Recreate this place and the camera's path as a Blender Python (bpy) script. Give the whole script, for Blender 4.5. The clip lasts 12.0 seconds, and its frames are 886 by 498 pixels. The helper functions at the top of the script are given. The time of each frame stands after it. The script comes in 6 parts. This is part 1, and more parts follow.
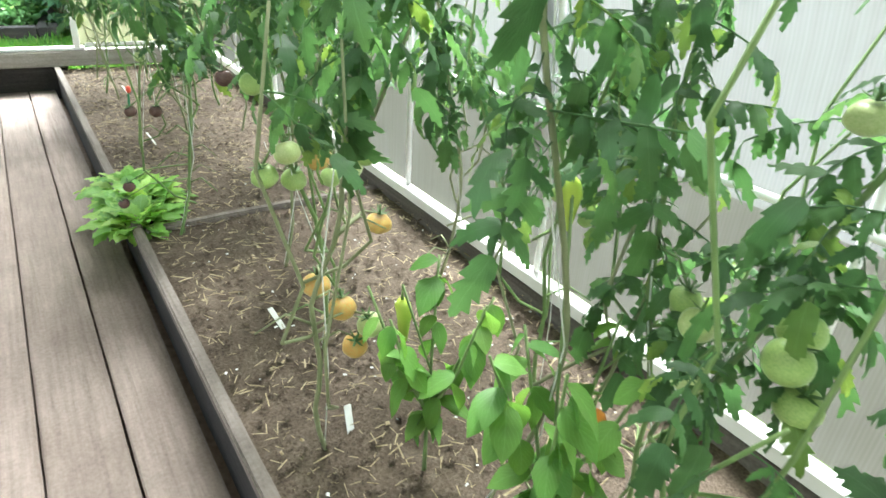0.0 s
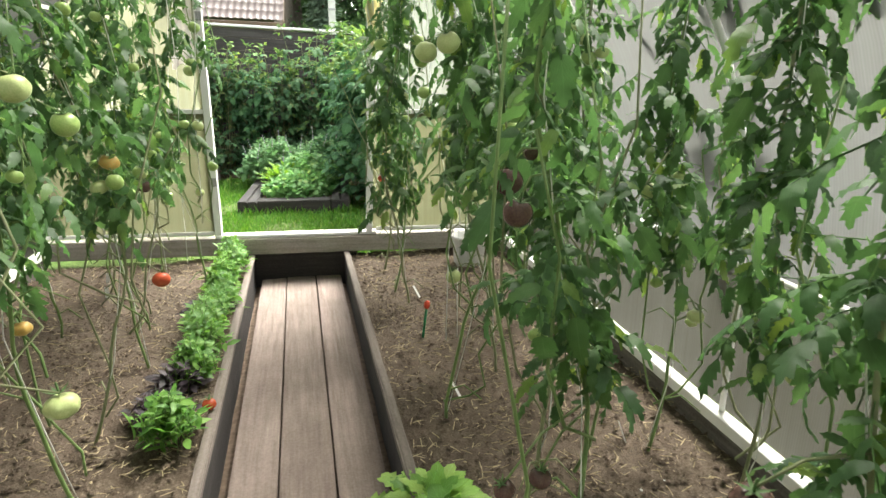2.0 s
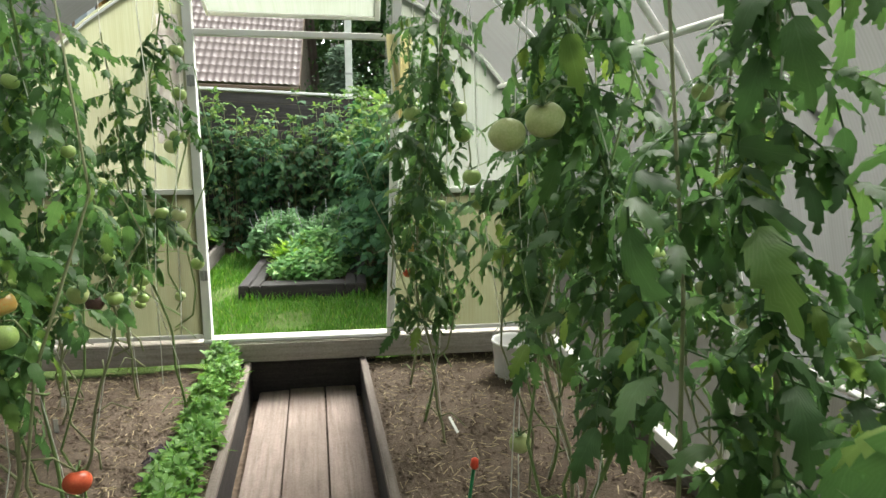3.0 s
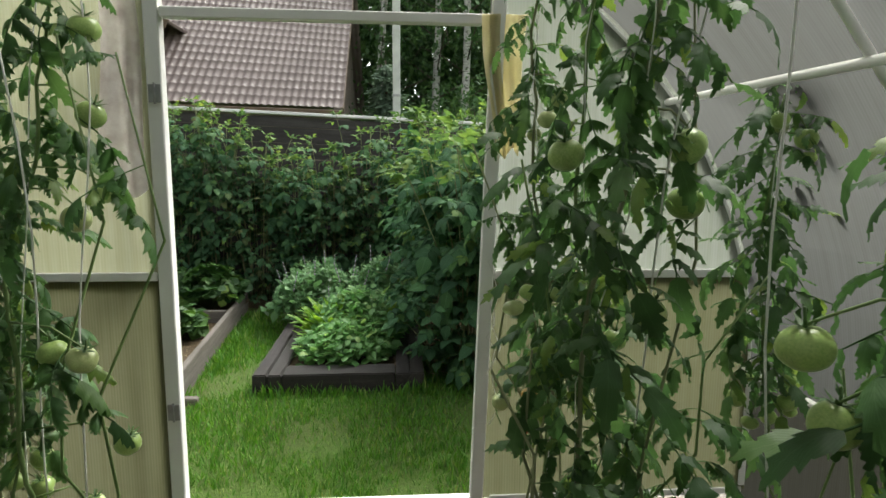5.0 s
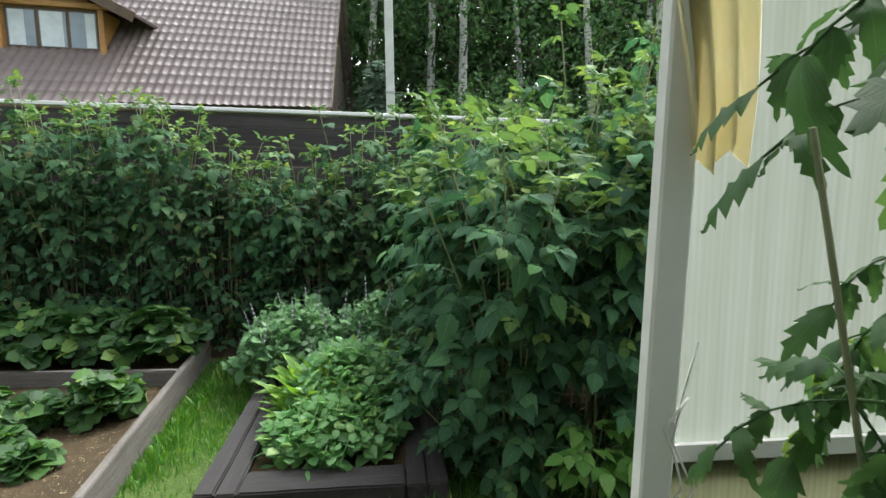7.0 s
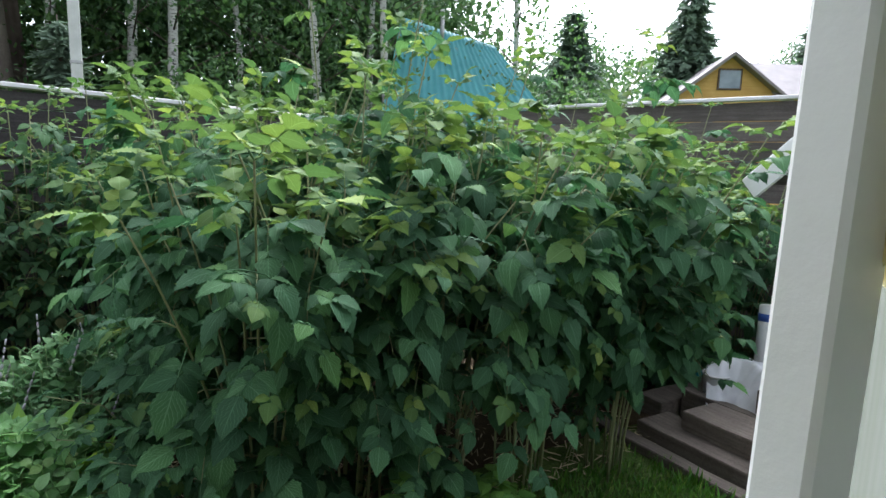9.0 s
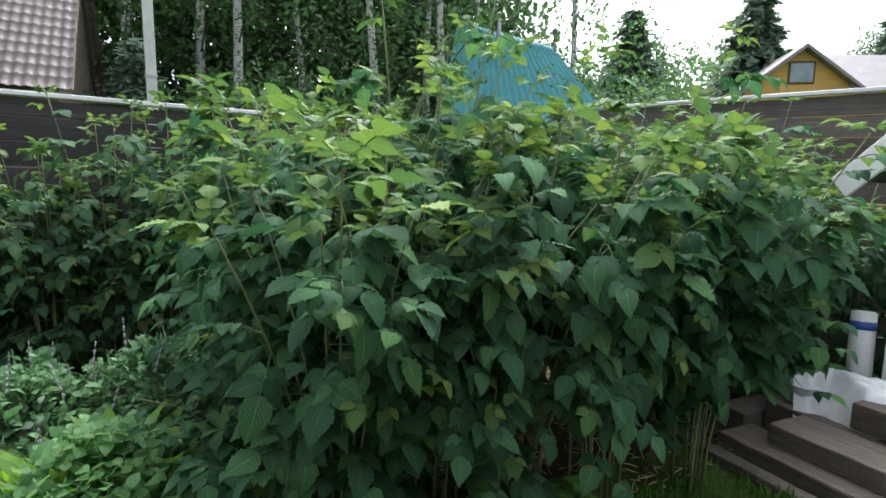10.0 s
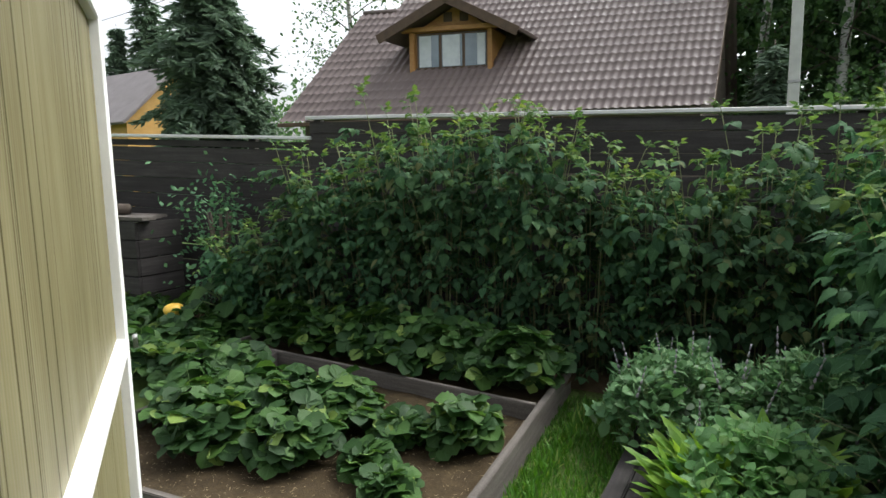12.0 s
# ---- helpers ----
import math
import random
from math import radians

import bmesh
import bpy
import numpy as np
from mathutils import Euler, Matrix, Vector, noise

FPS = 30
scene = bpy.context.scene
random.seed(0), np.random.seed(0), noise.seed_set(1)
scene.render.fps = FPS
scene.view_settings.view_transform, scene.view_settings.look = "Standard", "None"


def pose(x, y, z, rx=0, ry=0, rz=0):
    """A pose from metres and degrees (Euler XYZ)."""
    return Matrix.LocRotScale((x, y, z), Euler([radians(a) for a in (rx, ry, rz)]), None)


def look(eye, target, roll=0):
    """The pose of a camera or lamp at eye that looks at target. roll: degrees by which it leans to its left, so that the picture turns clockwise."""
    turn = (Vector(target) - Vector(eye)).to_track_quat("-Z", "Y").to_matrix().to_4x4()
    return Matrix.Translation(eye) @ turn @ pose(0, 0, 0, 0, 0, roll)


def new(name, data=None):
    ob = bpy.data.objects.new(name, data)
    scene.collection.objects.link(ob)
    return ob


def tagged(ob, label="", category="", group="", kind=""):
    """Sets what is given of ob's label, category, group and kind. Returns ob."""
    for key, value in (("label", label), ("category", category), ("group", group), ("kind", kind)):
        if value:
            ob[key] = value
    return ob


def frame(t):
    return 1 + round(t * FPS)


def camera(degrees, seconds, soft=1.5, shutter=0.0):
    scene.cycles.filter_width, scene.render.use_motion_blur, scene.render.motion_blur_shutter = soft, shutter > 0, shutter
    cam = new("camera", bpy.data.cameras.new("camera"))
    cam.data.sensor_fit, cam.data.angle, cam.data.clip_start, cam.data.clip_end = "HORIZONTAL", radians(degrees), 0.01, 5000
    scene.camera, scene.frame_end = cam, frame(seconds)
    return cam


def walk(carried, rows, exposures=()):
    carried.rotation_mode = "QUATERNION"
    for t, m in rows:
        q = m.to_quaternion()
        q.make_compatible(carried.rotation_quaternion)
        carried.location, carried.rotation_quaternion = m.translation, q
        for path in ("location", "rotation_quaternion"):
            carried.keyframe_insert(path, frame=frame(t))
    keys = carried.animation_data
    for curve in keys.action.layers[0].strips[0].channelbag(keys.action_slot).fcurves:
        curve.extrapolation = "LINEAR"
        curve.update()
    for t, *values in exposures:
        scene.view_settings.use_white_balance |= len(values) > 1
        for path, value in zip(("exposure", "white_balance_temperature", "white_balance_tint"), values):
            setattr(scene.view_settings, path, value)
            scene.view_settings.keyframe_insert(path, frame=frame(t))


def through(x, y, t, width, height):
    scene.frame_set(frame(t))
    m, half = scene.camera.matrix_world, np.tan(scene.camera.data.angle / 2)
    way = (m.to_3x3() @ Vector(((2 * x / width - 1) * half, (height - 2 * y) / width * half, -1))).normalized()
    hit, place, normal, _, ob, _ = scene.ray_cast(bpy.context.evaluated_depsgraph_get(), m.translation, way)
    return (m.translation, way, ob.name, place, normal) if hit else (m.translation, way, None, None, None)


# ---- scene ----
cam = camera(72.7, 12.0, 1.5, 0.08)
PATH = [
    (0, (0.416, -0.078, 1.243), (1.347, 1.428, 0.312), 3.6),
    (0.5, (0.398, 0.261, 1.265), (1.071, 1.981, 0.497), -0.3),
    (1, (0.392, 0.629, 1.316), (0.837, 2.461, 0.649), -0.2),
    (1.5, (0.32, 1.029, 1.354), (0.691, 2.904, 0.767), 0.0),
    (2, (0.266, 1.435, 1.358), (0.58, 3.334, 0.813), 0.5),
    (2.5, (0.272, 1.880, 1.409), (0.547, 3.813, 0.974), 0.1),
    (3, (0.247, 2.293, 1.431), (0.525, 4.241, 1.072), 0.3),
    (3.2, (0.241, 2.421, 1.45), (0.54, 4.369, 1.112), 0.5),
    (4.8, (0.158, 3.683, 1.532), (0.32, 5.655, 1.244), 0.5),
    (5, (0.147, 3.831, 1.529), (0.292, 5.805, 1.242), 0.4),
    (5.5, (0.177, 4.204, 1.531), (0.284, 6.182, 1.251), -0.2),
    (6, (0.14, 4.552, 1.517), (0.239, 6.530, 1.24), -0.2),
    (6.5, (0.079, 4.854, 1.558), (0.191, 6.832, 1.285), -0.4),
    (6.7, (0.083, 4.972, 1.554), (0.198, 6.949, 1.277), -0.5),
    (8.3, (0.066, 5.757, 1.623), (0.889, 7.556, 1.333), 1.4),
    (8.5, (0.076, 5.772, 1.626), (0.987, 7.529, 1.333), 1.7),
    (9, (0.129, 5.811, 1.622), (1.141, 7.510, 1.324), 1.8),
    (9.5, (0.126, 5.830, 1.619), (1.153, 7.519, 1.316), 1.8),
    (10, (0.074, 5.882, 1.622), (0.925, 7.668, 1.331), 0.7),
    (10.5, (0.002, 5.892, 1.628), (0.365, 7.839, 1.35), -1.0),
    (11, (-0.071, 5.891, 1.61), (-0.257, 7.865, 1.346), -1.2),
    (11.5, (-0.168, 5.881, 1.601), (-0.865, 7.737, 1.341), -1.3),
    (12, (-0.217, 5.866, 1.612), (-1.156, 7.613, 1.356), -1.0),
]
walk(cam, [(t, look(eye, target, roll)) for t, eye, target, roll in PATH],
     [(0.0, 3.95, 5900, 0), (0.5, 3.7, 6000, 0), (1.0, 3.2, 6600, 4), (1.5, 2.95, 6600, 4), (2.0, 3.0, 6700, 5), (2.5, 2.7, 6700, 5), (3.0, 2.5, 6600, 4), (5.0, 1.75, 6600, 4), (5.5, 1.98, 6600, 4),
      (6.0, 2.5, 6500, 5), (6.5, 2.15, 6300, 5), (8.5, 1.9, 5900, 10), (9.5, 2.0, 5800, 12), (10.5, 1.6, 6200, 6), (11.0, 1.5, 6300, 6), (11.5, 1.55, 6300, 7), (12.0, 1.28, 6300, 8)])

# ---------------------------------------------------------------- light
SUN_ELEV, SUN_AZ = 52.0, 35.0          # degrees; azimuth from +y towards +x
world = bpy.data.worlds.new("overcast_sky")
scene.world = world
world.use_nodes = True
wn, wl = world.node_tree.nodes, world.node_tree.links
sky = wn.new("ShaderNodeTexSky")
sky.sky_type = "NISHITA"
sky.sun_disc = False
sky.sun_elevation = radians(SUN_ELEV)
sky.sun_rotation = radians(SUN_AZ)
sky.air_density, sky.dust_density, sky.ozone_density = 1.0, 6.0, 1.0
veil = wn.new("ShaderNodeHueSaturation")
veil.inputs["Saturation"].default_value = 0.15
wl.new(sky.outputs[0], veil.inputs["Color"])
wl.new(veil.outputs[0], wn["Background"].inputs["Color"])
wn["Background"].inputs["Strength"].default_value = 0.15
sun = new("sun", bpy.data.lights.new("sun", "SUN"))
sun.data.energy, sun.data.angle, sun.data.color = 0.8, radians(25), (1.0, 0.96, 0.9)
az, el = radians(SUN_AZ), radians(SUN_ELEV)
sun.matrix_world = look((20 * math.sin(az), 20 * math.cos(az), 20 * math.tan(el)), (0, 0, 0))


# ---------------------------------------------------------------- materials
def material(name, rough=0.7, metal=0.0, spec=0.4):
    m = bpy.data.materials.new(name)
    m.use_nodes = True
    n, l = m.node_tree.nodes, m.node_tree.links
    b = n["Principled BSDF"]
    b.inputs["Roughness"].default_value = rough
    b.inputs["Metallic"].default_value = metal
    b.inputs["Specular IOR Level"].default_value = spec
    return m, n, l, b


def coords(n, l, scale, kind="Object"):
    tc, mp = n.new("ShaderNodeTexCoord"), n.new("ShaderNodeMapping")
    mp.inputs["Scale"].default_value = scale
    l.new(tc.outputs[kind], mp.inputs["Vector"])
    return mp.outputs[0]


def noise_node(n, l, vec, scale, detail=5.0, rough=0.6):
    t = n.new("ShaderNodeTexNoise")
    t.inputs["Scale"].default_value, t.inputs["Detail"].default_value, t.inputs["Roughness"].default_value = scale, detail, rough
    l.new(vec, t.inputs["Vector"])
    return t.outputs["Fac"]


def ramp(n, l, fac, stops):
    r = n.new("ShaderNodeValToRGB")
    e = r.color_ramp.elements
    while len(e) < len(stops):
        e.new(0.5)
    for k, (p, c) in enumerate(stops):
        e[k].position, e[k].color = p, (*c, 1)
    l.new(fac, r.inputs["Fac"])
    return r.outputs["Color"]


def mixed(n, l, fac, a, b, blend="MIX"):
    x = n.new("ShaderNodeMix")
    x.data_type, x.blend_type = "RGBA", blend
    if isinstance(fac, (int, float)):
        x.inputs[0].default_value = fac
    else:
        l.new(fac, x.inputs[0])
    for s, v in ((6, a), (7, b)):
        if isinstance(v, tuple):
            x.inputs[s].default_value = (*v, 1)
        else:
            l.new(v, x.inputs[s])
    return x.outputs[2]


def bumped(n, l, b, height, strength, dist):
    k = n.new("ShaderNodeBump")
    k.inputs["Strength"].default_value, k.inputs["Distance"].default_value = strength, dist
    l.new(height, k.inputs["Height"])
    l.new(k.outputs[0], b.inputs["Normal"])


def scaled(n, l, a, k, add=0.0):
    x = n.new("ShaderNodeMath")
    x.operation = "MULTIPLY_ADD"
    l.new(a, x.inputs[0])
    x.inputs[1].default_value, x.inputs[2].default_value = k, add
    return x.outputs[0]


def wood(name, dark, mid, light, along="y", rough=0.8, grain=1.0, bump=0.5, spread=0.5, spec=0.3):
    """Weathered board: long fibres along one axis, stains, cracks, each board a little different."""
    m, n, l, b = material(name, rough, 0.0, spec)
    sc = {"x": (2.2, 42, 42), "y": (42, 2.2, 42), "z": (42, 42, 2.2)}[along]
    info = n.new("ShaderNodeObjectInfo")
    tc, add, mp = n.new("ShaderNodeTexCoord"), n.new("ShaderNodeVectorMath"), n.new("ShaderNodeMapping")
    add.operation = "ADD"
    comb = n.new("ShaderNodeCombineXYZ")
    for k in range(3):
        l.new(scaled(n, l, info.outputs["Random"], 7.0 + 3 * k), comb.inputs[k])
    l.new(tc.outputs["Object"], add.inputs[0])
    l.new(comb.outputs[0], add.inputs[1])
    mp.inputs["Scale"].default_value = sc
    l.new(add.outputs[0], mp.inputs["Vector"])
    fib = noise_node(n, l, mp.outputs[0], 1.0 * grain, 7, 0.65)
    stain = noise_node(n, l, add.outputs[0], 3.2, 5, 0.6)
    fine = noise_node(n, l, add.outputs[0], 90, 3, 0.6)
    col = ramp(n, l, fib, [(0.28, dark), (0.5, mid), (0.74, light)])
    col = mixed(n, l, scaled(n, l, stain, 1.6, -0.45), col, dark)
    col = mixed(n, l, 0.25, col, ramp(n, l, fine, [(0.3, dark), (0.7, light)]))
    hs = n.new("ShaderNodeHueSaturation")
    l.new(scaled(n, l, info.outputs["Random"], spread, 1 - spread / 2), hs.inputs["Value"])
    l.new(col, hs.inputs["Color"])
    l.new(hs.outputs[0], b.inputs["Base Color"])
    bumped(n, l, b, fib, bump, 0.004)
    return m


def leaf(name, a, b_, c, rough=0.5, through=0.35, young=None, vein=0.5, freq=9.0, spec=0.4):
    """Leaf blade: varied from leaf to leaf, side veins by the blade's own coordinates, light shining through."""
    m, n, l, b = material(name, rough, 0.0, spec)
    geo = n.new("ShaderNodeNewGeometry")
    info = n.new("ShaderNodeObjectInfo")
    both, wrap = n.new("ShaderNodeMath"), n.new("ShaderNodeMath")
    both.operation, wrap.operation = "ADD", "FRACT"
    l.new(geo.outputs["Random Per Island"], both.inputs[0])
    l.new(info.outputs["Random"], both.inputs[1])
    l.new(both.outputs[0], wrap.inputs[0])
    col = ramp(n, l, wrap.outputs[0], [(0.0, a), (0.45, b_), (0.9, c), (1.0, young or c)])
    uv = n.new("ShaderNodeUVMap")
    sep = n.new("ShaderNodeSeparateXYZ")
    l.new(uv.outputs[0], sep.inputs[0])
    av = n.new("ShaderNodeMath")
    av.operation = "ABSOLUTE"
    l.new(sep.outputs["Y"], av.inputs[0])
    ph = n.new("ShaderNodeMath")
    ph.operation = "MULTIPLY_ADD"
    l.new(av.outputs[0], ph.inputs[0])
    ph.inputs[1].default_value = -0.55
    l.new(sep.outputs["X"], ph.inputs[2])
    wv = n.new("ShaderNodeMath")
    wv.operation = "PINGPONG"
    l.new(scaled(n, l, ph.outputs[0], freq), wv.inputs[0])
    wv.inputs[1].default_value = 0.5
    v1 = n.new("ShaderNodeMath")
    v1.operation = "LESS_THAN"
    l.new(wv.outputs[0], v1.inputs[0])
    v1.inputs[1].default_value = 0.07
    v2 = n.new("ShaderNodeMath")
    v2.operation = "LESS_THAN"
    l.new(av.outputs[0], v2.inputs[0])
    v2.inputs[1].default_value = 0.045
    vv = n.new("ShaderNodeMath")
    vv.operation = "MAXIMUM"
    l.new(v1.outputs[0], vv.inputs[0])
    l.new(v2.outputs[0], vv.inputs[1])
    pos = n.new("ShaderNodeTexCoord").outputs["Object"]
    patch = noise_node(n, l, pos, 40, 4)
    col = mixed(n, l, scaled(n, l, patch, 0.7, -0.12), col, mixed(n, l, 0.5, col, (0.03, 0.05, 0.02)))
    pale = n.new("ShaderNodeHueSaturation")
    pale.inputs["Value"].default_value, pale.inputs["Saturation"].default_value = 1.7, 0.85
    l.new(col, pale.inputs["Color"])
    col = mixed(n, l, scaled(n, l, vv.outputs[0], 0.45 * vein), col, pale.outputs[0])
    l.new(col, b.inputs["Base Color"])
    bumped(n, l, b, wv.outputs[0], 0.3 * vein, 0.003)
    tr, mx = n.new("ShaderNodeBsdfTranslucent"), n.new("ShaderNodeMixShader")
    warm = n.new("ShaderNodeHueSaturation")
    warm.inputs["Hue"].default_value, warm.inputs["Value"].default_value, warm.inputs["Saturation"].default_value = 0.485, 1.5, 1.1
    l.new(col, warm.inputs["Color"])
    l.new(warm.outputs[0], tr.inputs["Color"])
    mx.inputs[0].default_value = through
    l.new(b.outputs[0], mx.inputs[1])
    l.new(tr.outputs[0], mx.inputs[2])
    l.new(mx.outputs[0], n["Material Output"].inputs["Surface"])
    return m


def plain(name, a, b_, rough=0.6, scale=8.0, metal=0.0, bump=0.15, spec=0.4, fine=60.0):
    """Two-tone surface with coarse stains and a fine grain."""
    m, n, l, b = material(name, rough, metal, spec)
    pos = n.new("ShaderNodeTexCoord").outputs["Object"]
    big, small = noise_node(n, l, pos, scale, 5), noise_node(n, l, pos, fine, 4)
    col = ramp(n, l, big, [(0.3, a), (0.7, b_)])
    col = mixed(n, l, scaled(n, l, small, 0.5, -0.1), col, a)
    l.new(col, b.inputs["Base Color"])
    bumped(n, l, b, small, bump, 0.003)
    return m


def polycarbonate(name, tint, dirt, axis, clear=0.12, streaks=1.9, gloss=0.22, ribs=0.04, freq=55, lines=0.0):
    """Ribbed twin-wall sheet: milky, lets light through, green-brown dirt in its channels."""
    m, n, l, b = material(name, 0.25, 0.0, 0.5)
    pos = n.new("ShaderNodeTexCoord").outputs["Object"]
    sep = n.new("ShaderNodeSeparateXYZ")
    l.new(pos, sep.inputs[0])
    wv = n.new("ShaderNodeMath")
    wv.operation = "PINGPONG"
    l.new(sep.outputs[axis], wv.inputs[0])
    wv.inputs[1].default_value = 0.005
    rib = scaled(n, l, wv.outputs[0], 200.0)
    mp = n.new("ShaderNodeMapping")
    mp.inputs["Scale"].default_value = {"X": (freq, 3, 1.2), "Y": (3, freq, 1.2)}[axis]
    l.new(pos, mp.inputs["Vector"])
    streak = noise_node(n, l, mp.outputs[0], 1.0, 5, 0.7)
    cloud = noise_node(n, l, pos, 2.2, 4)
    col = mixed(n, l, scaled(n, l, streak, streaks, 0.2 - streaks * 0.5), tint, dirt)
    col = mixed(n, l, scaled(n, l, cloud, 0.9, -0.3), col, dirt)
    if lines:
        ml = n.new("ShaderNodeMapping")
        ml.inputs["Scale"].default_value = {"X": (75, 3, 0.35), "Y": (3, 75, 0.35)}[axis]
        l.new(pos, ml.inputs["Vector"])
        thin_l = ramp(n, l, noise_node(n, l, ml.outputs[0], 1.0, 2, 0.5), [(0.60, (0, 0, 0)), (0.68, (1, 1, 1))])
        col = mixed(n, l, scaled(n, l, thin_l, lines), col, (0.09, 0.075, 0.025))
    col = mixed(n, l, scaled(n, l, rib, ribs), col, (0.95, 0.95, 0.93))
    l.new(col, b.inputs["Base Color"])
    bumped(n, l, b, rib, 0.25, 0.002)
    tr, tp, gl = n.new("ShaderNodeBsdfTranslucent"), n.new("ShaderNodeBsdfTransparent"), n.new("ShaderNodeMixShader")
    l.new(col, tr.inputs["Color"])
    l.new(col, tp.inputs["Color"])
    m1, m2 = n.new("ShaderNodeMixShader"), n.new("ShaderNodeMixShader")
    m1.inputs[0].default_value = clear
    l.new(tr.outputs[0], m1.inputs[1])
    l.new(tp.outputs[0], m1.inputs[2])
    m2.inputs[0].default_value = gloss
    l.new(m1.outputs[0], m2.inputs[1])
    l.new(b.outputs[0], m2.inputs[2])
    l.new(m2.outputs[0], n["Material Output"].inputs["Surface"])
    return m


DECK = wood("weathered_deck_wood", (0.12, 0.090, 0.077), (0.235, 0.188, 0.165), (0.33, 0.272, 0.240), "y", 0.92, 1.0, 0.6, 0.3, 0.2)
CURB = wood("grey_curb_wood", (0.085, 0.068, 0.058), (0.185, 0.155, 0.136), (0.29, 0.25, 0.225), "y", 0.85, 1.0, 0.5, 0.3)
BEAMX = wood("grey_beam_wood", (0.16, 0.14, 0.12), (0.32, 0.29, 0.26), (0.46, 0.43, 0.4), "x", 0.85, 1.0, 0.5, 0.2)
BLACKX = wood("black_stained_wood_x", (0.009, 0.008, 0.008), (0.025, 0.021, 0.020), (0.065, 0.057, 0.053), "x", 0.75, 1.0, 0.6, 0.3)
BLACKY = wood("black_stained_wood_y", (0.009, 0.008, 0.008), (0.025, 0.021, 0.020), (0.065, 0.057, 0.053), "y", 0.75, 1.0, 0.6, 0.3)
GREYX = wood("grey_board_x", (0.05, 0.042, 0.036), (0.12, 0.105, 0.093), (0.22, 0.20, 0.18), "x", 0.85, 1.0, 0.5, 0.3)
GREYY = wood("grey_board_y", (0.05, 0.042, 0.036), (0.12, 0.105, 0.093), (0.22, 0.20, 0.18), "y", 0.85, 1.0, 0.5, 0.3)
FENCE = wood("dark_fence_wood", (0.02, 0.017, 0.017), (0.045, 0.039, 0.038), (0.085, 0.078, 0.075), "x", 0.8, 0.8, 0.5, 0.5)
FENCEY = wood("dark_fence_wood_side", (0.02, 0.017, 0.017), (0.045, 0.039, 0.038), (0.085, 0.078, 0.075), "y", 0.8, 0.8, 0.5, 0.5)
STEPW = wood("weathered_step_timber", (0.055, 0.044, 0.036), (0.14, 0.116, 0.096), (0.25, 0.215, 0.18), "y", 0.8, 1.0, 0.6, 0.4)
PINE = wood("varnished_pine", (0.28, 0.13, 0.04), (0.45, 0.23, 0.08), (0.55, 0.32, 0.13), "x", 0.5, 0.6, 0.2, 0.2)
OCHRE = wood("ochre_cladding", (0.40, 0.22, 0.05), (0.55, 0.33, 0.10), (0.62, 0.40, 0.15), "x", 0.6, 0.6, 0.2, 0.2)
WHITE = plain("white_paint", (0.72, 0.71, 0.68), (0.84, 0.84, 0.82), 0.5, 3.5, 0.0, 0.2)
WHITEB = wood("white_painted_boards", (0.62, 0.62, 0.62), (0.76, 0.76, 0.76), (0.84, 0.84, 0.84), "y", 0.6, 0.5, 0.3, 0.1)
CREAM = plain("cream_paint", (0.62, 0.58, 0.46), (0.80, 0.77, 0.66), 0.55, 4.0)
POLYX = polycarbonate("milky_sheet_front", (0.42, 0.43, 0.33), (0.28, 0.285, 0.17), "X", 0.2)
# Wall copy: daylight level is put into the tint, darker than the roof's.
POLYY = polycarbonate("milky_sheet_side_dim", (0.094, 0.093, 0.080), (0.068, 0.065, 0.049), "Y", 0.04, 1.9, 0.16, 0.015)
POLYG = polycarbonate("milky_sheet_grey", (0.36, 0.38, 0.345), (0.25, 0.27, 0.21), "X", 0.3)
# Roof copy of the same sheet, tinted lighter for the bright sky behind.
POLYR = polycarbonate("milky_sheet_roof_skylit", (0.16, 0.163, 0.158), (0.122, 0.122, 0.113), "Y", 0.09, 1.9, 0.2, 0.02)
POLYL = polycarbonate("olive_sheet_low", (0.20, 0.205, 0.125), (0.125, 0.13, 0.06), "X", 0.2)
POLYD = polycarbonate("dirty_sheet_door", (0.46, 0.42, 0.25), (0.19, 0.165, 0.065), "X", 0.12, 1.6, 0.45, 0.03, 15, 0.85)
STRING = plain("white_twine", (0.62, 0.62, 0.58), (0.8, 0.8, 0.77), 0.9, 30)
STEM = plain("green_stem", (0.10, 0.17, 0.05), (0.20, 0.28, 0.10), 0.6, 12, 0, 0.3)
DRYSTEM = plain("woody_stem", (0.15, 0.17, 0.08), (0.28, 0.30, 0.17), 0.75, 10, 0, 0.4)
CANE = plain("green_cane", (0.11, 0.12, 0.05), (0.20, 0.22, 0.10), 0.7, 10, 0, 0.3)
CALYX = plain("green_calyx", (0.05, 0.11, 0.03), (0.10, 0.18, 0.05), 0.6, 20)
TOM_GREEN = plain("green_tomato_skin", (0.22, 0.34, 0.09), (0.38, 0.48, 0.17), 0.28, 9, 0, 0.02, 0.5, 25)
TOM_PALE = plain("pale_tomato_skin", (0.34, 0.42, 0.16), (0.52, 0.56, 0.28), 0.28, 9, 0, 0.02, 0.5, 25)
TOM_TURN = plain("orange_tomato_skin", (0.52, 0.25, 0.06), (0.42, 0.38, 0.13), 0.28, 7, 0, 0.02, 0.5, 20)
TOM_RED = plain("red_tomato_skin", (0.36, 0.05, 0.025), (0.48, 0.10, 0.04), 0.25, 7, 0, 0.02, 0.5, 20)
TOM_DARK = plain("dark_tomato_skin", (0.05, 0.025, 0.025), (0.12, 0.07, 0.05), 0.25, 7, 0, 0.02, 0.5, 20)
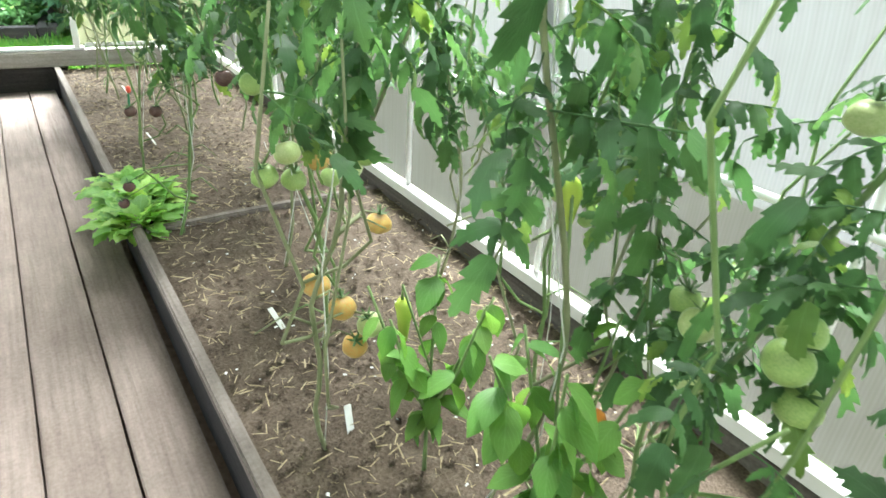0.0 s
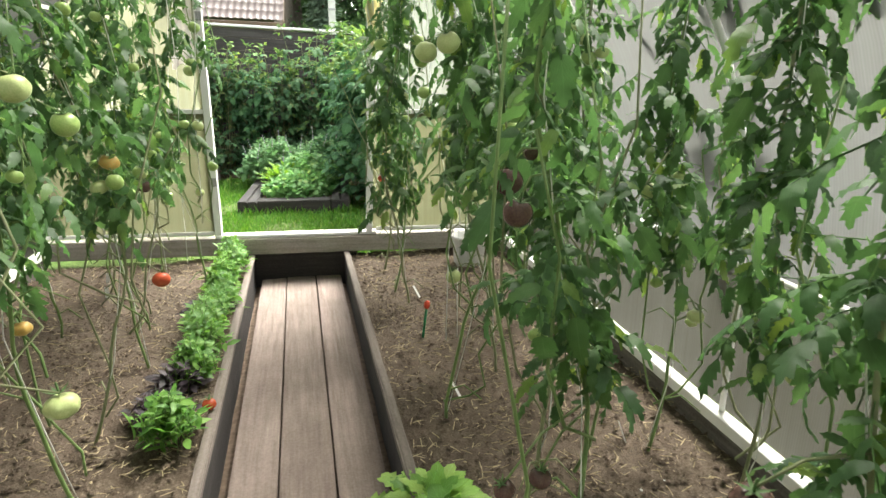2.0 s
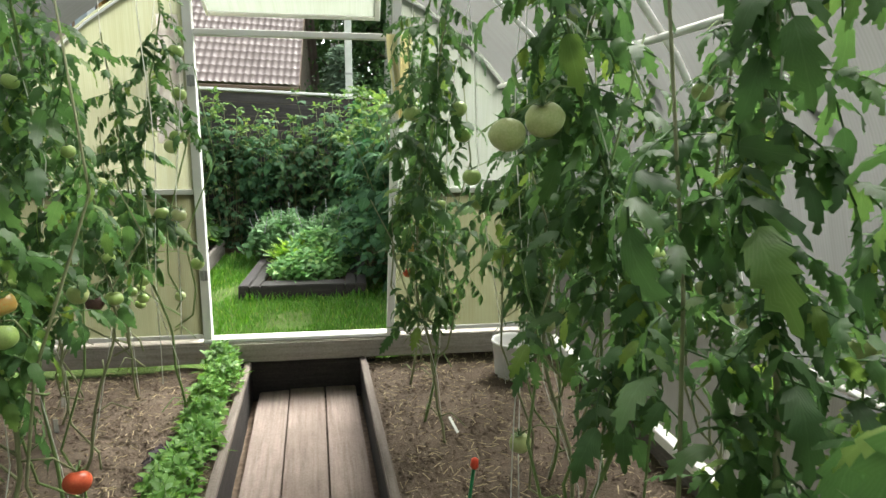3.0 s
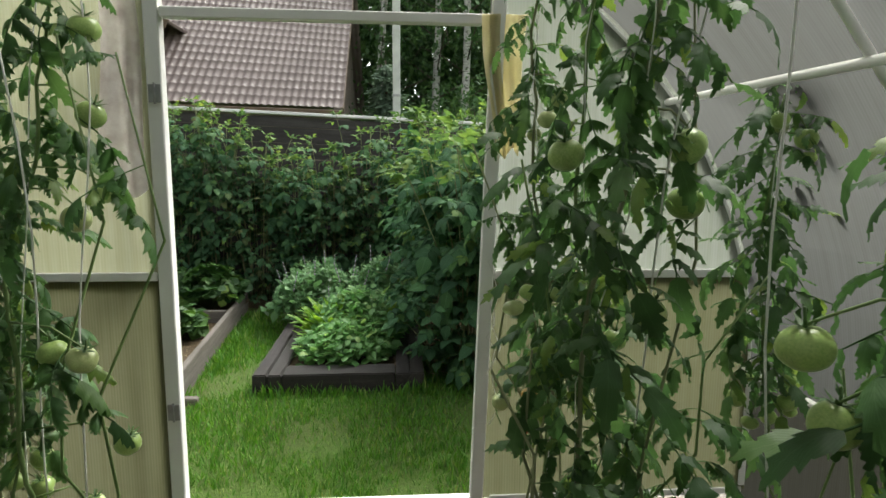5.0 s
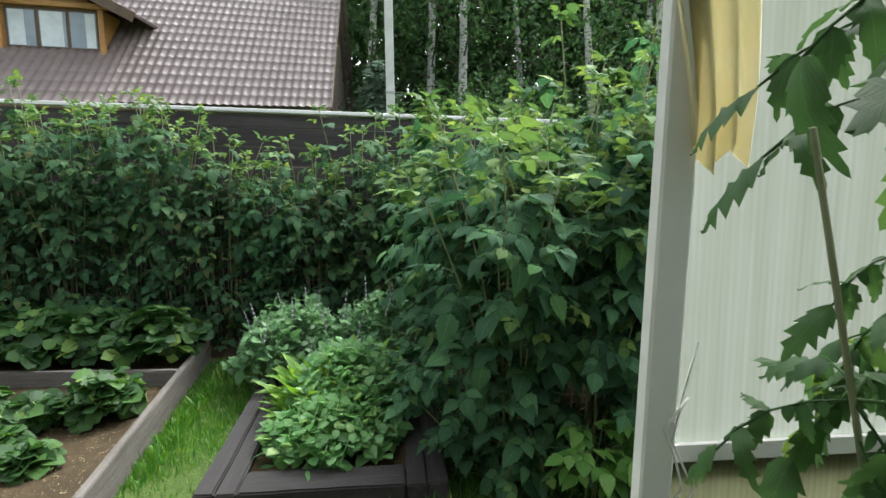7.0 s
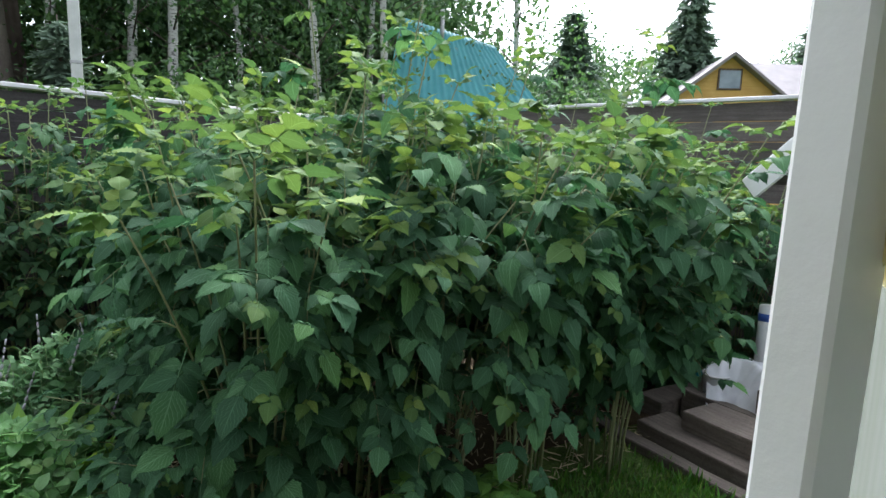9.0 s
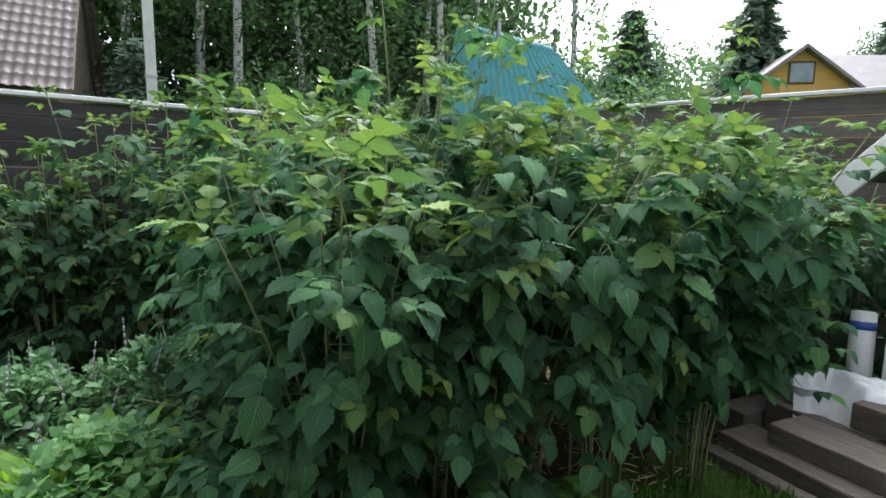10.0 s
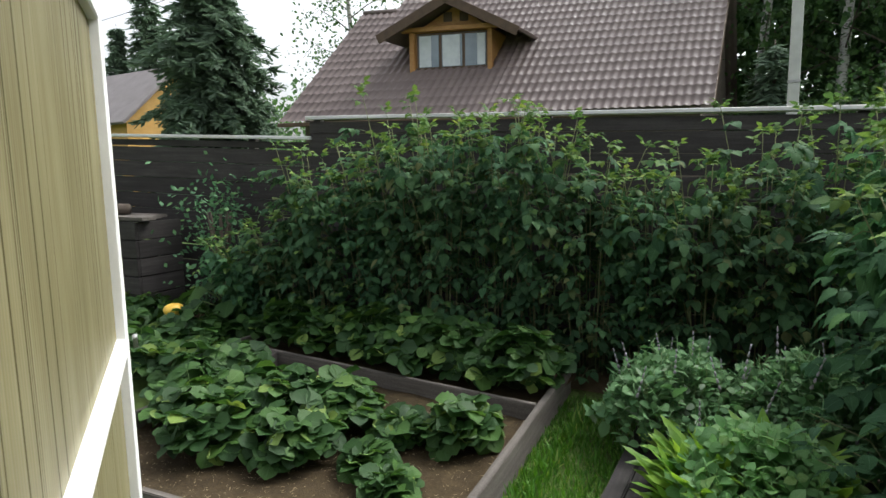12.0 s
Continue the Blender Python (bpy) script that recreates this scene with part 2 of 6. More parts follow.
PEPPER = plain("yellow_green_pepper_skin", (0.34, 0.46, 0.06), (0.48, 0.55, 0.10), 0.22, 6, 0, 0.02, 0.5, 20)
PEPORANGE = plain("orange_pepper_skin", (0.65, 0.20, 0.03), (0.72, 0.30, 0.05), 0.25, 6, 0, 0.02, 0.5, 20)
L_TOM = leaf("tomato_leaf", (0.042, 0.100, 0.034), (0.062, 0.142, 0.045), (0.092, 0.19, 0.058), 0.5, 0.40, (0.19, 0.29, 0.06), 0.6, 8)
L_RASP = leaf("raspberry_leaf", (0.027, 0.074, 0.036), (0.043, 0.112, 0.050), (0.070, 0.165, 0.066), 0.72, 0.28, (0.085, 0.19, 0.055), 1.8, 7, 0.18)
L_RASPD = leaf("aged_raspberry_leaf", (0.030, 0.076, 0.036), (0.046, 0.106, 0.045), (0.072, 0.148, 0.058), 0.72, 0.25, (0.12, 0.13, 0.05), 1.2, 7, 0.18)
L_RASPY = leaf("young_raspberry_leaf", (0.050, 0.110, 0.034), (0.080, 0.150, 0.040), (0.120, 0.20, 0.044), 0.7, 0.32, (0.20, 0.27, 0.06), 1.0, 9, 0.18)
L_STRAW = leaf("strawberry_leaf", (0.014, 0.046, 0.011), (0.026, 0.074, 0.015), (0.056, 0.128, 0.024), 0.58, 0.3, (0.17, 0.25, 0.05), 0.9, 7, 0.28)
L_MINT = leaf("mint_leaf", (0.10, 0.24, 0.075), (0.15, 0.32, 0.105), (0.21, 0.39, 0.15), 0.5, 0.45, (0.26, 0.40, 0.12), 0.7, 7)
L_CATNIP = leaf("catnip_leaf", (0.065, 0.16, 0.062), (0.10, 0.215, 0.082), (0.145, 0.27, 0.115), 0.7, 0.3, (0.22, 0.28, 0.2), 0.5, 6)
L_SORREL = leaf("sorrel_leaf", (0.10, 0.22, 0.025), (0.15, 0.30, 0.04), (0.22, 0.37, 0.055), 0.45, 0.4, (0.34, 0.46, 0.10), 0.5, 6)
L_LETTUCE = leaf("lettuce_leaf", (0.14, 0.30, 0.06), (0.22, 0.42, 0.08), (0.32, 0.50, 0.12), 0.45, 0.45, (0.36, 0.52, 0.14), 0.5, 6)
L_HERB = leaf("herb_leaf", (0.08, 0.20, 0.04), (0.12, 0.27, 0.05), (0.17, 0.33, 0.07), 0.5, 0.4, (0.2, 0.36, 0.08), 0.5, 7)
L_PURPLE = leaf("purple_basil_leaf", (0.03, 0.02, 0.03), (0.05, 0.035, 0.05), (0.08, 0.05, 0.07), 0.5, 0.2)
L_GRASS = leaf("grass_blade", (0.038, 0.125, 0.014), (0.066, 0.195, 0.022), (0.108, 0.255, 0.034), 0.5, 0.35, (0.26, 0.32, 0.09), 0.0, 3)
L_BIRCH = leaf("birch_foliage", (0.04, 0.09, 0.035), (0.055, 0.125, 0.04), (0.085, 0.17, 0.05), 0.6, 0.35, None, 0.0, 3)
L_SPRUCE = leaf("spruce_needles", (0.10, 0.15, 0.105), (0.125, 0.185, 0.125), (0.16, 0.23, 0.155), 0.8, 0.35, None, 0.0, 3)
SPIKE = plain("grey_lilac_flower_spike", (0.20, 0.19, 0.20), (0.34, 0.33, 0.36), 0.8, 40)
STRAWBIT = plain("dry_straw", (0.30, 0.23, 0.13), (0.48, 0.40, 0.26), 0.8, 40)
CLOD = plain("soil_clod", (0.07, 0.048, 0.034), (0.20, 0.145, 0.105), 0.95, 30, 0, 0.5)
PLASTIC = plain("white_plastic", (0.66, 0.66, 0.65), (0.8, 0.8, 0.79), 0.35, 6, 0, 0.05)
BLUEP = plain("blue_plastic", (0.03, 0.08, 0.30), (0.05, 0.11, 0.38), 0.35, 6)
TEAL = plain("teal_plastic", (0.02, 0.25, 0.30), (0.04, 0.35, 0.40), 0.35, 6)
BLACKP = plain("black_plastic", (0.012, 0.012, 0.013), (0.03, 0.03, 0.03), 0.5, 20)
REDP = plain("red_plastic", (0.6, 0.06, 0.03), (0.7, 0.1, 0.05), 0.4, 20)
GREENP = plain("green_plastic", (0.01, 0.14, 0.05), (0.02, 0.2, 0.08), 0.4, 20)
STEEL = plain("dull_steel", (0.25, 0.25, 0.25), (0.42, 0.42, 0.42), 0.4, 20, 0.8)
CAP = plain("pale_metal_capping", (0.54, 0.53, 0.53), (0.70, 0.69, 0.68), 0.45, 3, 0.1)
CONCRETE = plain("pale_concrete", (0.42, 0.42, 0.41), (0.56, 0.56, 0.55), 0.85, 4)
GLASS = plain("dark_window_glass", (0.10, 0.14, 0.18), (0.20, 0.25, 0.30), 0.05, 1.5, 0, 0.0, 0.8)
CURTAIN = plain("pale_curtain", (0.5, 0.53, 0.58), (0.65, 0.68, 0.72), 0.8, 6)
FRAMEB = plain("brown_window_frame", (0.06, 0.035, 0.02), (0.10, 0.06, 0.035), 0.5, 6)
ROOF = plain("brown_metal_tile", (0.112, 0.082, 0.076), (0.155, 0.118, 0.110), 0.5, 1.5, 0.0, 0.05, 0.5, 30)
ROOFGREY = plain("grey_brown_roof", (0.16, 0.14, 0.14), (0.23, 0.20, 0.20), 0.5, 1.5)
ROOFBLUE = plain("turquoise_metal_tile", (0.04, 0.21, 0.23), (0.07, 0.28, 0.30), 0.4, 1.5, 0.0, 0.05)
BRICK = plain("red_brick", (0.30, 0.12, 0.07), (0.42, 0.18, 0.11), 0.8, 10)
def thin(m, share):
    """Lets light through a thin cloth."""
    n, l = m.node_tree.nodes, m.node_tree.links
    b = n["Principled BSDF"]
    tr, mx = n.new("ShaderNodeBsdfTranslucent"), n.new("ShaderNodeMixShader")
    l.new(b.inputs["Base Color"].links[0].from_socket, tr.inputs["Color"])
    mx.inputs[0].default_value = share
    l.new(b.outputs[0], mx.inputs[1])
    l.new(tr.outputs[0], mx.inputs[2])
    l.new(mx.outputs[0], n["Material Output"].inputs["Surface"])
    return m


CLOTH = thin(plain("yellow_check_cloth", (0.72, 0.66, 0.42), (0.84, 0.80, 0.62), 0.9, 5), 0.6)
CLOTHW = thin(plain("pale_printed_cloth", (0.60, 0.55, 0.55), (0.88, 0.87, 0.86), 0.9, 18, 0, 0.1, 0.3, 45), 0.75)
BAG = plain("white_sack", (0.62, 0.63, 0.65), (0.80, 0.80, 0.82), 0.5, 5, 0, 0.3)
TAG = plain("white_plant_tag", (0.74, 0.74, 0.72), (0.84, 0.84, 0.83), 0.5, 20)
BARK = plain("brown_bark", (0.06, 0.045, 0.035), (0.12, 0.095, 0.075), 0.9, 6, 0, 0.6)
PUMPKIN = plain("yellow_squash_skin", (0.70, 0.42, 0.05), (0.78, 0.52, 0.09), 0.35, 6)


def birch_bark():
    m, n, l, b = material("birch_bark", 0.7)
    v = coords(n, l, (3, 3, 9))
    f = noise_node(n, l, v, 2.0, 4)
    l.new(ramp(n, l, f, [(0.36, (0.06, 0.055, 0.05)), (0.44, (0.42, 0.41, 0.38)), (0.8, (0.58, 0.57, 0.54))]), b.inputs["Base Color"])
    return m


def soil_material(name, dark, mid, pale):
    m, n, l, b = material(name, 0.95, 0, 0.2)
    pos = n.new("ShaderNodeTexCoord").outputs["Object"]
    big, mid_n, small = noise_node(n, l, pos, 1.6, 5), noise_node(n, l, pos, 14, 6, 0.7), noise_node(n, l, pos, 120, 4, 0.7)
    col = ramp(n, l, mid_n, [(0.3, dark), (0.52, mid), (0.75, pale)])
    col = mixed(n, l, scaled(n, l, big, 1.9, -0.6), col, dark)
    col = mixed(n, l, 0.45, col, ramp(n, l, small, [(0.35, dark), (0.7, pale)]))
    l.new(col, b.inputs["Base Color"])
    bumped(n, l, b, small, 0.8, 0.01)
    return m


def lawn_material():
    m, n, l, b = material("lawn_ground", 0.9, 0, 0.2)
    pos = n.new("ShaderNodeTexCoord").outputs["Object"]
    big, small = noise_node(n, l, pos, 1.3, 5), noise_node(n, l, pos, 60, 5, 0.7)
    col = ramp(n, l, small, [(0.3, (0.03, 0.05, 0.012)), (0.55, (0.07, 0.13, 0.02)), (0.75, (0.13, 0.16, 0.05))])
    col = mixed(n, l, scaled(n, l, big, 1.3, -0.5), col, (0.07, 0.055, 0.03))
    l.new(col, b.inputs["Base Color"])
    bumped(n, l, b, small, 0.8, 0.02)
    return m


BIRCHBARK = birch_bark()
SOIL = soil_material("brown_bed_soil", (0.045, 0.032, 0.024), (0.125, 0.092, 0.068), (0.29, 0.23, 0.175))
PEAT = soil_material("mulched_soil", (0.018, 0.012, 0.007), (0.052, 0.036, 0.018), (0.12, 0.086, 0.042))
LAWN = lawn_material()


# ---------------------------------------------------------------- mesh helpers
def mesh_of(name, verts, faces, uvs=None, smooth=True):
    me = bpy.data.meshes.new(name)
    me.from_pydata([tuple(v) for v in verts], [], faces)
    if uvs is not None:
        lay = me.uv_layers.new(name="UVMap")
        idx = np.empty(len(me.loops), dtype=np.int32)
        me.loops.foreach_get("vertex_index", idx)
        lay.data.foreach_set("uv", np.asarray(uvs, dtype=np.float32)[idx].ravel())
    me.polygons.foreach_set("use_smooth", [smooth] * len(me.polygons))
    me.update()
    return me


def part(name, bm, mat, parent=None, label="", m=None):
    """Links a bmesh or mesh as one object under a thing or a part."""
    if isinstance(bm, bmesh.types.BMesh):
        me = bpy.data.meshes.new(name)
        bm.to_mesh(me)
        bm.free()
    else:
        me = bm
    me.name = name
    if not me.materials:
        me.materials.append(mat)
    ob = new(name, me)
    if parent is not None:
        ob.parent = parent
    if m is not None:
        ob.matrix_local = m
    if label:
        ob["label"] = label
    return ob


def thing(name, label, category, at=(0, 0, 0), group="", kind="", m=None):
    ob = new(name)
    ob.empty_display_size = 0.1
    ob.matrix_world = m if m is not None else Matrix.Translation(at)
    return tagged(ob, label, category, group, kind)


def box_bm(lo, hi, bevel=0.004):
    bm = bmesh.new()
    bmesh.ops.create_cube(bm, size=1)
    for v in bm.verts:
        v.co = Vector([lo[k] + (v.co[k] + 0.5) * (hi[k] - lo[k]) for k in range(3)])
    if bevel:
        bmesh.ops.bevel(bm, geom=bm.edges[:], offset=bevel, segments=1, affect="EDGES")
    return bm


def box(name, mat, parent, lo, hi, bevel=0.004, label="", m=None):
    return part(name, box_bm(lo, hi, bevel), mat, parent, label, m)


def worn_beam(name, mat, parent, lo, hi, seed, amount=0.004, bevel=0.01, axis=1, cuts=14, label="", m=None):
    """A timber with uneven, worn faces."""
    bm = box_bm(lo, hi, 0)
    long_edges = [e for e in bm.edges if abs((e.verts[0].co - e.verts[1].co)[axis]) > 1e-4]
    bmesh.ops.subdivide_edges(bm, edges=long_edges, cuts=cuts)
    ed = [e for e in bm.edges if len(e.link_faces) == 2 and e.calc_face_angle(0) > 1]
    bmesh.ops.bevel(bm, geom=ed, offset=bevel, segments=2, affect="EDGES")
    for v in bm.verts:
        d = noise.noise_vector(v.co * 6 + Vector((seed * 3.1, seed * 1.7, 0)))
        v.co += d * amount
    return part(name, bm, mat, parent, label, m)


def tube(points, radii, sides=6):
    """Vertices and faces of a tapered tube along points."""
    pts = [Vector(p) for p in points]
    vs, fs = [], []
    for i, p in enumerate(pts):
        d = (pts[min(i + 1, len(pts) - 1)] - pts[max(i - 1, 0)]).normalized()
        a = d.orthogonal().normalized() if i == 0 else (a - d * a.dot(d)).normalized()
        b = d.cross(a)
        r = radii[i] if hasattr(radii, "__len__") else radii
        for k in range(sides):
            w = 2 * math.pi * k / sides
            vs.append(p + (a * math.cos(w) + b * math.sin(w)) * r)
    for i in range(len(pts) - 1):
        for k in range(sides):
            o, q = i * sides, (k + 1) % sides
            fs.append((o + k, o + q, o + sides + q, o + sides + k))
    fs.append(tuple(range(sides - 1, -1, -1)))
    o = (len(pts) - 1) * sides
    fs.append(tuple(range(o, o + sides)))
    return vs, fs


def tube_part(name, mat, parent, points, radii, sides=6, label=""):
    return part(name, mesh_of(name, *tube(points, radii, sides)), mat, parent, label)


class Many:
    """Collects many placed copies of small templates into one mesh."""

    def __init__(self):
        self.v, self.f, self.u, self.n = [], [], [], 0

    def add(self, tpl, m):
        v, f, u = tpl
        a = np.array(m)
        self.v.append(v @ a[:3, :3].T + a[:3, 3])
        self.f.append((f, self.n))
        self.u.append(u)
        self.n += len(v)

    def raw(self, vf):
        v, f = vf
        v = np.array([tuple(x) for x in v])
        self.v.append(v)
        self.f.append((f, self.n))
        self.u.append(np.zeros((len(v), 2)))
        self.n += len(v)

    def mesh(self, name, smooth=True):
        faces = [tuple(i + o for i in q) for f, o in self.f for q in f]
        return mesh_of(name, np.concatenate(self.v), faces, np.concatenate(self.u), smooth)


# ---------------------------------------------------------------- leaf templates
def blade(L, W, n=7, widest=0.4, tip=1.0, serr=0.0, fold=0.25, droop=0.25, wave=0.0, rng=random, lobes=0.0, twist=0.0, pleat=0.0):
    """One leaf blade along +y: pointed oval with a toothed rim, a folded midrib and a hanging tip."""
    vs, us, fs = [], [], []
    for i in range(n + 1):
        s = i / n
        w = math.sin(math.pi * 0.5 * s / widest) ** 0.75 if s < widest else math.cos(math.pi * 0.5 * (s - widest) / (1 - widest)) ** (0.85 * tip)
        w = max(w, 0.0) * W / 2
        k = 1 + (serr if i % 2 else -serr) + (lobes * math.sin(i * 2.1 + 0.5) if 0 < i < n else 0)
        y, z = L * s * (1 - 0.25 * droop * s), -droop * L * s * s
        wl = w * k * (1 + rng.uniform(-0.08, 0.08))
        wr = w * k * (1 + rng.uniform(-0.08, 0.08))
        rip = wave * W * math.sin(i * 2.4 + rng.uniform(-0.5, 0.5))
        z_rim = pleat * W * (1 if i % 2 else -1)
        tw = twist * s
        vs += [(-wl, y - 0.1 * wl, z + fold * wl + rip - tw * wl + z_rim), (0, y, z), (wr, y - 0.1 * wr, z + fold * wr - rip + tw * wr + z_rim)]
        us += [(s, -1), (s, 0), (s, 1)]
    for i in range(n):
        o = 3 * i
        fs += [(o, o + 1, o + 4, o + 3), (o + 1, o + 2, o + 5, o + 4)]
    return np.array(vs), fs, np.array(us, dtype=float)


def lobed(L, W, n=4, depth=0.42, fold=0.1, droop=0.3, wave=0.03, rng=random):
    """Leaflet along +y with deep forward-pointing lobes, a folded midrib and a hanging tip."""
    rows = [(0.0, 0.05, 0.0)]
    for i in range(n):
        a = 0.06 + 0.74 * i / n
        w = (1 - a) ** 0.55 * min(1.0, 0.62 + 1.9 * a)
        rows += [(a, w * (1 - depth), 0.0), (a + 0.40 / n, w * rng.uniform(0.88, 1.12), 0.07)]
    rows += [(0.82, 0.24, 0.0), (0.90, 0.22, 0.02), (1.0, 0.0, 0.0)]
    vs, us, fs = [], [], []
    for i, (q, w, fw) in enumerate(rows):
        y, z = L * q * (1 - 0.25 * droop * q), -droop * L * q * q
        wl, wr = w * W / 2 * rng.uniform(0.88, 1.12), w * W / 2 * rng.uniform(0.88, 1.12)
        rip = wave * W * math.sin(i * 2.1 + rng.uniform(-0.6, 0.6))
        tip = -0.06 * W if fw else 0.02 * W
        vs += [(-wl, y + fw * L, z + fold * wl + rip + tip), (0, y, z), (wr, y + fw * L, z + fold * wr - rip + tip)]
        us += [(q, -1), (q, 0), (q, 1)]
    for i in range(len(rows) - 1):
        o = 3 * i
        fs += [(o, o + 1, o + 4, o + 3), (o + 1, o + 2, o + 5, o + 4)]
    return np.array(vs), fs, np.array(us, dtype=float)


def joined(items):
    g = Many()
    for tpl, m in items:
        g.add(tpl, m)
    faces = [tuple(i + o for i in q) for f, o in g.f for q in f]
    return np.concatenate(g.v), faces, np.concatenate(g.u)


def stalk(points, r=0.0015, sides=3):
    v, f = tube(points, r, sides)
    v = np.array([tuple(x) for x in v])
    return v, f, np.zeros((len(v), 2))


def rasp_leaf(rng, pairs=1, size=1.0):
    """Raspberry leaf on its long stalk: an end leaflet and one or two pairs, tips hanging."""
    S = size
    y1 = 0.075 * S * rng.uniform(0.8, 1.3)
    y2 = y1 + 0.034 * S
    it = [(stalk([(0, 0, 0), (0, y1 * 0.6, 0.012 * S), (0, y2, 0.008 * S)], 0.0018 * S), Matrix())]
    t = blade(0.116 * S, 0.078 * S, 16, 0.38, 1.3, 0.07, rng.uniform(0.0, 0.3), rng.uniform(0.15, 0.6), 0.03, rng, 0.03, 0.0, 0.022)
    it.append((t, pose(0, y2, 0.008 * S, rng.uniform(-16, 4), rng.uniform(-8, 8), rng.uniform(-8, 8))))
    for p in range(pairs):
        for sgn in (-1, 1):
            k = (0.9, 0.78)[p]
            l = blade(0.094 * S * k * rng.uniform(0.9, 1.1), 0.062 * S * k, 14, 0.38, 1.3, 0.07, rng.uniform(0.0, 0.3), rng.uniform(0.15, 0.6), 0.03, rng, 0.03, 0.0, 0.022)
            it.append((l, pose(0, y1 - 0.030 * S * p, 0.01 * S, rng.uniform(-14, 4), sgn * rng.uniform(-4, 8), -sgn * (rng.uniform(50, 72) + 14 * p))))
    return joined(it)


def tomato_leaf(rng, size=1.0, curl=0.4):
    """Pinnate tomato leaf with lobed leaflets, hanging and rolled."""
    L = 0.24 * size
    bend = rng.uniform(0.3, 1.0)
    P = lambda s: Vector((0.02 * math.sin(3 * s) * size, L * s * (1 - 0.2 * bend * s), -bend * L * 0.45 * s * s))
    it = [(stalk([P(k / 4) for k in range(5)], 0.0022 * size, 4), Matrix())]
    for s, k in ((0.30, 0.6), (0.52, 0.8), (0.76, 0.85)):
        for sgn in (-1, 1):
            l = lobed(0.105 * size * k * rng.uniform(0.8, 1.15), 0.060 * size * k, 4, rng.uniform(0.12, 0.30), -curl * rng.uniform(0.1, 0.9), rng.uniform(0.2, 0.9), 0.06, rng)
            it.append((l, Matrix.Translation(P(s)) @ pose(0, 0, 0, rng.uniform(-45, 5), sgn * rng.uniform(-20, 30), -sgn * rng.uniform(48, 80))))
        if rng.random() < 0.6:
            l = blade(0.03 * size, 0.02 * size, 4, 0.4, 1, 0.05, 0, 0.3, 0, rng)
            it.append((l, Matrix.Translation(P(s - 0.14)) @ pose(0, 0, 0, -20, 0, rng.choice((-70, 70)))))
    t = lobed(0.135 * size, 0.078 * size, 4, rng.uniform(0.2, 0.38), -curl * rng.uniform(0.1, 0.8), rng.uniform(0.2, 0.8), 0.05, rng)
    it.append((t, Matrix.Translation(P(1)) @ pose(0, 0, 0, -rng.uniform(10, 50), rng.uniform(-15, 15), rng.uniform(-15, 15))))
    return joined(it)


def trefoil(rng, size=1.0):
    """Strawberry leaf: three broad toothed leaflets."""
    it = []
    for a in (-72, 0, 72):
        l = blade(0.072 * size, 0.066 * size, 9, 0.55, 0.55, 0.085, rng.uniform(0.15, 0.4), rng.uniform(0.05, 0.3), 0.015, rng)
        it.append((l, pose(0, 0, 0, rng.uniform(-14, 8), 0, a + rng.uniform(-10, 10))))
    return joined(it)


def sprig(rng, n=4, L=0.045, W=0.028, h=0.06):
    """Tip of a mint-like stem: crossed leaf pairs."""
    it = [(stalk([(0, 0, -h), (0, 0, 0.01)], 0.0014), Matrix())]
    for i in range(n):
        for sgn in (0, 180):
            k = 1 - 0.16 * i
            l = blade(L * k * rng.uniform(0.85, 1.15), W * k, 5, 0.45, 0.9, 0.04, rng.uniform(0.1, 0.3), rng.uniform(0.1, 0.45), 0.02, rng)
            it.append((l, pose(0, 0, -h + h * (i + 0.6) / n, rng.uniform(-15, 25), 0, 90 * i + sgn + rng.uniform(-15, 15))))
    return joined(it)


def clump(rng, n=7, size=0.12, spread=0.22):
    """A few loose leaves of a distant crown."""
    it = []
    for _ in range(n):
        v = np.array([(-0.32, 0, 0.0), (0.0, -0.5, 0.05), (0.32, 0, -0.02), (0.0, 0.55, -0.12)]) * size
        it.append(((v, [(0, 1, 2), (0, 2, 3)], np.zeros((4, 2))), pose(rng.gauss(0, spread), rng.gauss(0, spread), rng.gauss(0, spread * 0.8), rng.uniform(-70, 70), rng.uniform(-50, 50), rng.uniform(0, 360))))
    return joined(it)


R0 = random.Random(11)
T_RASP = [rasp_leaf(R0, 1 if k % 2 else 2, 1.0) for k in range(10)]
T_RASPY = [rasp_leaf(R0, 1 + k % 2, 0.75) for k in range(5)]
T_TOM = [tomato_leaf(R0, 1.0, 0.5) for k in range(10)]
T_TOMROLL = [tomato_leaf(R0, 1.0, 2.2) for k in range(6)]
T_STRAW = [trefoil(R0, 1.3) for k in range(8)]
T_MINT = [sprig(R0, 3, 0.05, 0.038, 0.06) for k in range(6)]
T_CATNIP = [sprig(R0, 4, 0.046, 0.032, 0.09) for k in range(5)]
T_HERB = [sprig(R0, 3, 0.05, 0.02, 0.05) for k in range(5)]
T_BLADE = [blade(0.14, 0.034, 8, 0.55, 1.0, 0.0, 0.3, R0.uniform(0.1, 0.45), 0.06, R0) for k in range(6)]
T_LETT = [blade(0.12, 0.058, 10, 0.6, 0.7, 0.16, 0.35, R0.uniform(0.2, 0.6), 0.10, R0) for k in range(6)]
T_OVAL = [blade(0.075, 0.045, 6, 0.42, 1.0, 0.0, 0.15, 0.4, 0.02, R0) for k in range(5)]
T_CLUMP = [clump(R0) for k in range(8)]
T_CLUMPF = [clump(R0, 9, 0.11, 0.3) for k in range(6)]


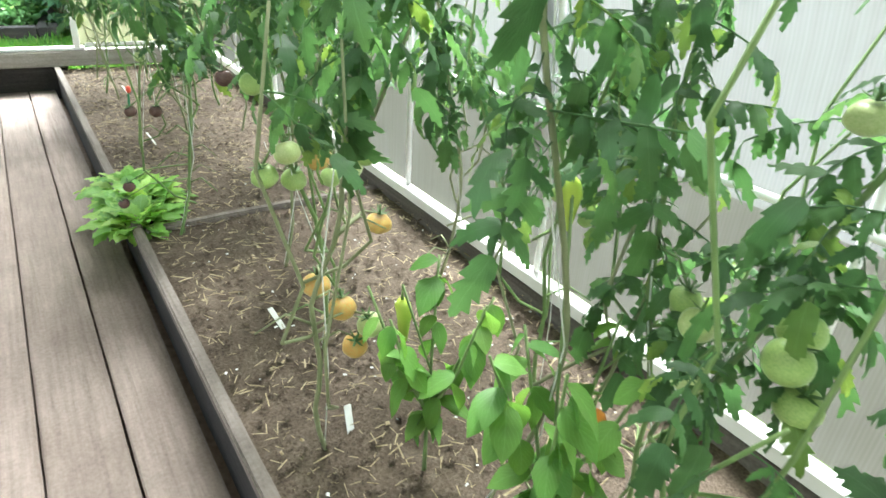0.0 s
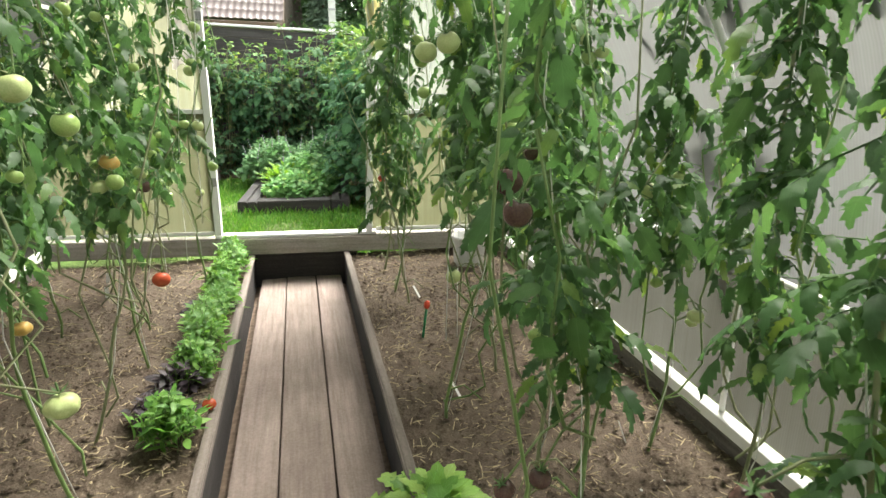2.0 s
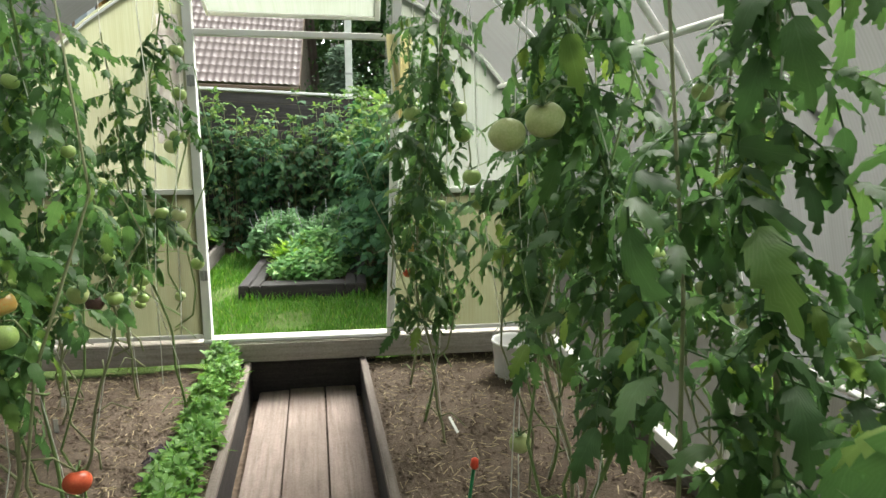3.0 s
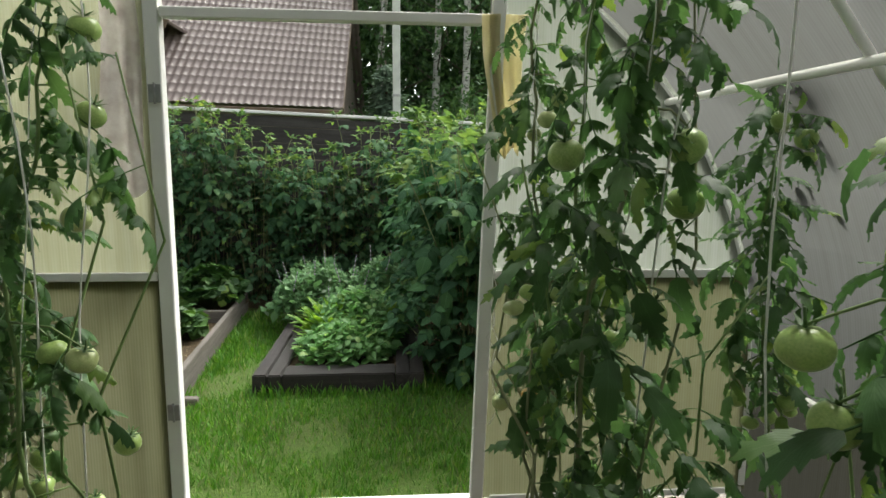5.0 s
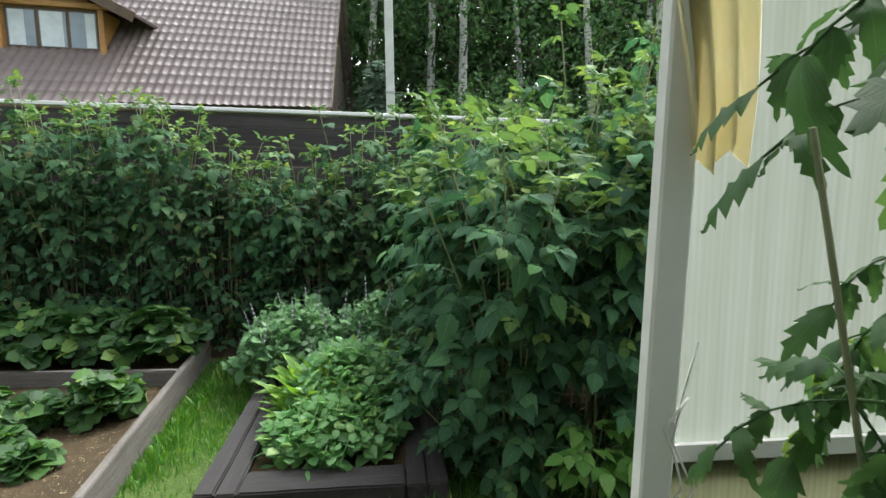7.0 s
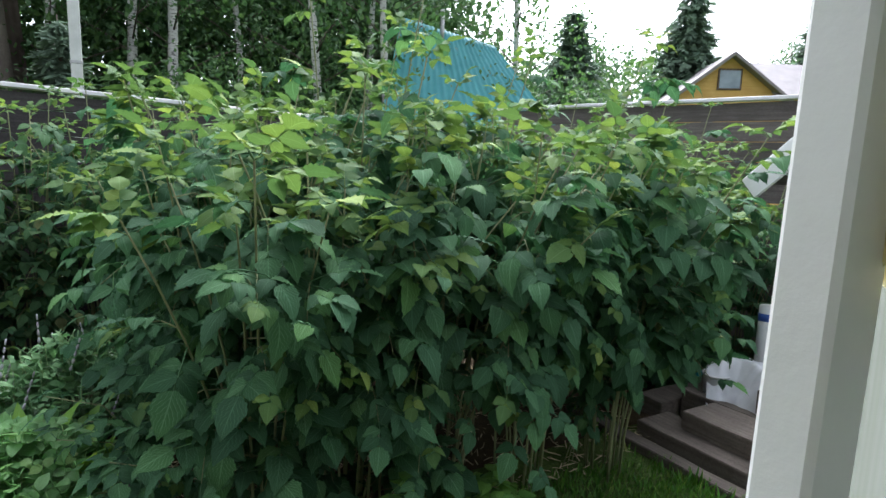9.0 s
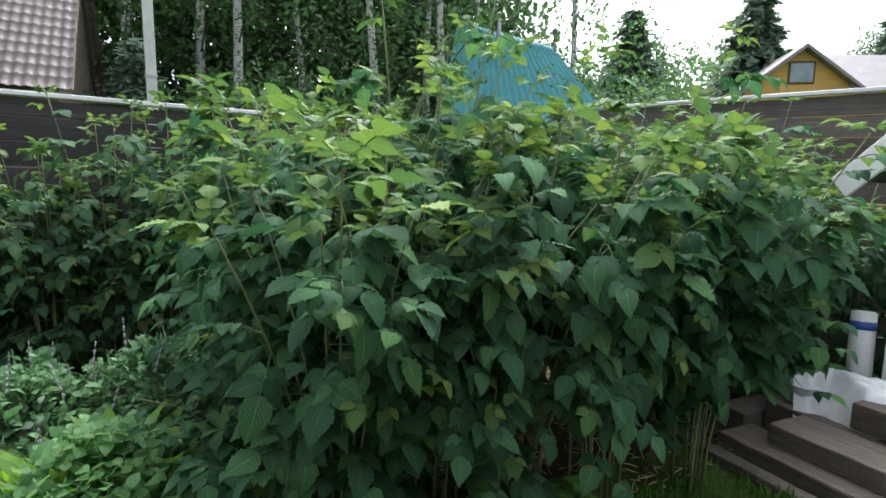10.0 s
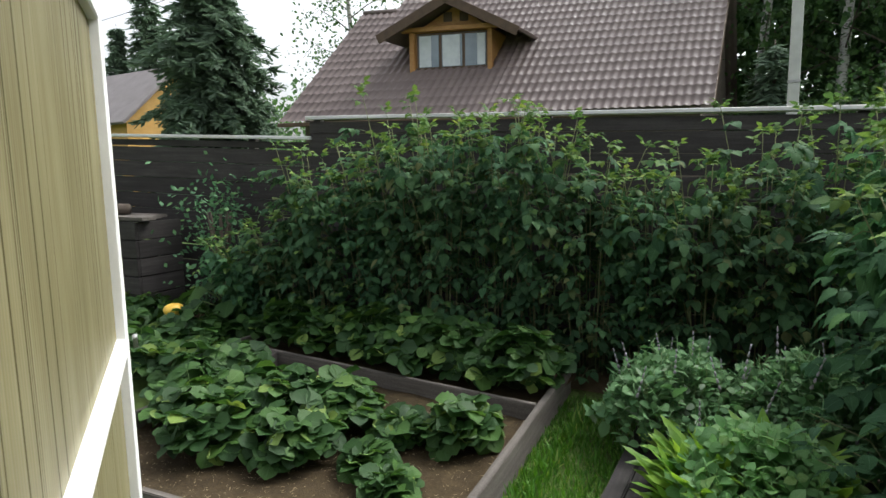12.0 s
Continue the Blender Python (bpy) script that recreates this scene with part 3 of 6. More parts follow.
# ---------------------------------------------------------------- structure: ground
def height_sheet(name, mat, x0, x1, y0, y1, z, nx, ny, amp, freq, seed, kind="structure", label="", category="soil", m=None, skew=0.0):
    vs, fs = [], []
    for j in range(ny + 1):
        for i in range(nx + 1):
            x, y = x0 + (x1 - x0) * i / nx, y0 + (y1 - y0) * j / ny
            p = Vector((x * freq + seed, y * freq, seed))
            x += skew * y * (i / nx if skew > 0 else 1 - i / nx)
            vs.append((x, y, z + amp * (noise.noise(p) + 0.5 * noise.noise(p * 2.7) + 0.3 * noise.noise(p * 7))))
    w = nx + 1
    for j in range(ny):
        for i in range(nx):
            fs.append((j * w + i, j * w + i + 1, (j + 1) * w + i + 1, (j + 1) * w + i))
    ob = part(name, mesh_of(name, vs, fs), mat, None, "", m)
    return tagged(ob, label, category, "", kind)


def ground():
    vs, fs, idx = [], [], {}
    xs = [-900, -60, -14, -1.95, 1.62, 14, 60, 900]
    ys = [-900, -60, -14, -1.55, 5.98, 14, 60, 900]
    for j, y in enumerate(ys):
        for i, x in enumerate(xs):
            idx[i, j] = len(vs)
            vs.append((x + (0.33 if j == 3 and i in (3, 4) else 0.0), y, 0.0))
    for j in range(7):
        for i in range(7):
            if i == 3 and j == 3:
                continue
            fs.append((idx[i, j], idx[i + 1, j], idx[i + 1, j + 1], idx[i, j + 1]))
    tagged(part("ground", mesh_of("ground", vs, fs, None, False), LAWN), "flat lawn ground reaching out past the fence", "ground", "", "structure")


ground()
TURN_DECK = Matrix.Translation((0, 6.02, 0)) @ Matrix.Rotation(0.07, 4, "Z")      # deck and beds: y runs from -8 to 0
TURN_WALL = Matrix.Translation((-0.18, 6.0, 0)) @ Matrix.Rotation(0.045, 4, "Z")  # side walls
Y_BACK = -7.6

# sunken floor under the deck and the two soil beds
sub = box("floor", CLOD, None, (-0.48, Y_BACK, -0.30), (0.30, 0.0, -0.20), 0, "", TURN_DECK)
tagged(sub, "dark earth floor under the plank walkway", "floor", "", "structure")
bed_l = height_sheet("soil_bed_left", SOIL, -1.90, -0.465, Y_BACK, -0.01, 0.035, 46, 220, 0.022, 3.1, 4.0, "structure", "brown soil bed with straw mulch and tomato plants", "soil bed", TURN_DECK, -0.0001)
bed_r = height_sheet("soil_bed_right", SOIL, 0.275, 1.56, Y_BACK, -0.01, 0.035, 46, 220, 0.022, 3.1, 9.0, "structure", "brown soil bed with mulch beside the planks", "soil bed", TURN_DECK, 0.025)


# ---------------------------------------------------------------- greenhouse
def walkway():
    w = thing("walkway", "walkway of three long weathered grey-brown planks", "walkway", m=TURN_DECK.copy())
    for k, (a, b) in enumerate(((-0.385, -0.206), (-0.198, 0.010), (0.018, 0.205))):
        worn_beam("plank", DECK, w, (a, Y_BACK, -0.17), (b, -0.02 - 0.015 * (k == 0), -0.13 + 0.003 * k), k, 0.0025, 0.005, 1, 60)
    return w


def curbs():
    for k, (a, b) in enumerate(((-0.465, -0.425), (0.235, 0.275))):
        c = tagged(thing("bed_edging", "weathered grey boards edging the soil bed", "edging board", m=TURN_DECK.copy()), group="bed edgings")
        for q, (ya, yb) in enumerate(((-3.53, -0.03), (Y_BACK, -3.534))):
            worn_beam("board", CURB, c, (a - 0.004 * q, ya, 0.035), (b - 0.004 * q, yb, 0.075), k + 5 + 2 * q, 0.003, 0.006, 1, 40)
            # Edging's lower face split off and coloured near-black for the shade beside the planks.
            worn_beam("board", BLACKY, c, (a + 0.004, ya, -0.2), (b - 0.006, yb, 0.032), k + 9 + 2 * q, 0.003, 0.004, 1, 40, "lower board darkened for the shade of the gap")
    d = worn_beam("bed_divider", CURB, None, (0.28, -3.56, 0.0), (1.62, -3.52, 0.065), 8, 0.003, 0.006, 0, 12, "", TURN_DECK)
    tagged(d, "low grey board across the soil bed", "divider board")


walkway()
curbs()
CX, HALF, SPRING, RISE = -0.18, 1.70, 0.70, 1.72


def arch(a):
    """Point of the hoop: a from 0 (right spring) to pi (left spring)."""
    return Vector((HALF * math.cos(a), 0, SPRING + RISE * math.sin(a)))


def arch_z(x):
    k = min(1.0, abs(x - CX) / HALF)
    return SPRING + RISE * math.sqrt(max(0.0, 1 - k * k))


def sheet_wall(name, profile, y0, y1, mat, label, m):
    """Bent sheet along a profile of (x, z), from y0 to y1, with thickness."""
    vs, fs = [], []
    n = len(profile)
    for y in (y0, y1):
        for off in (0, 0.006):
            for k, (x, z) in enumerate(profile):
                a = Vector(profile[min(k + 1, n - 1)]) - Vector(profile[max(k - 1, 0)])
                nn = Vector((a.y, -a.x)).normalized()
                vs.append((x + nn.x * off, y, z + nn.y * off))
    A, B, C, D = 0, n, 2 * n, 3 * n
    for k in range(n - 1):
        fs += [(A + k, A + k + 1, C + k + 1, C + k), (B + k + 1, B + k, D + k, D + k + 1), (A + k + 1, A + k, B + k, B + k + 1), (C + k, C + k + 1, D + k + 1, D + k)]
    ob = part(name, mesh_of(name, vs, fs), mat, None, "", m)
    ob.visible_shadow = False
    return tagged(ob, label, "greenhouse wall", "", "structure")


def greenhouse_sides():
    right = [(HALF, 0.17), (HALF, 0.4), (HALF, SPRING)]
    left = [(-HALF, SPRING), (-HALF, 0.4), (-HALF, 0.17)]
    roof = [(arch(math.pi * k / 28).x, arch(math.pi * k / 28).z) for k in range(29)]
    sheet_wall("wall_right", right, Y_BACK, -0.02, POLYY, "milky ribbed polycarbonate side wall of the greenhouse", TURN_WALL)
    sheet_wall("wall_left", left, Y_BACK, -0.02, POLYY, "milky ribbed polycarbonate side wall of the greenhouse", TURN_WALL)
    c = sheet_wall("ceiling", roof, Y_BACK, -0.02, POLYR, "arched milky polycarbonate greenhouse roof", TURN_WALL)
    c["category"] = "ceiling"
    back = [(p[0], p[1]) for p in roof] + [(-HALF, -0.2), (HALF, -0.2)]
    vs = [(x, Y_BACK - 0.01, z) for x, z in back] + [(x, Y_BACK - 0.03, z) for x, z in back]
    n = len(back)
    fs = [tuple(range(n)), tuple(range(2 * n - 1, n - 1, -1))] + [(k, (k + 1) % n, n + (k + 1) % n, n + k) for k in range(n)]
    ob = part("wall_back", mesh_of("wall_back", vs, fs, None, False), POLYX, None, "", TURN_WALL)
    ob.visible_shadow = False
    tagged(ob, "milky polycarbonate end wall of the greenhouse", "greenhouse wall", "", "structure")
    for sgn, nm in ((1, "baseboard_right"), (-1, "baseboard_left")):
        x = sgn * HALF
        b = worn_beam(nm, GREYY, None, (min(x, x - sgn * 0.045), Y_BACK, -0.05), (max(x, x - sgn * 0.045), -0.02, 0.118), 3 + sgn, 0.003, 0.006, 1, 40, "", TURN_WALL)
        tagged(b, "grey weathered plank along the foot of the greenhouse wall", "baseboard", "", "structure")
        t = box("trim_" + nm[10:], WHITE, None, (min(x, x - sgn * 0.055), Y_BACK, 0.12), (max(x, x - sgn * 0.055), -0.02, 0.17), 0.004, "", TURN_WALL)
        tagged(t, "white painted rail along the foot of the wall", "trim", "", "structure")
    fr = thing("greenhouse_frame", "white steel hoops and rails carrying the greenhouse sheets", "greenhouse frame", m=TURN_WALL.copy())
    for k in range(8):
        y = -0.95 - 0.94 * k
        pts = [(HALF - 0.015, y, 0.17)] + [(arch(math.pi * j / 20).x * 0.991, y, arch(math.pi * j / 20).z - 0.016) for j in range(21)] + [(-HALF + 0.015, y, 0.17)]
        tube_part("hoop", WHITE, fr, pts, 0.0125, 6)
    for a in (0.05, 0.68, math.pi / 2, math.pi - 0.68, math.pi - 0.05):
        p = arch(a)
        tube_part("rail", WHITE, fr, [(p.x * 0.975, Y_BACK, p.z - 0.035), (p.x * 0.975, -0.02, p.z - 0.035)], 0.0125, 6)


greenhouse_sides()
DX0, DX1, DY, DTOP, RAIL = -0.65, 0.44, 6.0, 2.0, 1.12


def gable_panel(name, x0, x1, z0, z1, mat, label):
    """Flat sheet between two posts, cut to the hoop at its top."""
    n = 14
    top = [(x0 + (x1 - x0) * k / n, min(z1, arch_z(x0 + (x1 - x0) * k / n))) for k in range(n + 1)]
    top = [(x, max(z, z0 + 0.001)) for x, z in top]
    ring = [(x0, z0), (x1, z0)] + top[::-1]
    m_ = len(ring)
    vs = [(x, DY - 0.013, z) for x, z in ring] + [(x, DY - 0.005, z) for x, z in ring]
    fs = [tuple(range(m_)), tuple(range(2 * m_ - 1, m_ - 1, -1))] + [(k, m_ + k, m_ + (k + 1) % m_, (k + 1) % m_) for k in range(m_)]
    ob = part(name, mesh_of(name, vs, fs, None, False), mat, None)
    ob.visible_shadow = False
    return tagged(ob, label, "greenhouse wall", "", "structure")


def gable():
    lab = "milky yellowed polycarbonate pane of the door wall"
    XL, XR = CX - HALF, CX + HALF
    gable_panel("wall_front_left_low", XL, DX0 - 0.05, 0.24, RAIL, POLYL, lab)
    gable_panel("wall_front_left_high", XL, DX0 - 0.05, RAIL, 3, POLYX, lab)
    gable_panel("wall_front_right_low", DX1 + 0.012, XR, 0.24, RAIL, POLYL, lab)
    gable_panel("wall_front_right_high", DX1 + 0.025, XR, RAIL, 3, POLYG, lab)
    gable_panel("wall_front_top", DX0 - 0.05, DX1 + 0.05, 2.33, 3, POLYX, lab)
    d = thing("door_frame", "white painted posts and rails round the open greenhouse door", "door frame", (0, DY, 0), "", "structure")
    P = lambda nm, lo, hi: box(nm, WHITE, d, lo, hi, 0.004)
    P("post", (DX0 - 0.05, -0.02, 0.22), (DX0, 0.03, arch_z(DX0)))
    box("post", WHITE, d, (0, -0.035, -0.90), (0.05, 0.0, arch_z(DX1) - 1.10), 0.004, "", Matrix.Translation((DX1, 0, 1.12)) @ Matrix.Rotation(0.03, 4, "Y"))
    P("transom", (DX0 + 0.002, -0.018, DTOP), (DX1 - 0.002, 0.028, DTOP + 0.035))
    P("top_rail", (DX0 + 0.002, -0.018, 2.30), (DX1 - 0.002, 0.028, 2.335))
    P("rail", (XL + 0.01, -0.016, RAIL - 0.017), (DX0 - 0.052, 0.014, RAIL + 0.017))
    P("rail", (DX1 + 0.052, -0.016, RAIL - 0.017), (XR - 0.01, 0.014, RAIL + 0.017))
    P("bottom_rail", (XL + 0.01, -0.016, 0.222), (DX0 - 0.052, 0.014, 0.252))
    P("bottom_rail", (DX1 + 0.052, -0.016, 0.222), (XR - 0.01, 0.014, 0.252))
    P("corner_post", (XL - 0.002, -0.016, 0.255), (XL + 0.028, 0.014, SPRING))
    P("corner_post", (XR - 0.028, -0.016, 0.255), (XR + 0.002, 0.014, SPRING))
    pts = [(CX + arch(math.pi * j / 24).x * 0.99, 0.0, arch(math.pi * j / 24).z - 0.015) for j in range(25)]
    tube_part("hoop", WHITE, d, pts, 0.016, 6)
    for z in (0.62, 1.75):
        h = thing("hinge", "rusty grey steel door hinge", "hinge", (DX0 - 0.022, DY - 0.024, z), "hinges")
        for s in (-1, 1):
            box("hinge_leaf", STEEL, h, (s * 0.012 - 0.009, -0.004, -0.03), (s * 0.012 + 0.009, 0.002, 0.03), 0.001)
        tube_part("pin", STEEL, h, [(0, -0.004, -0.035), (0, -0.004, 0.035)], 0.004, 6)
    t = worn_beam("threshold", BEAMX, None, (XL, DY - 0.05, 0.07), (XR, DY + 0.09, 0.195), 2, 0.003, 0.008, 0, 30)
    tagged(t, "weathered grey timber sill under the greenhouse wall", "threshold", "", "structure")
    s = box("trim_sill", WHITE, None, (DX0 - 0.05, DY - 0.03, 0.197), (DX1 + 0.05, DY + 0.06, 0.22), 0.004)
    tagged(s, "white painted strip on the door sill", "trim", "", "structure")
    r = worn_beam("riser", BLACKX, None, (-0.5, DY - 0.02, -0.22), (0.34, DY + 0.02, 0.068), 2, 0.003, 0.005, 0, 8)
    tagged(r, "black board below the door sill", "riser board", "", "structure")


def framed_sheet(name, label, category, w, h, mat, m, mid=None, kind="", bar=0.04, inner=False):
    """Leaf of a door or flap: white frame with a milky sheet; hinge side at x 0, foot at z 0."""
    t = thing(name, label, category, m=m, kind=kind)
    P = lambda nm, lo, hi: box(nm, WHITE, t, lo, hi, 0.004)
    P("stile", (0, 0.0055, 0) if inner else (0, -0.018, 0), (0.02, 0.0105, h) if inner else (0.02, 0.018, h))
    P("stile", (w - bar, -0.018, 0), (w, 0.018, h))
    P("frame_rail", (0.021, -0.017, 0), (w - bar - 0.001, 0.017, bar))
    P("frame_rail", (0.021, -0.017, h - bar), (w - bar - 0.001, 0.017, h))
    if mid:
        P("middle_rail", (0.021, -0.017, mid - bar / 2), (w - bar - 0.001, 0.017, mid + bar / 2))
    spans = ((bar, mid - bar / 2), (mid + bar / 2, h - bar)) if mid else ((bar, h - bar),)
    for a, b in spans:
        p = box("sheet", mat, t, (-0.004 if inner else 0.016, 0.004, a - 0.005), (w - bar + 0.005, 0.012, b + 0.005), 0)
        p.visible_shadow = False
    return t


gable()
door_dir = math.degrees(math.atan2(0.62, -0.80))
dl = framed_sheet("door_1", "open white framed door with dirty yellowed polycarbonate panes", "door", 1.05, 1.76, POLYD, pose(DX0 - 0.075, DY + 0.085, 0.23, 0, 0, door_dir), 0.99, "structure", 0.04, True)
lt = tube_part("latch", STEEL, dl, [(1.05, -0.03, 1.0), (1.07, -0.03, 1.0), (1.075, -0.03, 0.97)], 0.006, 6, "small steel door latch")
framed_sheet("window_1", "white framed flap window over the door, tilted open", "window", 1.05, 0.30, POLYG, pose(DX0 + 0.01, DY + 0.045, 2.315, -118, 0, 0) , None, "structure", 0.035)


# ---------------------------------------------------------------- plants
def fruit_mesh(name, ribs, squash, mat, seed):
    rng = random.Random(seed)
    vs, fs, nu, nv = [], [], 20, 12
    for j in range(nv + 1):
        th = math.pi * j / nv
        for i in range(nu):
            ph = 2 * math.pi * i / nu
            r = math.sin(th) * (1 + ribs * math.cos(ph * 5 + seed) * math.sin(th) * (1.0 if th < 1.6 else 0.5))
            z = -squash * math.cos(th) - 0.18 * math.exp(-((math.pi - th) / 0.35) ** 2) * squash
            vs.append((r * math.cos(ph), r * math.sin(ph), z))
    for j in range(nv):
        for i in range(nu):
            q = (i + 1) % nu
            fs.append((j * nu + i, j * nu + q, (j + 1) * nu + q, (j + 1) * nu + i))
    me = mesh_of(name, vs, fs)
    me.materials.append(mat)
    return me


def calyx_mesh():
    g = Many()
    for k in range(6):
        g.add(blade(0.85, 0.22, 5, 0.3, 1.2, 0, 0.2, -0.35, 0, R0), pose(0, 0, 0.0, 8, 0, 60 * k + R0.uniform(-8, 8)))
    g.raw(tube([(0, 0, -0.02), (0.02, 0, 0.35), (0.10, 0, 0.75)], [0.09, 0.07, 0.07], 5))
    me = g.mesh("calyx")
    me.materials.append(CALYX)
    return me


FRUIT = {k: [fruit_mesh("tomato", rb, sq, mt, s) for s, (rb, sq) in enumerate(((0.05, 0.88), (0.09, 0.78), (0.03, 0.95)))]
         for k, mt in (("g", TOM_GREEN), ("p", TOM_PALE), ("o", TOM_TURN), ("r", TOM_RED), ("d", TOM_DARK))}
CALYX_ME = calyx_mesh()
F_LABEL = {"g": "unripe green tomato", "p": "pale green tomato", "o": "orange ripening tomato", "r": "ripe red tomato", "d": "dark purple tomato"}


def tomato(parent, base, x, y, z, r, kind, rng):
    r = r if r < 0.03 else 0.03 + (r - 0.03) * 0.5
    ob = part("tomato", FRUIT[kind][rng.randrange(3) if r < 0.034 else 0], None, parent, F_LABEL[kind])
    ob.matrix_local = Matrix.Translation((x - base[0], y - base[1], z - base[2])) @ Euler((rng.uniform(-0.4, 0.4), rng.uniform(-0.4, 0.4), rng.uniform(0, 6))).to_matrix().to_4x4() @ Matrix.Scale(r, 4)
    c = part("calyx", CALYX_ME, None, ob)
    c.matrix_local = Matrix.Translation((0, 0, 0.78))


def leaf_pose(p, yaw, pitch, roll, s):
    return Matrix.Translation(p) @ Euler((radians(pitch), radians(roll), radians(yaw)), "XYZ").to_matrix().to_4x4() @ Matrix.Scale(s, 4)


SHARED = {}


def shared(tpls, k, mat):
    """One mesh for all single leaves of a kind."""
    key = (id(tpls), k, mat.name)
    if key not in SHARED:
        SHARED[key] = mesh_of("leaf", *tpls[k])
        SHARED[key].materials.append(mat)
    return SHARED[key]


def deck_x(y):
    return (6.02 - y) * 0.07


def tomato_plant(x, y, h, seed, leaves=30, low=0.55, fruits=(), extra=5, size=1.0, rolled=False, lean=(0, 0), kinds="ggpgg", branches=3, single=True):
    rng = random.Random(seed)
    base = (x, y, 0.03)
    t = thing("tomato_plant", "tall staked tomato plant with bare lower stem and hanging fruit", "tomato plant", base, "tomato plants")
    ph, am = rng.uniform(0, 6), rng.uniform(0.03, 0.09)
    def S(z):
        k = z / h
        kink = 0.010 * math.sin(27 * k + ph) + 0.010 * noise.noise(Vector((k * 19, seed, 0)))
        return Vector((am * math.sin(ph + 7 * k) + lean[0] * k + kink, am * math.cos(ph * 1.7 + 6 * k) + lean[1] * k + kink * math.cos(ph), z))
    leaves = int(leaves * 3.7)
    size *= 0.76
    n = 22
    g = Many()
    g.raw(tube([S(h * k / n) for k in range(n + 1)], [0.0055 * (1 - 0.5 * k / n) + 0.001 for k in range(n + 1)], 6))
    lv = Many()
    tpl = T_TOMROLL if rolled else T_TOM
    nodes = []
    for k in range(branches):
        z0 = rng.uniform(0.03, 0.3) * h
        yaw, ln = rng.uniform(0, 6.28), rng.uniform(0.12, 0.32)
        hb = (h - z0) * rng.uniform(0.35, 0.85)
        pts = [S(z0) + Vector((math.cos(yaw) * ln * q ** 0.6 + 0.05 * math.sin(11 * q + k), math.sin(yaw) * ln * q ** 0.6 + 0.05 * math.cos(10 * q), hb * q ** 1.2)) for q in (0, 0.08, 0.22, 0.42, 0.7, 1.0)]
        g.raw(tube(pts, [0.0045, 0.0045, 0.004, 0.004, 0.0035, 0.0025], 5))
        nodes += [pts[q].lerp(pts[q + 1], rng.random()) for q in (1, 2, 3, 4) for _ in range(2)]
    for k in range(leaves):
        if k % 3 == 2 and nodes:
            p = rng.choice(nodes)
            if p.z < low:
                continue
        else:
            p = S(min(h, low + (h - low) * (k + rng.random()) / leaves))
        yaw = 137.5 * k + rng.uniform(-30, 30)
        s = size * rng.uniform(0.6, 1.15) * (0.6 if p.z > h * 0.93 else 1)
        d = Vector((-math.sin(radians(yaw)), math.cos(radians(yaw)), 0))
        wp = Vector(base) + p + d * 0.2 * s
        if deck_x(wp.y) - 0.40 < wp.x < deck_x(wp.y) + 0.30:
            continue
        mm = leaf_pose(p, yaw, rng.uniform(-60, 20), rng.uniform(-25, 25), s)
        q = rng.randrange(len(tpl))
        if single:
            part("leaf", shared(tpl, q, L_TOM), None, t, "", mm)
        else:
            lv.add(tpl[q], mm)
    for k in range(rng.randint(2, 4)):
        z0 = rng.uniform(0.08, max(0.12, low - 0.1))
        yaw = rng.uniform(0, 6.28)
        p0 = S(z0)
        pts = [p0, p0 + Vector((math.cos(yaw) * 0.06, math.sin(yaw) * 0.06, 0.03)), p0 + Vector((math.cos(yaw) * 0.13, math.sin(yaw) * 0.13, -0.02))]
        g.raw(tube(pts, [0.0035, 0.003, 0.002], 4))
    todo = list(fruits)
    for _ in range(extra):
        z0 = rng.uniform(low * 0.75, h * 0.9)
        yaw = rng.uniform(0, 6.28)
        p = S(z0)
        c = rng.choice(kinds)
        for q in range(rng.randint(1, 3)):
            fx, fy = p.x + math.cos(yaw + q) * 0.075, p.y + math.sin(yaw + q) * 0.075
            todo.append((x + fx, y + fy, 0.03 + z0 - 0.05 * q, rng.uniform(0.018, 0.032), c))
    for fx, fy, fz, r, c in todo:
        tomato(t, base, fx, fy, fz, r, c, rng)
        e = Vector((fx - base[0], fy - base[1], fz - base[2]))
        s0 = S(max(0.05, min(h, e.z + 0.07)))
        g.raw(tube([s0, s0.lerp(e, 0.6) + Vector((0, 0, 0.04)), e + Vector((0, 0, r * 0.8))], [0.003, 0.0028, 0.0022], 4))
    part("stem", g.mesh("stem"), DRYSTEM if low > 0.5 and seed % 2 else STEM, t)
    if lv.n:
        f = part("leaves", lv.mesh("leaves"), L_TOM, t)
        f["kind"] = "stuff"
    st = [S(h * k / 6) + Vector((0.018 * math.sin(k * 2.0), 0.018 * math.cos(k * 2.0), 0)) for k in range(7)]
    zt = max(h + 0.1, arch_z(x + lean[0]) - 0.12)
    st.append(Vector((S(h).x, S(h).y, zt)))
    tube_part("string", STRING, t, st, 0.0016, 4, "white support twine")
    return t


def plain_foliage(thing_ob, name, mat, tpls, spots, seed):
    """spots: (point, yaw, pitch, roll, scale), in the thing's own frame."""
    rng = random.Random(seed)
    g = Many()
    for p, yaw, pitch, roll, s in spots:
        g.add(rng.choice(tpls), leaf_pose(p, yaw, pitch, roll, s))
    ob = part(name, g.mesh(name), mat, thing_ob)
    ob["kind"] = "stuff"
    return ob


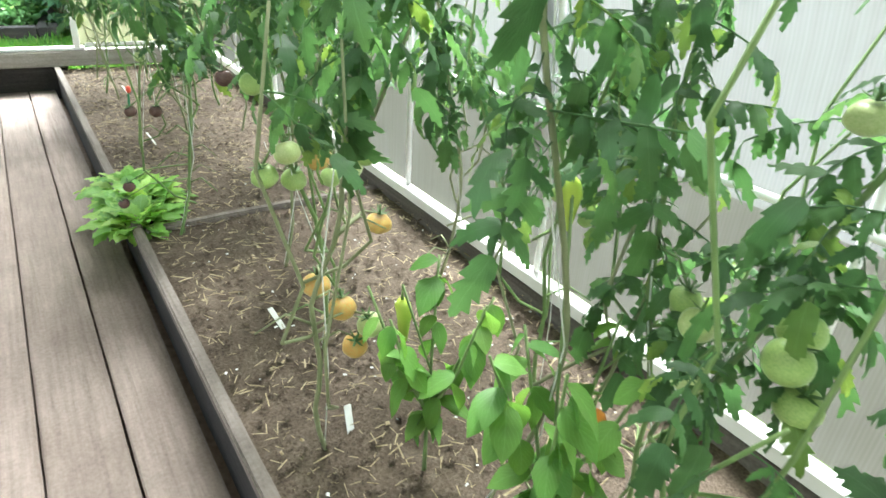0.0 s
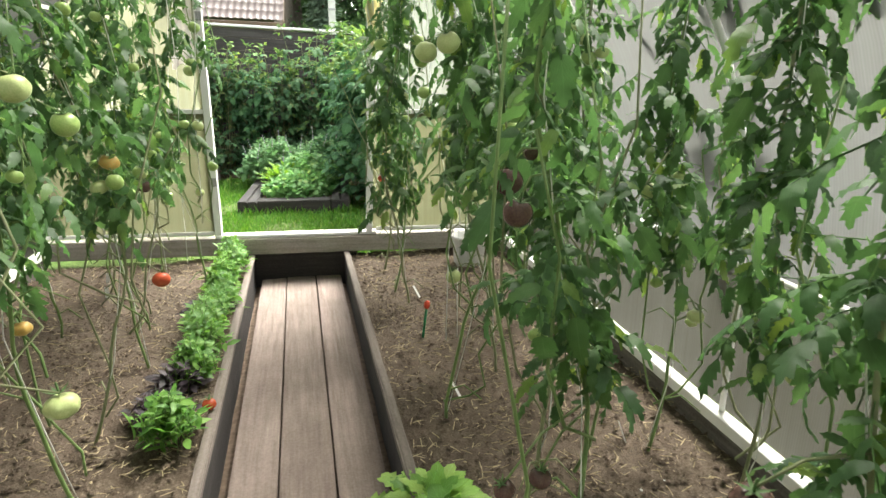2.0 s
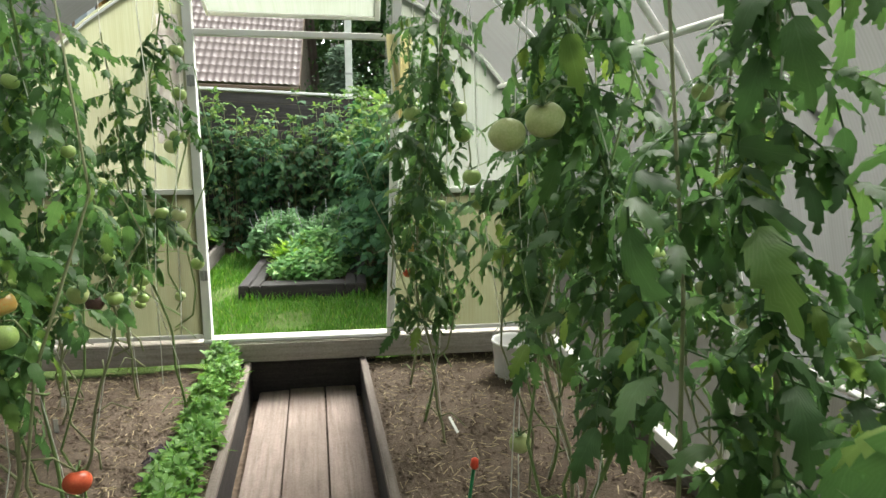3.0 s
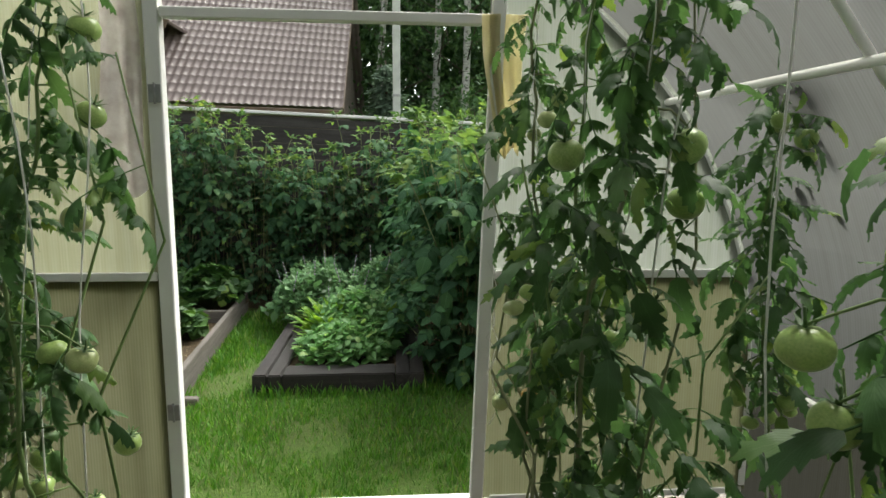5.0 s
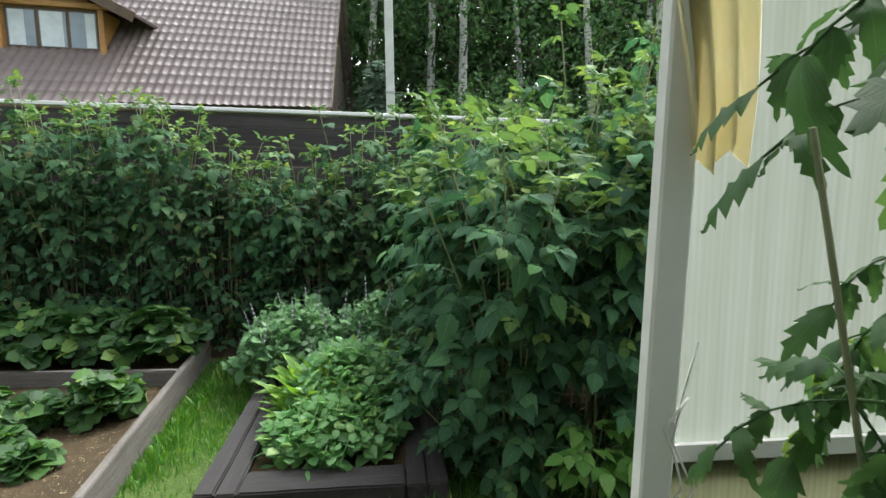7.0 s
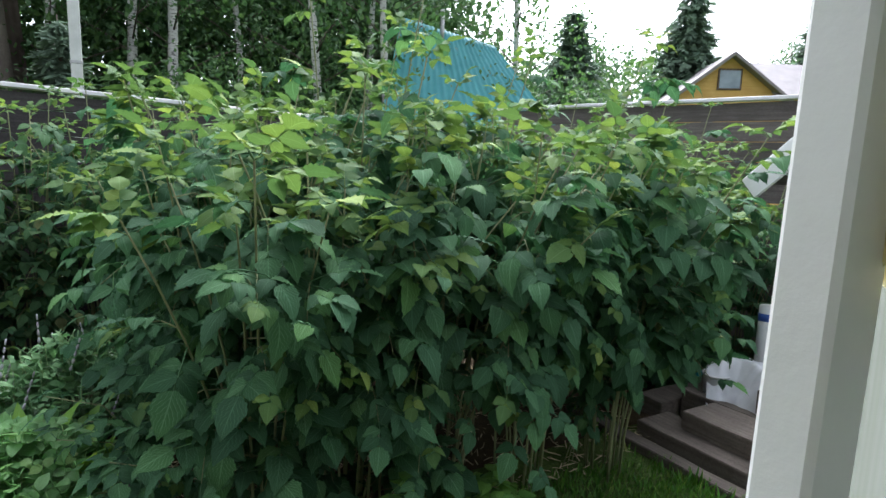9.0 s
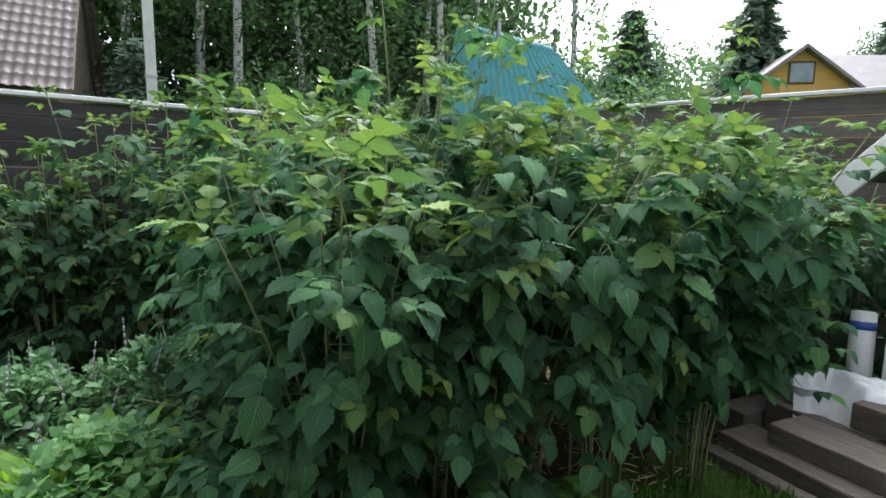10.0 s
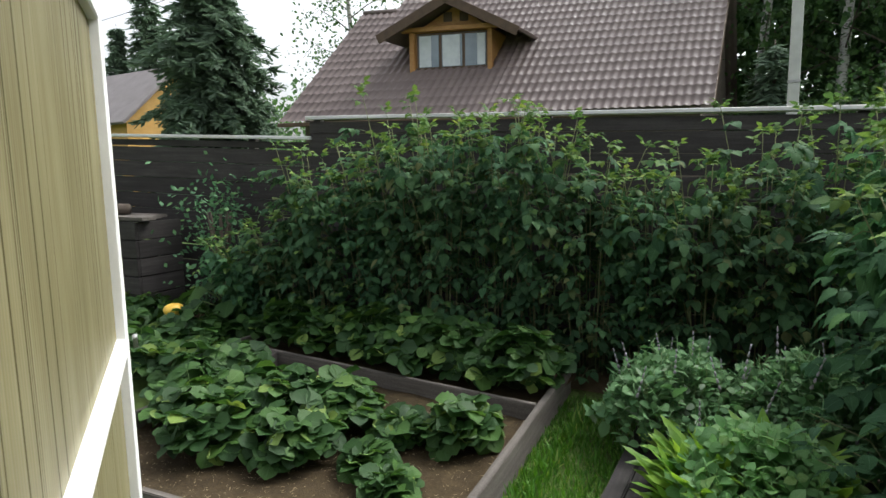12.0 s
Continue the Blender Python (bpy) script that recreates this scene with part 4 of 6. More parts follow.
def rasp_bush(x, y, h, seed, canes=11, leaves=19, spread=0.34, size=1.25, low=0.12, tall=1, young=0.14, towards=(0, -0.12), single=False, mat=None):
    rng = random.Random(seed)
    mat = mat or L_RASP
    t = thing("raspberry_bush", "dense raspberry bush with large dark green leaves", "raspberry bush", (x, y, 0), "raspberry bushes")
    old, new_l, side = [], [], Many()
    for c in range(canes):
        a = 2.399 * c + rng.uniform(-0.5, 0.5)
        r0, r1 = rng.uniform(0.02, 0.15), spread * rng.uniform(0.3, 1.25)
        hh = h * rng.uniform(0.86, 1.12) * (1.22 if c < tall else 1)
        bend = rng.uniform(0.0, 0.16) * (0.3 if c < tall else 1)
        def P(s):
            rr = r0 + (r1 - r0) * s ** 1.7
            return Vector((math.cos(a) * rr + towards[0] * s * s, math.sin(a) * rr + towards[1] * s * s, hh * (s - bend * s ** 3)))
        tube_part("cane", CANE, t, [P(k / 7) for k in range(8)], [0.0065 - 0.0005 * k for k in range(8)], 5)
        k = 0
        while k < leaves:
            s = low + (1 - low) * (k + rng.random()) / leaves
            p = P(s)
            yaw = math.degrees(a) - 90 + rng.gauss(0, 55)
            if s < 0.45 and rng.random() < 0.45:
                k += 1
                continue
            if s < 0.9 and rng.random() < 0.3:
                # fruiting side shoot: arches out, leaves in two ranks
                d = Vector((-math.sin(radians(yaw)), math.cos(radians(yaw)), 0))
                ln = rng.uniform(0.14, 0.34) * (1.2 - 0.5 * s)
                up = rng.uniform(0.15, 0.7)
                Q = lambda q: p + d * ln * q + Vector((0, 0, ln * (up * q - 0.75 * q * q)))
                side.raw(tube([Q(0), Q(0.35), Q(0.7), Q(1)], [0.003, 0.0026, 0.002, 0.0014], 4))
                m = rng.randint(4, 6)
                for i in range(m):
                    q = (i + 1) / m
                    fresh = i == m - 1 or (s > 0.55 and rng.random() < young)
                    dst = new_l if fresh and rng.random() < 0.35 + young else old
                    dst.append((Q(q), yaw + (0 if i == m - 1 else rng.choice((-1, 1)) * rng.uniform(25, 70)), rng.uniform(-38, 15), rng.uniform(-22, 22), size * rng.uniform(0.65, 1.0) * (0.8 if i == m - 1 else 1)))
                k += m - 1
            elif s > 0.95 or (s > 0.75 and rng.random() < young):
                new_l.append((p, yaw, rng.uniform(-15, 45), rng.uniform(-25, 25), size * rng.uniform(0.7, 1.15)))
                k += 1
            else:
                old.append((p, yaw, rng.uniform(-50, 14), rng.uniform(-22, 22), size * rng.uniform(0.72, 1.15)))
                k += 1
        for i in range(3):
            new_l.append((P(1), 120 * i + rng.uniform(-30, 30), rng.uniform(10, 60), 0, size * rng.uniform(0.6, 0.9)))
    if single:
        for p, yaw, pitch, roll, s in old[:300]:
            part("leaf", shared(T_RASP, rng.randrange(len(T_RASP)), mat), None, t, "", leaf_pose(p, yaw, pitch, roll, s))
        old = old[300:]
    if old:
        plain_foliage(t, "leaves", mat, T_RASP, old, seed)
    plain_foliage(t, "young_leaves", L_RASPY, T_RASPY, new_l, seed + 1)["label"] = "bright yellow-green young leaves"
    if side.n:
        part("side_shoots", side.mesh("side_shoots"), CANE, t)["kind"] = "stuff"
    return t


def strawberry(x, y, z, seed, r=0.2, n=60, h=0.2):
    rng = random.Random(seed)
    t = thing("strawberry_plant", "bushy strawberry plant with broad green toothed leaves", "strawberry plant", (x, y, z), "strawberry plants")
    spots, g = [], Many()
    for k in range(n):
        a, q = 2.399 * k, math.sqrt((k + 0.5) / n)
        p = Vector((math.cos(a) * r * q, math.sin(a) * r * q, h * (1.08 - 0.55 * q * q) * rng.uniform(0.5, 1.2)))
        yaw = math.degrees(a) - 90 + rng.uniform(-50, 50)
        spots.append((p, yaw, rng.uniform(-40, 42) - 10 * q, rng.uniform(-35, 35), rng.uniform(0.75, 1.45)))
        g.raw(tube([(p.x * 0.15, p.y * 0.15, 0), (p.x * 0.6, p.y * 0.6, p.z * 0.65), p], 0.0016, 3))
    plain_foliage(t, "leaves", L_STRAW, T_STRAW, spots, seed)
    part("stems", g.mesh("stems"), STEM, t)["kind"] = "stuff"
    return t


def herb_patch(name, label, cat, x, y, z, rx, ry, h, n, mat, tpls, seed, size=1.0, stems=True, tilt=20, dome=0.5):
    rng = random.Random(seed)
    t = thing(name, label, cat, (x, y, z))
    spots, g = [], Many()
    for k in range(n):
        a, q = 2.399 * k, math.sqrt((k + 0.5) / n)
        p = Vector((math.cos(a) * rx * q, math.sin(a) * ry * q, h * (1 - dome * q * q) * rng.uniform(0.7, 1.1)))
        spots.append((p, rng.uniform(0, 360), rng.uniform(-tilt, tilt), rng.uniform(-tilt, tilt), size * rng.uniform(0.75, 1.25)))
        if stems:
            g.raw(tube([(p.x * 0.8, p.y * 0.8, 0), p], 0.0015, 3))
    plain_foliage(t, "leaves", mat, tpls, spots, seed)
    if stems:
        part("stems", g.mesh("stems"), STEM, t)["kind"] = "stuff"
    return t


def rosette(name, label, cat, x, y, z, n, L, mat, tpls, seed, tilt=(15, 75), spread=0.03):
    """Leaves rising from one crown, as of sorrel or lettuce."""
    rng = random.Random(seed)
    t = thing(name, label, cat, (x, y, z))
    spots = []
    for k in range(n):
        a = 137.5 * k
        q = k / n
        d = Vector((-math.sin(radians(a)), math.cos(radians(a)), 0))
        spots.append((d * spread * q, a, rng.uniform(*tilt) * (1 - 0.5 * q), rng.uniform(-15, 15), L * rng.uniform(0.75, 1.2)))
    for p, yaw, pitch, roll, s in spots:
        part("leaf", shared(tpls, rng.randrange(len(tpls)), mat), None, t, "", leaf_pose(p, yaw, pitch, roll, s))
    return t


# ---------------------------------------------------------------- greenhouse planting
def greenhouse_plants():
    TP = tomato_plant
    # right bed, front row
    TP(0.80, 0.98, 1.75, 101, 24, 1.0, [(0.788, 1.06, 0.518, 0.036, "o"), (0.844, 1.05, 0.447, 0.037, "o"), (0.912, 1.04, 0.385, 0.036, "p"), (0.871, 1.04, 0.335, 0.033, "o"), (0.96, 1.1, 0.624, 0.033, "o")], 2)
    TP(0.86, 1.42, 1.85, 102, 26, 1.0, [(0.826, 1.36, 0.732, 0.04, "p"), (0.764, 1.35, 0.681, 0.038, "g"), (0.843, 1.37, 0.653, 0.036, "g"), (0.908, 1.36, 0.707, 0.04, "o"), (0.996, 1.36, 0.664, 0.036, "p")], 2)
    TP(1.00, 2.05, 1.9, 103, 22, 0.75, [(0.84, 2.1, 0.76, 0.038, "d")], 1, kinds="g")
    TP(0.70, 2.52, 1.95, 104, 26, 0.7, [(0.55, 2.4, 0.59, 0.022, "d"), (0.64, 2.45, 0.57, 0.024, "d"), (0.50, 2.5, 0.26, 0.024, "d"), (0.47, 2.48, 0.2, 0.022, "d")], 2, kinds="gd")
    TP(0.82, 3.0, 2.0, 105, 34, 0.72, [], 1, kinds="g")
    TP(0.72, 3.5, 2.05, 106, 34, 0.9, [(0.61, 3.45, 1.47, 0.048, "p"), (0.54, 3.46, 1.44, 0.044, "p"),], 1, kinds="g")
    TP(0.86, 3.98, 2.05, 107, 30, 1.0, [(0.74, 4.0, 0.49, 0.042, "p"),], 1, kinds="gp")
    TP(0.95, 4.48, 2.05, 108, 30, 0.98, [(0.68, 4.56, 1.29, 0.042, "g"), (0.70, 4.52, 1.20, 0.036, "g")], 1)
    TP(0.56, 4.92, 2.1, 109, 33, 0.62, [(0.60, 4.87, 1.26, 0.034, "p"), (0.69, 4.95, 1.56, 0.048, "g"), (0.72, 5.0, 1.45, 0.046, "g")], 0)
    TP(0.60, 5.16, 2.1, 110, 19, 0.7, [(0.50, 5.10, 1.545, 0.048, "g"), (0.50, 5.27, 1.63, 0.024, "p")], 1, rolled=True)
    TP(0.58, 5.60, 2.05, 111, 25, 0.8, [(0.46, 5.60, 0.79, 0.028, "p"), (0.52, 5.6, 0.69, 0.028, "r"), (0.53, 5.5, 0.85, 0.027, "o"), (0.47, 5.48, 1.12, 0.030, "p"), (0.52, 5.5, 1.16, 0.032, "g")], 2, kinds="po")
    TP(1.22, 0.28, 1.7, 112, 20, 0.62, [(1.13, 0.22, 0.78, 0.036, "g"), (1.18, 0.24, 0.80, 0.036, "g"), (1.16, 0.2, 0.71, 0.034, "g")], 2)
    TP(1.02, 0.60, 1.75, 113, 15, 0.95, [], 0)
    TP(1.30, 0.55, 1.75, 114, 20, 0.6, [], 3, single=False)
    TP(1.22, -0.10, 1.75, 115, 20, 0.5, [], 2, single=False)
    # right bed, back row
    for k, y in enumerate((0.9, 1.6, 2.2, 2.75, 3.3, 3.85, 4.4, 4.95, 5.5)):
        TP(1.28 + 0.05 * math.sin(k * 2) + 0.03 * (5 - y), y, 1.85 - 0.05 * math.cos(k), 120 + k, 36 if 1.2 < y < 3.5 else 26, 0.72 if 1.2 < y < 3.5 else 0.85, [], 5, kinds="ggggpp", single=False)
    # left bed, front row
    TP(-0.46, 2.55, 1.9, 141, 20, 0.95, [(-0.47, 2.6, 0.71, 0.052, "o"), (-0.52, 2.62, 0.63, 0.036, "p"), (-0.43, 2.9, 1.33, 0.040, "p"), (-0.30, 2.6, 0.73, 0.036, "p")], 1, lean=(-0.25, 0))
    TP(-0.55, 3.1, 1.95, 142, 24, 0.9, [(-0.42, 3.1, 1.24, 0.036, "g"), (-0.66, 3.2, 0.66, 0.026, "o")], 2, lean=(-0.15, 0))
    TP(-0.62, 3.66, 2.0, 143, 26, 0.85, [(-0.55, 3.72, 1.065, 0.036, "o"), (-0.58, 3.68, 0.98, 0.034, "p"), (-0.42, 3.7, 0.63, 0.034, "r")], 2)
    TP(-0.70, 4.2, 2.0, 144, 28, 0.85, [(-0.62, 4.25, 0.95, 0.034, "p")], 3)
    TP(-0.78, 4.7, 2.0, 145, 26, 0.8, [(-0.72, 4.6, 0.83, 0.036, "d"), (-0.66, 4.62, 0.84, 0.036, "g")], 3)
    TP(-0.70, 5.28, 2.05, 146, 16, 0.9, [(-0.56, 5.3, 1.82, 0.040, "g"), (-0.56, 5.3, 1.63, 0.037, "g"), (-0.61, 5.3, 1.39, 0.037, "p"), (-0.64, 5.5, 1.44, 0.034, "g"), (-0.66, 5.25, 1.08, 0.040, "g"), (-0.57, 5.2, 1.08, 0.038, "p"), (-0.53, 5.3, 0.83, 0.034, "g"), (-0.62, 5.3, 0.67, 0.026, "p")], 0, rolled=True)
    TP(-0.92, 5.5, 1.9, 147, 18, 0.8, [], 3, rolled=True)
    for k, y in enumerate((2.2, 2.8, 3.4, 4.0, 4.6, 5.2)):
        TP(-1.25 + 0.05 * math.sin(k * 3) + 0.04 * (5 - y), y, 1.8, 160 + k, 34, 0.7, [], 4, kinds="ggppog", single=False)


def pepper_plant(x, y, h, seed, fruits):
    rng = random.Random(seed)
    t = thing("pepper_plant", "low pepper plant with long hanging peppers", "pepper plant", (x, y, 0.03), "pepper plants")
    g, spots = Many(), []
    for k in range(5):
        a = 1.257 * k + rng.uniform(-0.3, 0.3)
        pts = [Vector((0, 0, 0)), Vector((0, 0, h * 0.35)), Vector((math.cos(a) * 0.08, math.sin(a) * 0.08, h * 0.65)), Vector((math.cos(a) * 0.14, math.sin(a) * 0.14, h * rng.uniform(0.85, 1.05)))]
        g.raw(tube(pts, [0.006, 0.005, 0.004, 0.003], 5))
        for _ in range(13):
            q = rng.uniform(1.0, 2.99)
            p = pts[int(q)].lerp(pts[int(q) + 1], q % 1)
            spots.append((p, rng.uniform(0, 360), rng.uniform(-60, 5), rng.uniform(-20, 20), rng.uniform(0.9, 1.5)))
    for fx, fy, fz, ln, r, mat in fruits:
        e = Vector((fx - x, fy - y, fz - 0.03))
        b = e + Vector((0.01, 0.0, -ln))
        pts = [e, e.lerp(b, 0.12), e.lerp(b, 0.3) + Vector((0.004, 0, 0)), e.lerp(b, 0.6), e.lerp(b, 0.85), b]
        tube_part("pepper", mat, t, pts, [r * 0.55, r, r, r * 0.75, r * 0.45, r * 0.1], 9, "long glossy pepper")
        g.raw(tube([Vector((0, 0, h * 0.6)), e + Vector((0, 0, 0.04)), e], [0.003, 0.003, 0.004], 4))
    part("stem", g.mesh("stem"), STEM, t)
    plain_foliage(t, "leaves", L_HERB, T_OVAL, spots, seed)


greenhouse_plants()
pepper_plant(0.98, 0.86, 0.55, 201, [(0.967, 0.980, 0.478, 0.13, 0.02, PEPPER)])
pepper_plant(1.06, 0.52, 0.62, 202, [(1.090, 0.620, 0.893, 0.10, 0.018, PEPPER), (1.091, 0.470, 0.496, 0.07, 0.024, PEPORANGE)])
for k, (x, y, n, s) in enumerate(((0.52, 2.62, 34, 1.1), (0.56, 2.86, 38, 1.2), (0.50, 3.05, 30, 1.0))):
    rosette("lettuce", "frilly bright green lettuce growing at the bed edge", "lettuce", x, y, 0.04, int(n * 2.4), s * 0.95, L_LETTUCE, T_LETT, 210 + k, (15, 88), 0.11)["group"] = "lettuces"
for k, (x, y) in enumerate(((-0.41, 3.54), (-0.27, 2.65))):
    herb_patch("celery_plant", "leafy green celery plant in the bed", "celery", x, y, 0.03, 0.10, 0.10, 0.22, 34, L_HERB, T_HERB, 220 + k, 1.5, True, 45)
for k in range(9):
    y = 4.05 + 0.22 * k
    herb_patch("parsley_plant", "bright green leafy herb along the bed edge", "herb", -0.57 + deck_x(y) + 0.02 * math.sin(k * 2), y, 0.03, 0.09, 0.12, 0.2 + 0.03 * math.sin(k), 42, L_HERB, T_HERB, 230 + k, 1.25, True, 35)["group"] = "edge herbs"
for k, (x, y) in enumerate(((-0.50, 3.72), (-0.48, 3.95), (-0.55, 4.75))):
    herb_patch("purple_basil", "dark purple basil plant at the bed edge", "basil", x, y, 0.03, 0.09, 0.08, 0.14, 22, L_PURPLE, T_HERB, 250 + k, 1.4, True, 35)["group"] = "purple basil"
rt = thing("fallen_tomato", "ripe red tomato low over the soil", "tomato", (-0.30, 3.70, 0.10))
part("fruit", FRUIT["r"][0], None, rt, "", Matrix.Scale(0.027, 4))
part("calyx", CALYX_ME, None, rt, "", Matrix.Translation((0, 0, 0.021)) @ Matrix.Scale(0.027, 4))


def plant_tag(x, y, yaw, tilt):
    t = box("plant_tag", TAG, None, (-0.011, -0.001, -0.01), (0.011, 0.001, 0.075), 0.0006, "", pose(x, y, 0.045, tilt, 8, yaw))
    tagged(t, "small white plastic plant tag stuck in the soil", "plant tag", "plant tags")


for x, y, a, b in ((0.84, 1.60, 30, -50), (0.86, 1.05, 10, -25), (1.30, 1.45, 70, -15), (0.70, 4.96, 50, -40), (-1.3, 5.5, 20, 20), (0.72, 3.72, 60, -35), (1.28, 3.3, 80, -20), (-0.6, 2.3, 40, -60), (-1.2, 5.2, 0, 15)):
    plant_tag(x, y, a, b)
ps = thing("garden_peg", "green peg with a red cap in the soil", "garden peg", (0.665, 4.36, 0.03))
tube_part("shaft", GREENP, ps, [(-0.02, 0, 0), (0.0, 0, 0.17)], 0.007, 7)
tube_part("cap", REDP, ps, [(0.0, 0, 0.168), (0.002, 0, 0.178), (0.004, 0, 0.205), (0.004, 0, 0.212)], [0.009, 0.016, 0.014, 0.005], 9, "red plastic cap")


def bucket(name, label, x, y, z, r, h, mat):
    t = thing(name, label, "bucket", (x, y, z))
    vs, fs, n = [], [], 24
    prof = [(0.0, 0.0), (0.8, 0.0), (0.84, 0.02), (0.97, 0.92), (1.04, 0.93), (1.04, 1.0), (0.96, 1.0), (0.93, 0.9), (0.78, 0.06), (0.0, 0.05)]
    for q, w in prof:
        for i in range(n):
            a = 2 * math.pi * i / n
            vs.append((q * r * math.cos(a), q * r * math.sin(a), w * h))
    for j in range(len(prof) - 1):
        for i in range(n):
            k = (i + 1) % n
            fs.append((j * n + i, j * n + k, (j + 1) * n + k, (j + 1) * n + i))
    part("pail", mesh_of("pail", vs, fs), mat, t)
    pts = [(r * math.cos(a), 0.03, h * 0.93 + r * 0.9 * math.sin(a)) for a in [math.pi * k / 12 for k in range(13)]]
    tube_part("handle", STEEL, t, pts, 0.003, 5, "thin wire handle")


bucket("bucket", "white plastic bucket standing on the bed soil", 1.16, 5.66, 0.03, 0.13, 0.22, PLASTIC)


def bits(name, label, cat, mat, n, area, z, size, seed, flat, m=None):
    """Loose scraps on the soil: straw, chips, clods."""
    rng = random.Random(seed)
    g = Many()
    for _ in range(n):
        a = area[rng.randrange(len(area))]
        x, y = rng.uniform(a[0], a[1]), rng.uniform(a[2], a[3])
        L = size * rng.uniform(0.4, 1.6)
        w = L * (rng.uniform(0.05, 0.12) if flat else rng.uniform(0.5, 0.9))
        v = np.array([(-w, -L, 0), (w, -L * 0.9, 0), (w * 0.8, L, 0), (-w * 0.9, L * 0.9, 0), (0, 0, max(w, 0.2 * L) * (0.6 if flat else 0.9))]) * 0.5
        g.add((v, [(0, 1, 4), (1, 2, 4), (2, 3, 4), (3, 0, 4), (0, 3, 2, 1)], np.zeros((5, 2))), pose(x, y, z + rng.uniform(-0.01, 0.02), rng.uniform(-14, 14), rng.uniform(-14, 14), rng.uniform(0, 360)))
    ob = part(name, g.mesh(name, False), mat, None, "", m)
    return tagged(ob, label, cat, "", "stuff")


BEDS = [(-1.85, -0.48, -5.5, -0.05), (0.29, 1.6, -5.5, -0.05)]
bits("straw_mulch", "dry straw scraps scattered over the beds", "straw", STRAWBIT, 9000, BEDS, 0.048, 0.034, 31, True, TURN_DECK)
bits("soil_clods", "brown crumbs of soil over the beds", "soil crumbs", SOIL, 14000, BEDS, 0.043, 0.016, 32, False, TURN_DECK)
bits("wood_chips", "pale chips and dead leaf scraps on the soil", "wood chips", STRAWBIT, 700, BEDS, 0.045, 0.012, 33, False, TURN_DECK)
bits("perlite", "tiny white specks of perlite on the soil", "perlite", TAG, 320, [(0.29, 1.5, -5.4, -3.0), (-1.4, -0.5, -5.4, -3.0)], 0.045, 0.008, 34, False, TURN_DECK)


# hanging cloths and twine by the door
def cloth(name, label, mat, x0, x1, z0, z1, y, seed, folds=3, taper=0.0):
    rng = random.Random(seed)
    nx, nz, vs, fs = 26, 22, [], []
    for s in (0, 1):
        for j in range(nz + 1):
            for i in range(nx + 1):
                u, v = i / nx, j / nz
                xm = (x0 + x1) / 2
                x = x0 + (x1 - x0) * u
                x = xm + (x - xm) * (1 - taper * v) + 0.01 * math.sin(v * 5 + seed)
                yy = y - 0.012 - (0.014 * (1 + math.sin(u * folds * 6.28 + v * 1.2 + seed)) * (0.3 + 0.7 * (1 - v)))
                z = z0 + (z1 - z0) * v + (0.02 * math.sin(u * 9 + seed) if j == 0 else 0)
                vs.append((x, yy - 0.0025 * s, z))
    w, o = nx + 1, (nx + 1) * (nz + 1)
    for j in range(nz):
        for i in range(nx):
            a = j * w + i
            fs += [(a, a + w, a + w + 1, a + 1), (o + a, o + a + 1, o + a + w + 1, o + a + w)]
    ob = part(name, mesh_of(name, vs, fs), mat)
    return tagged(ob, label, "cloth")


cloth("hanging_cloth", "pale yellow checked cloth hung by the door", CLOTH, 0.475, 0.555, 1.56, 2.03, DY - 0.018, 1, 3, -1.0)
cloth("hanging_towel", "pale printed towel hung by the door post", CLOTHW, -0.86, -0.70, 1.42, 2.1, DY - 0.018, 4, 2, 0.3)
for k, (x, z0, z1) in enumerate(((0.478, 1.0, 1.42), (0.50, 0.55, 1.30), (0.485, 0.75, 1.22))):
    pts = [(x + 0.02 * math.sin(q * 2.2 + k), DY - 0.03 - 0.006 * k, z1 + (z0 - z1) * q / 10) for q in range(11)]
    tagged(tube_part("loose_twine", STRING, None, pts, 0.002, 4), "loose white twine hanging from the door post", "twine", "loose twine")


for k, (x0, y0, x1, y1, z1) in enumerate(((0.62, 4.62, 0.92, 4.9, 0.3), (0.70, 4.85, 0.60, 5.05, 0.5), (0.86, 4.6, 0.80, 4.2, 0.1), (0.78, 4.1, 0.70, 3.95, 0.2), (-0.62, 5.1, -0.75, 5.35, 0.2), (-0.55, 5.3, -0.6, 5.2, 0.5))):
    pts = [(x0 + (x1 - x0) * q / 10 + 0.03 * math.sin(q * 0.9 + k) * (1 - q / 10), y0 + (y1 - y0) * q / 10, 2.15 + (z1 - 2.15) * q / 10) for q in range(11)]
    tagged(tube_part("support_twine", STRING, None, pts, 0.0022, 4), "slack white twine tied up for the tomatoes", "twine", "support twines")


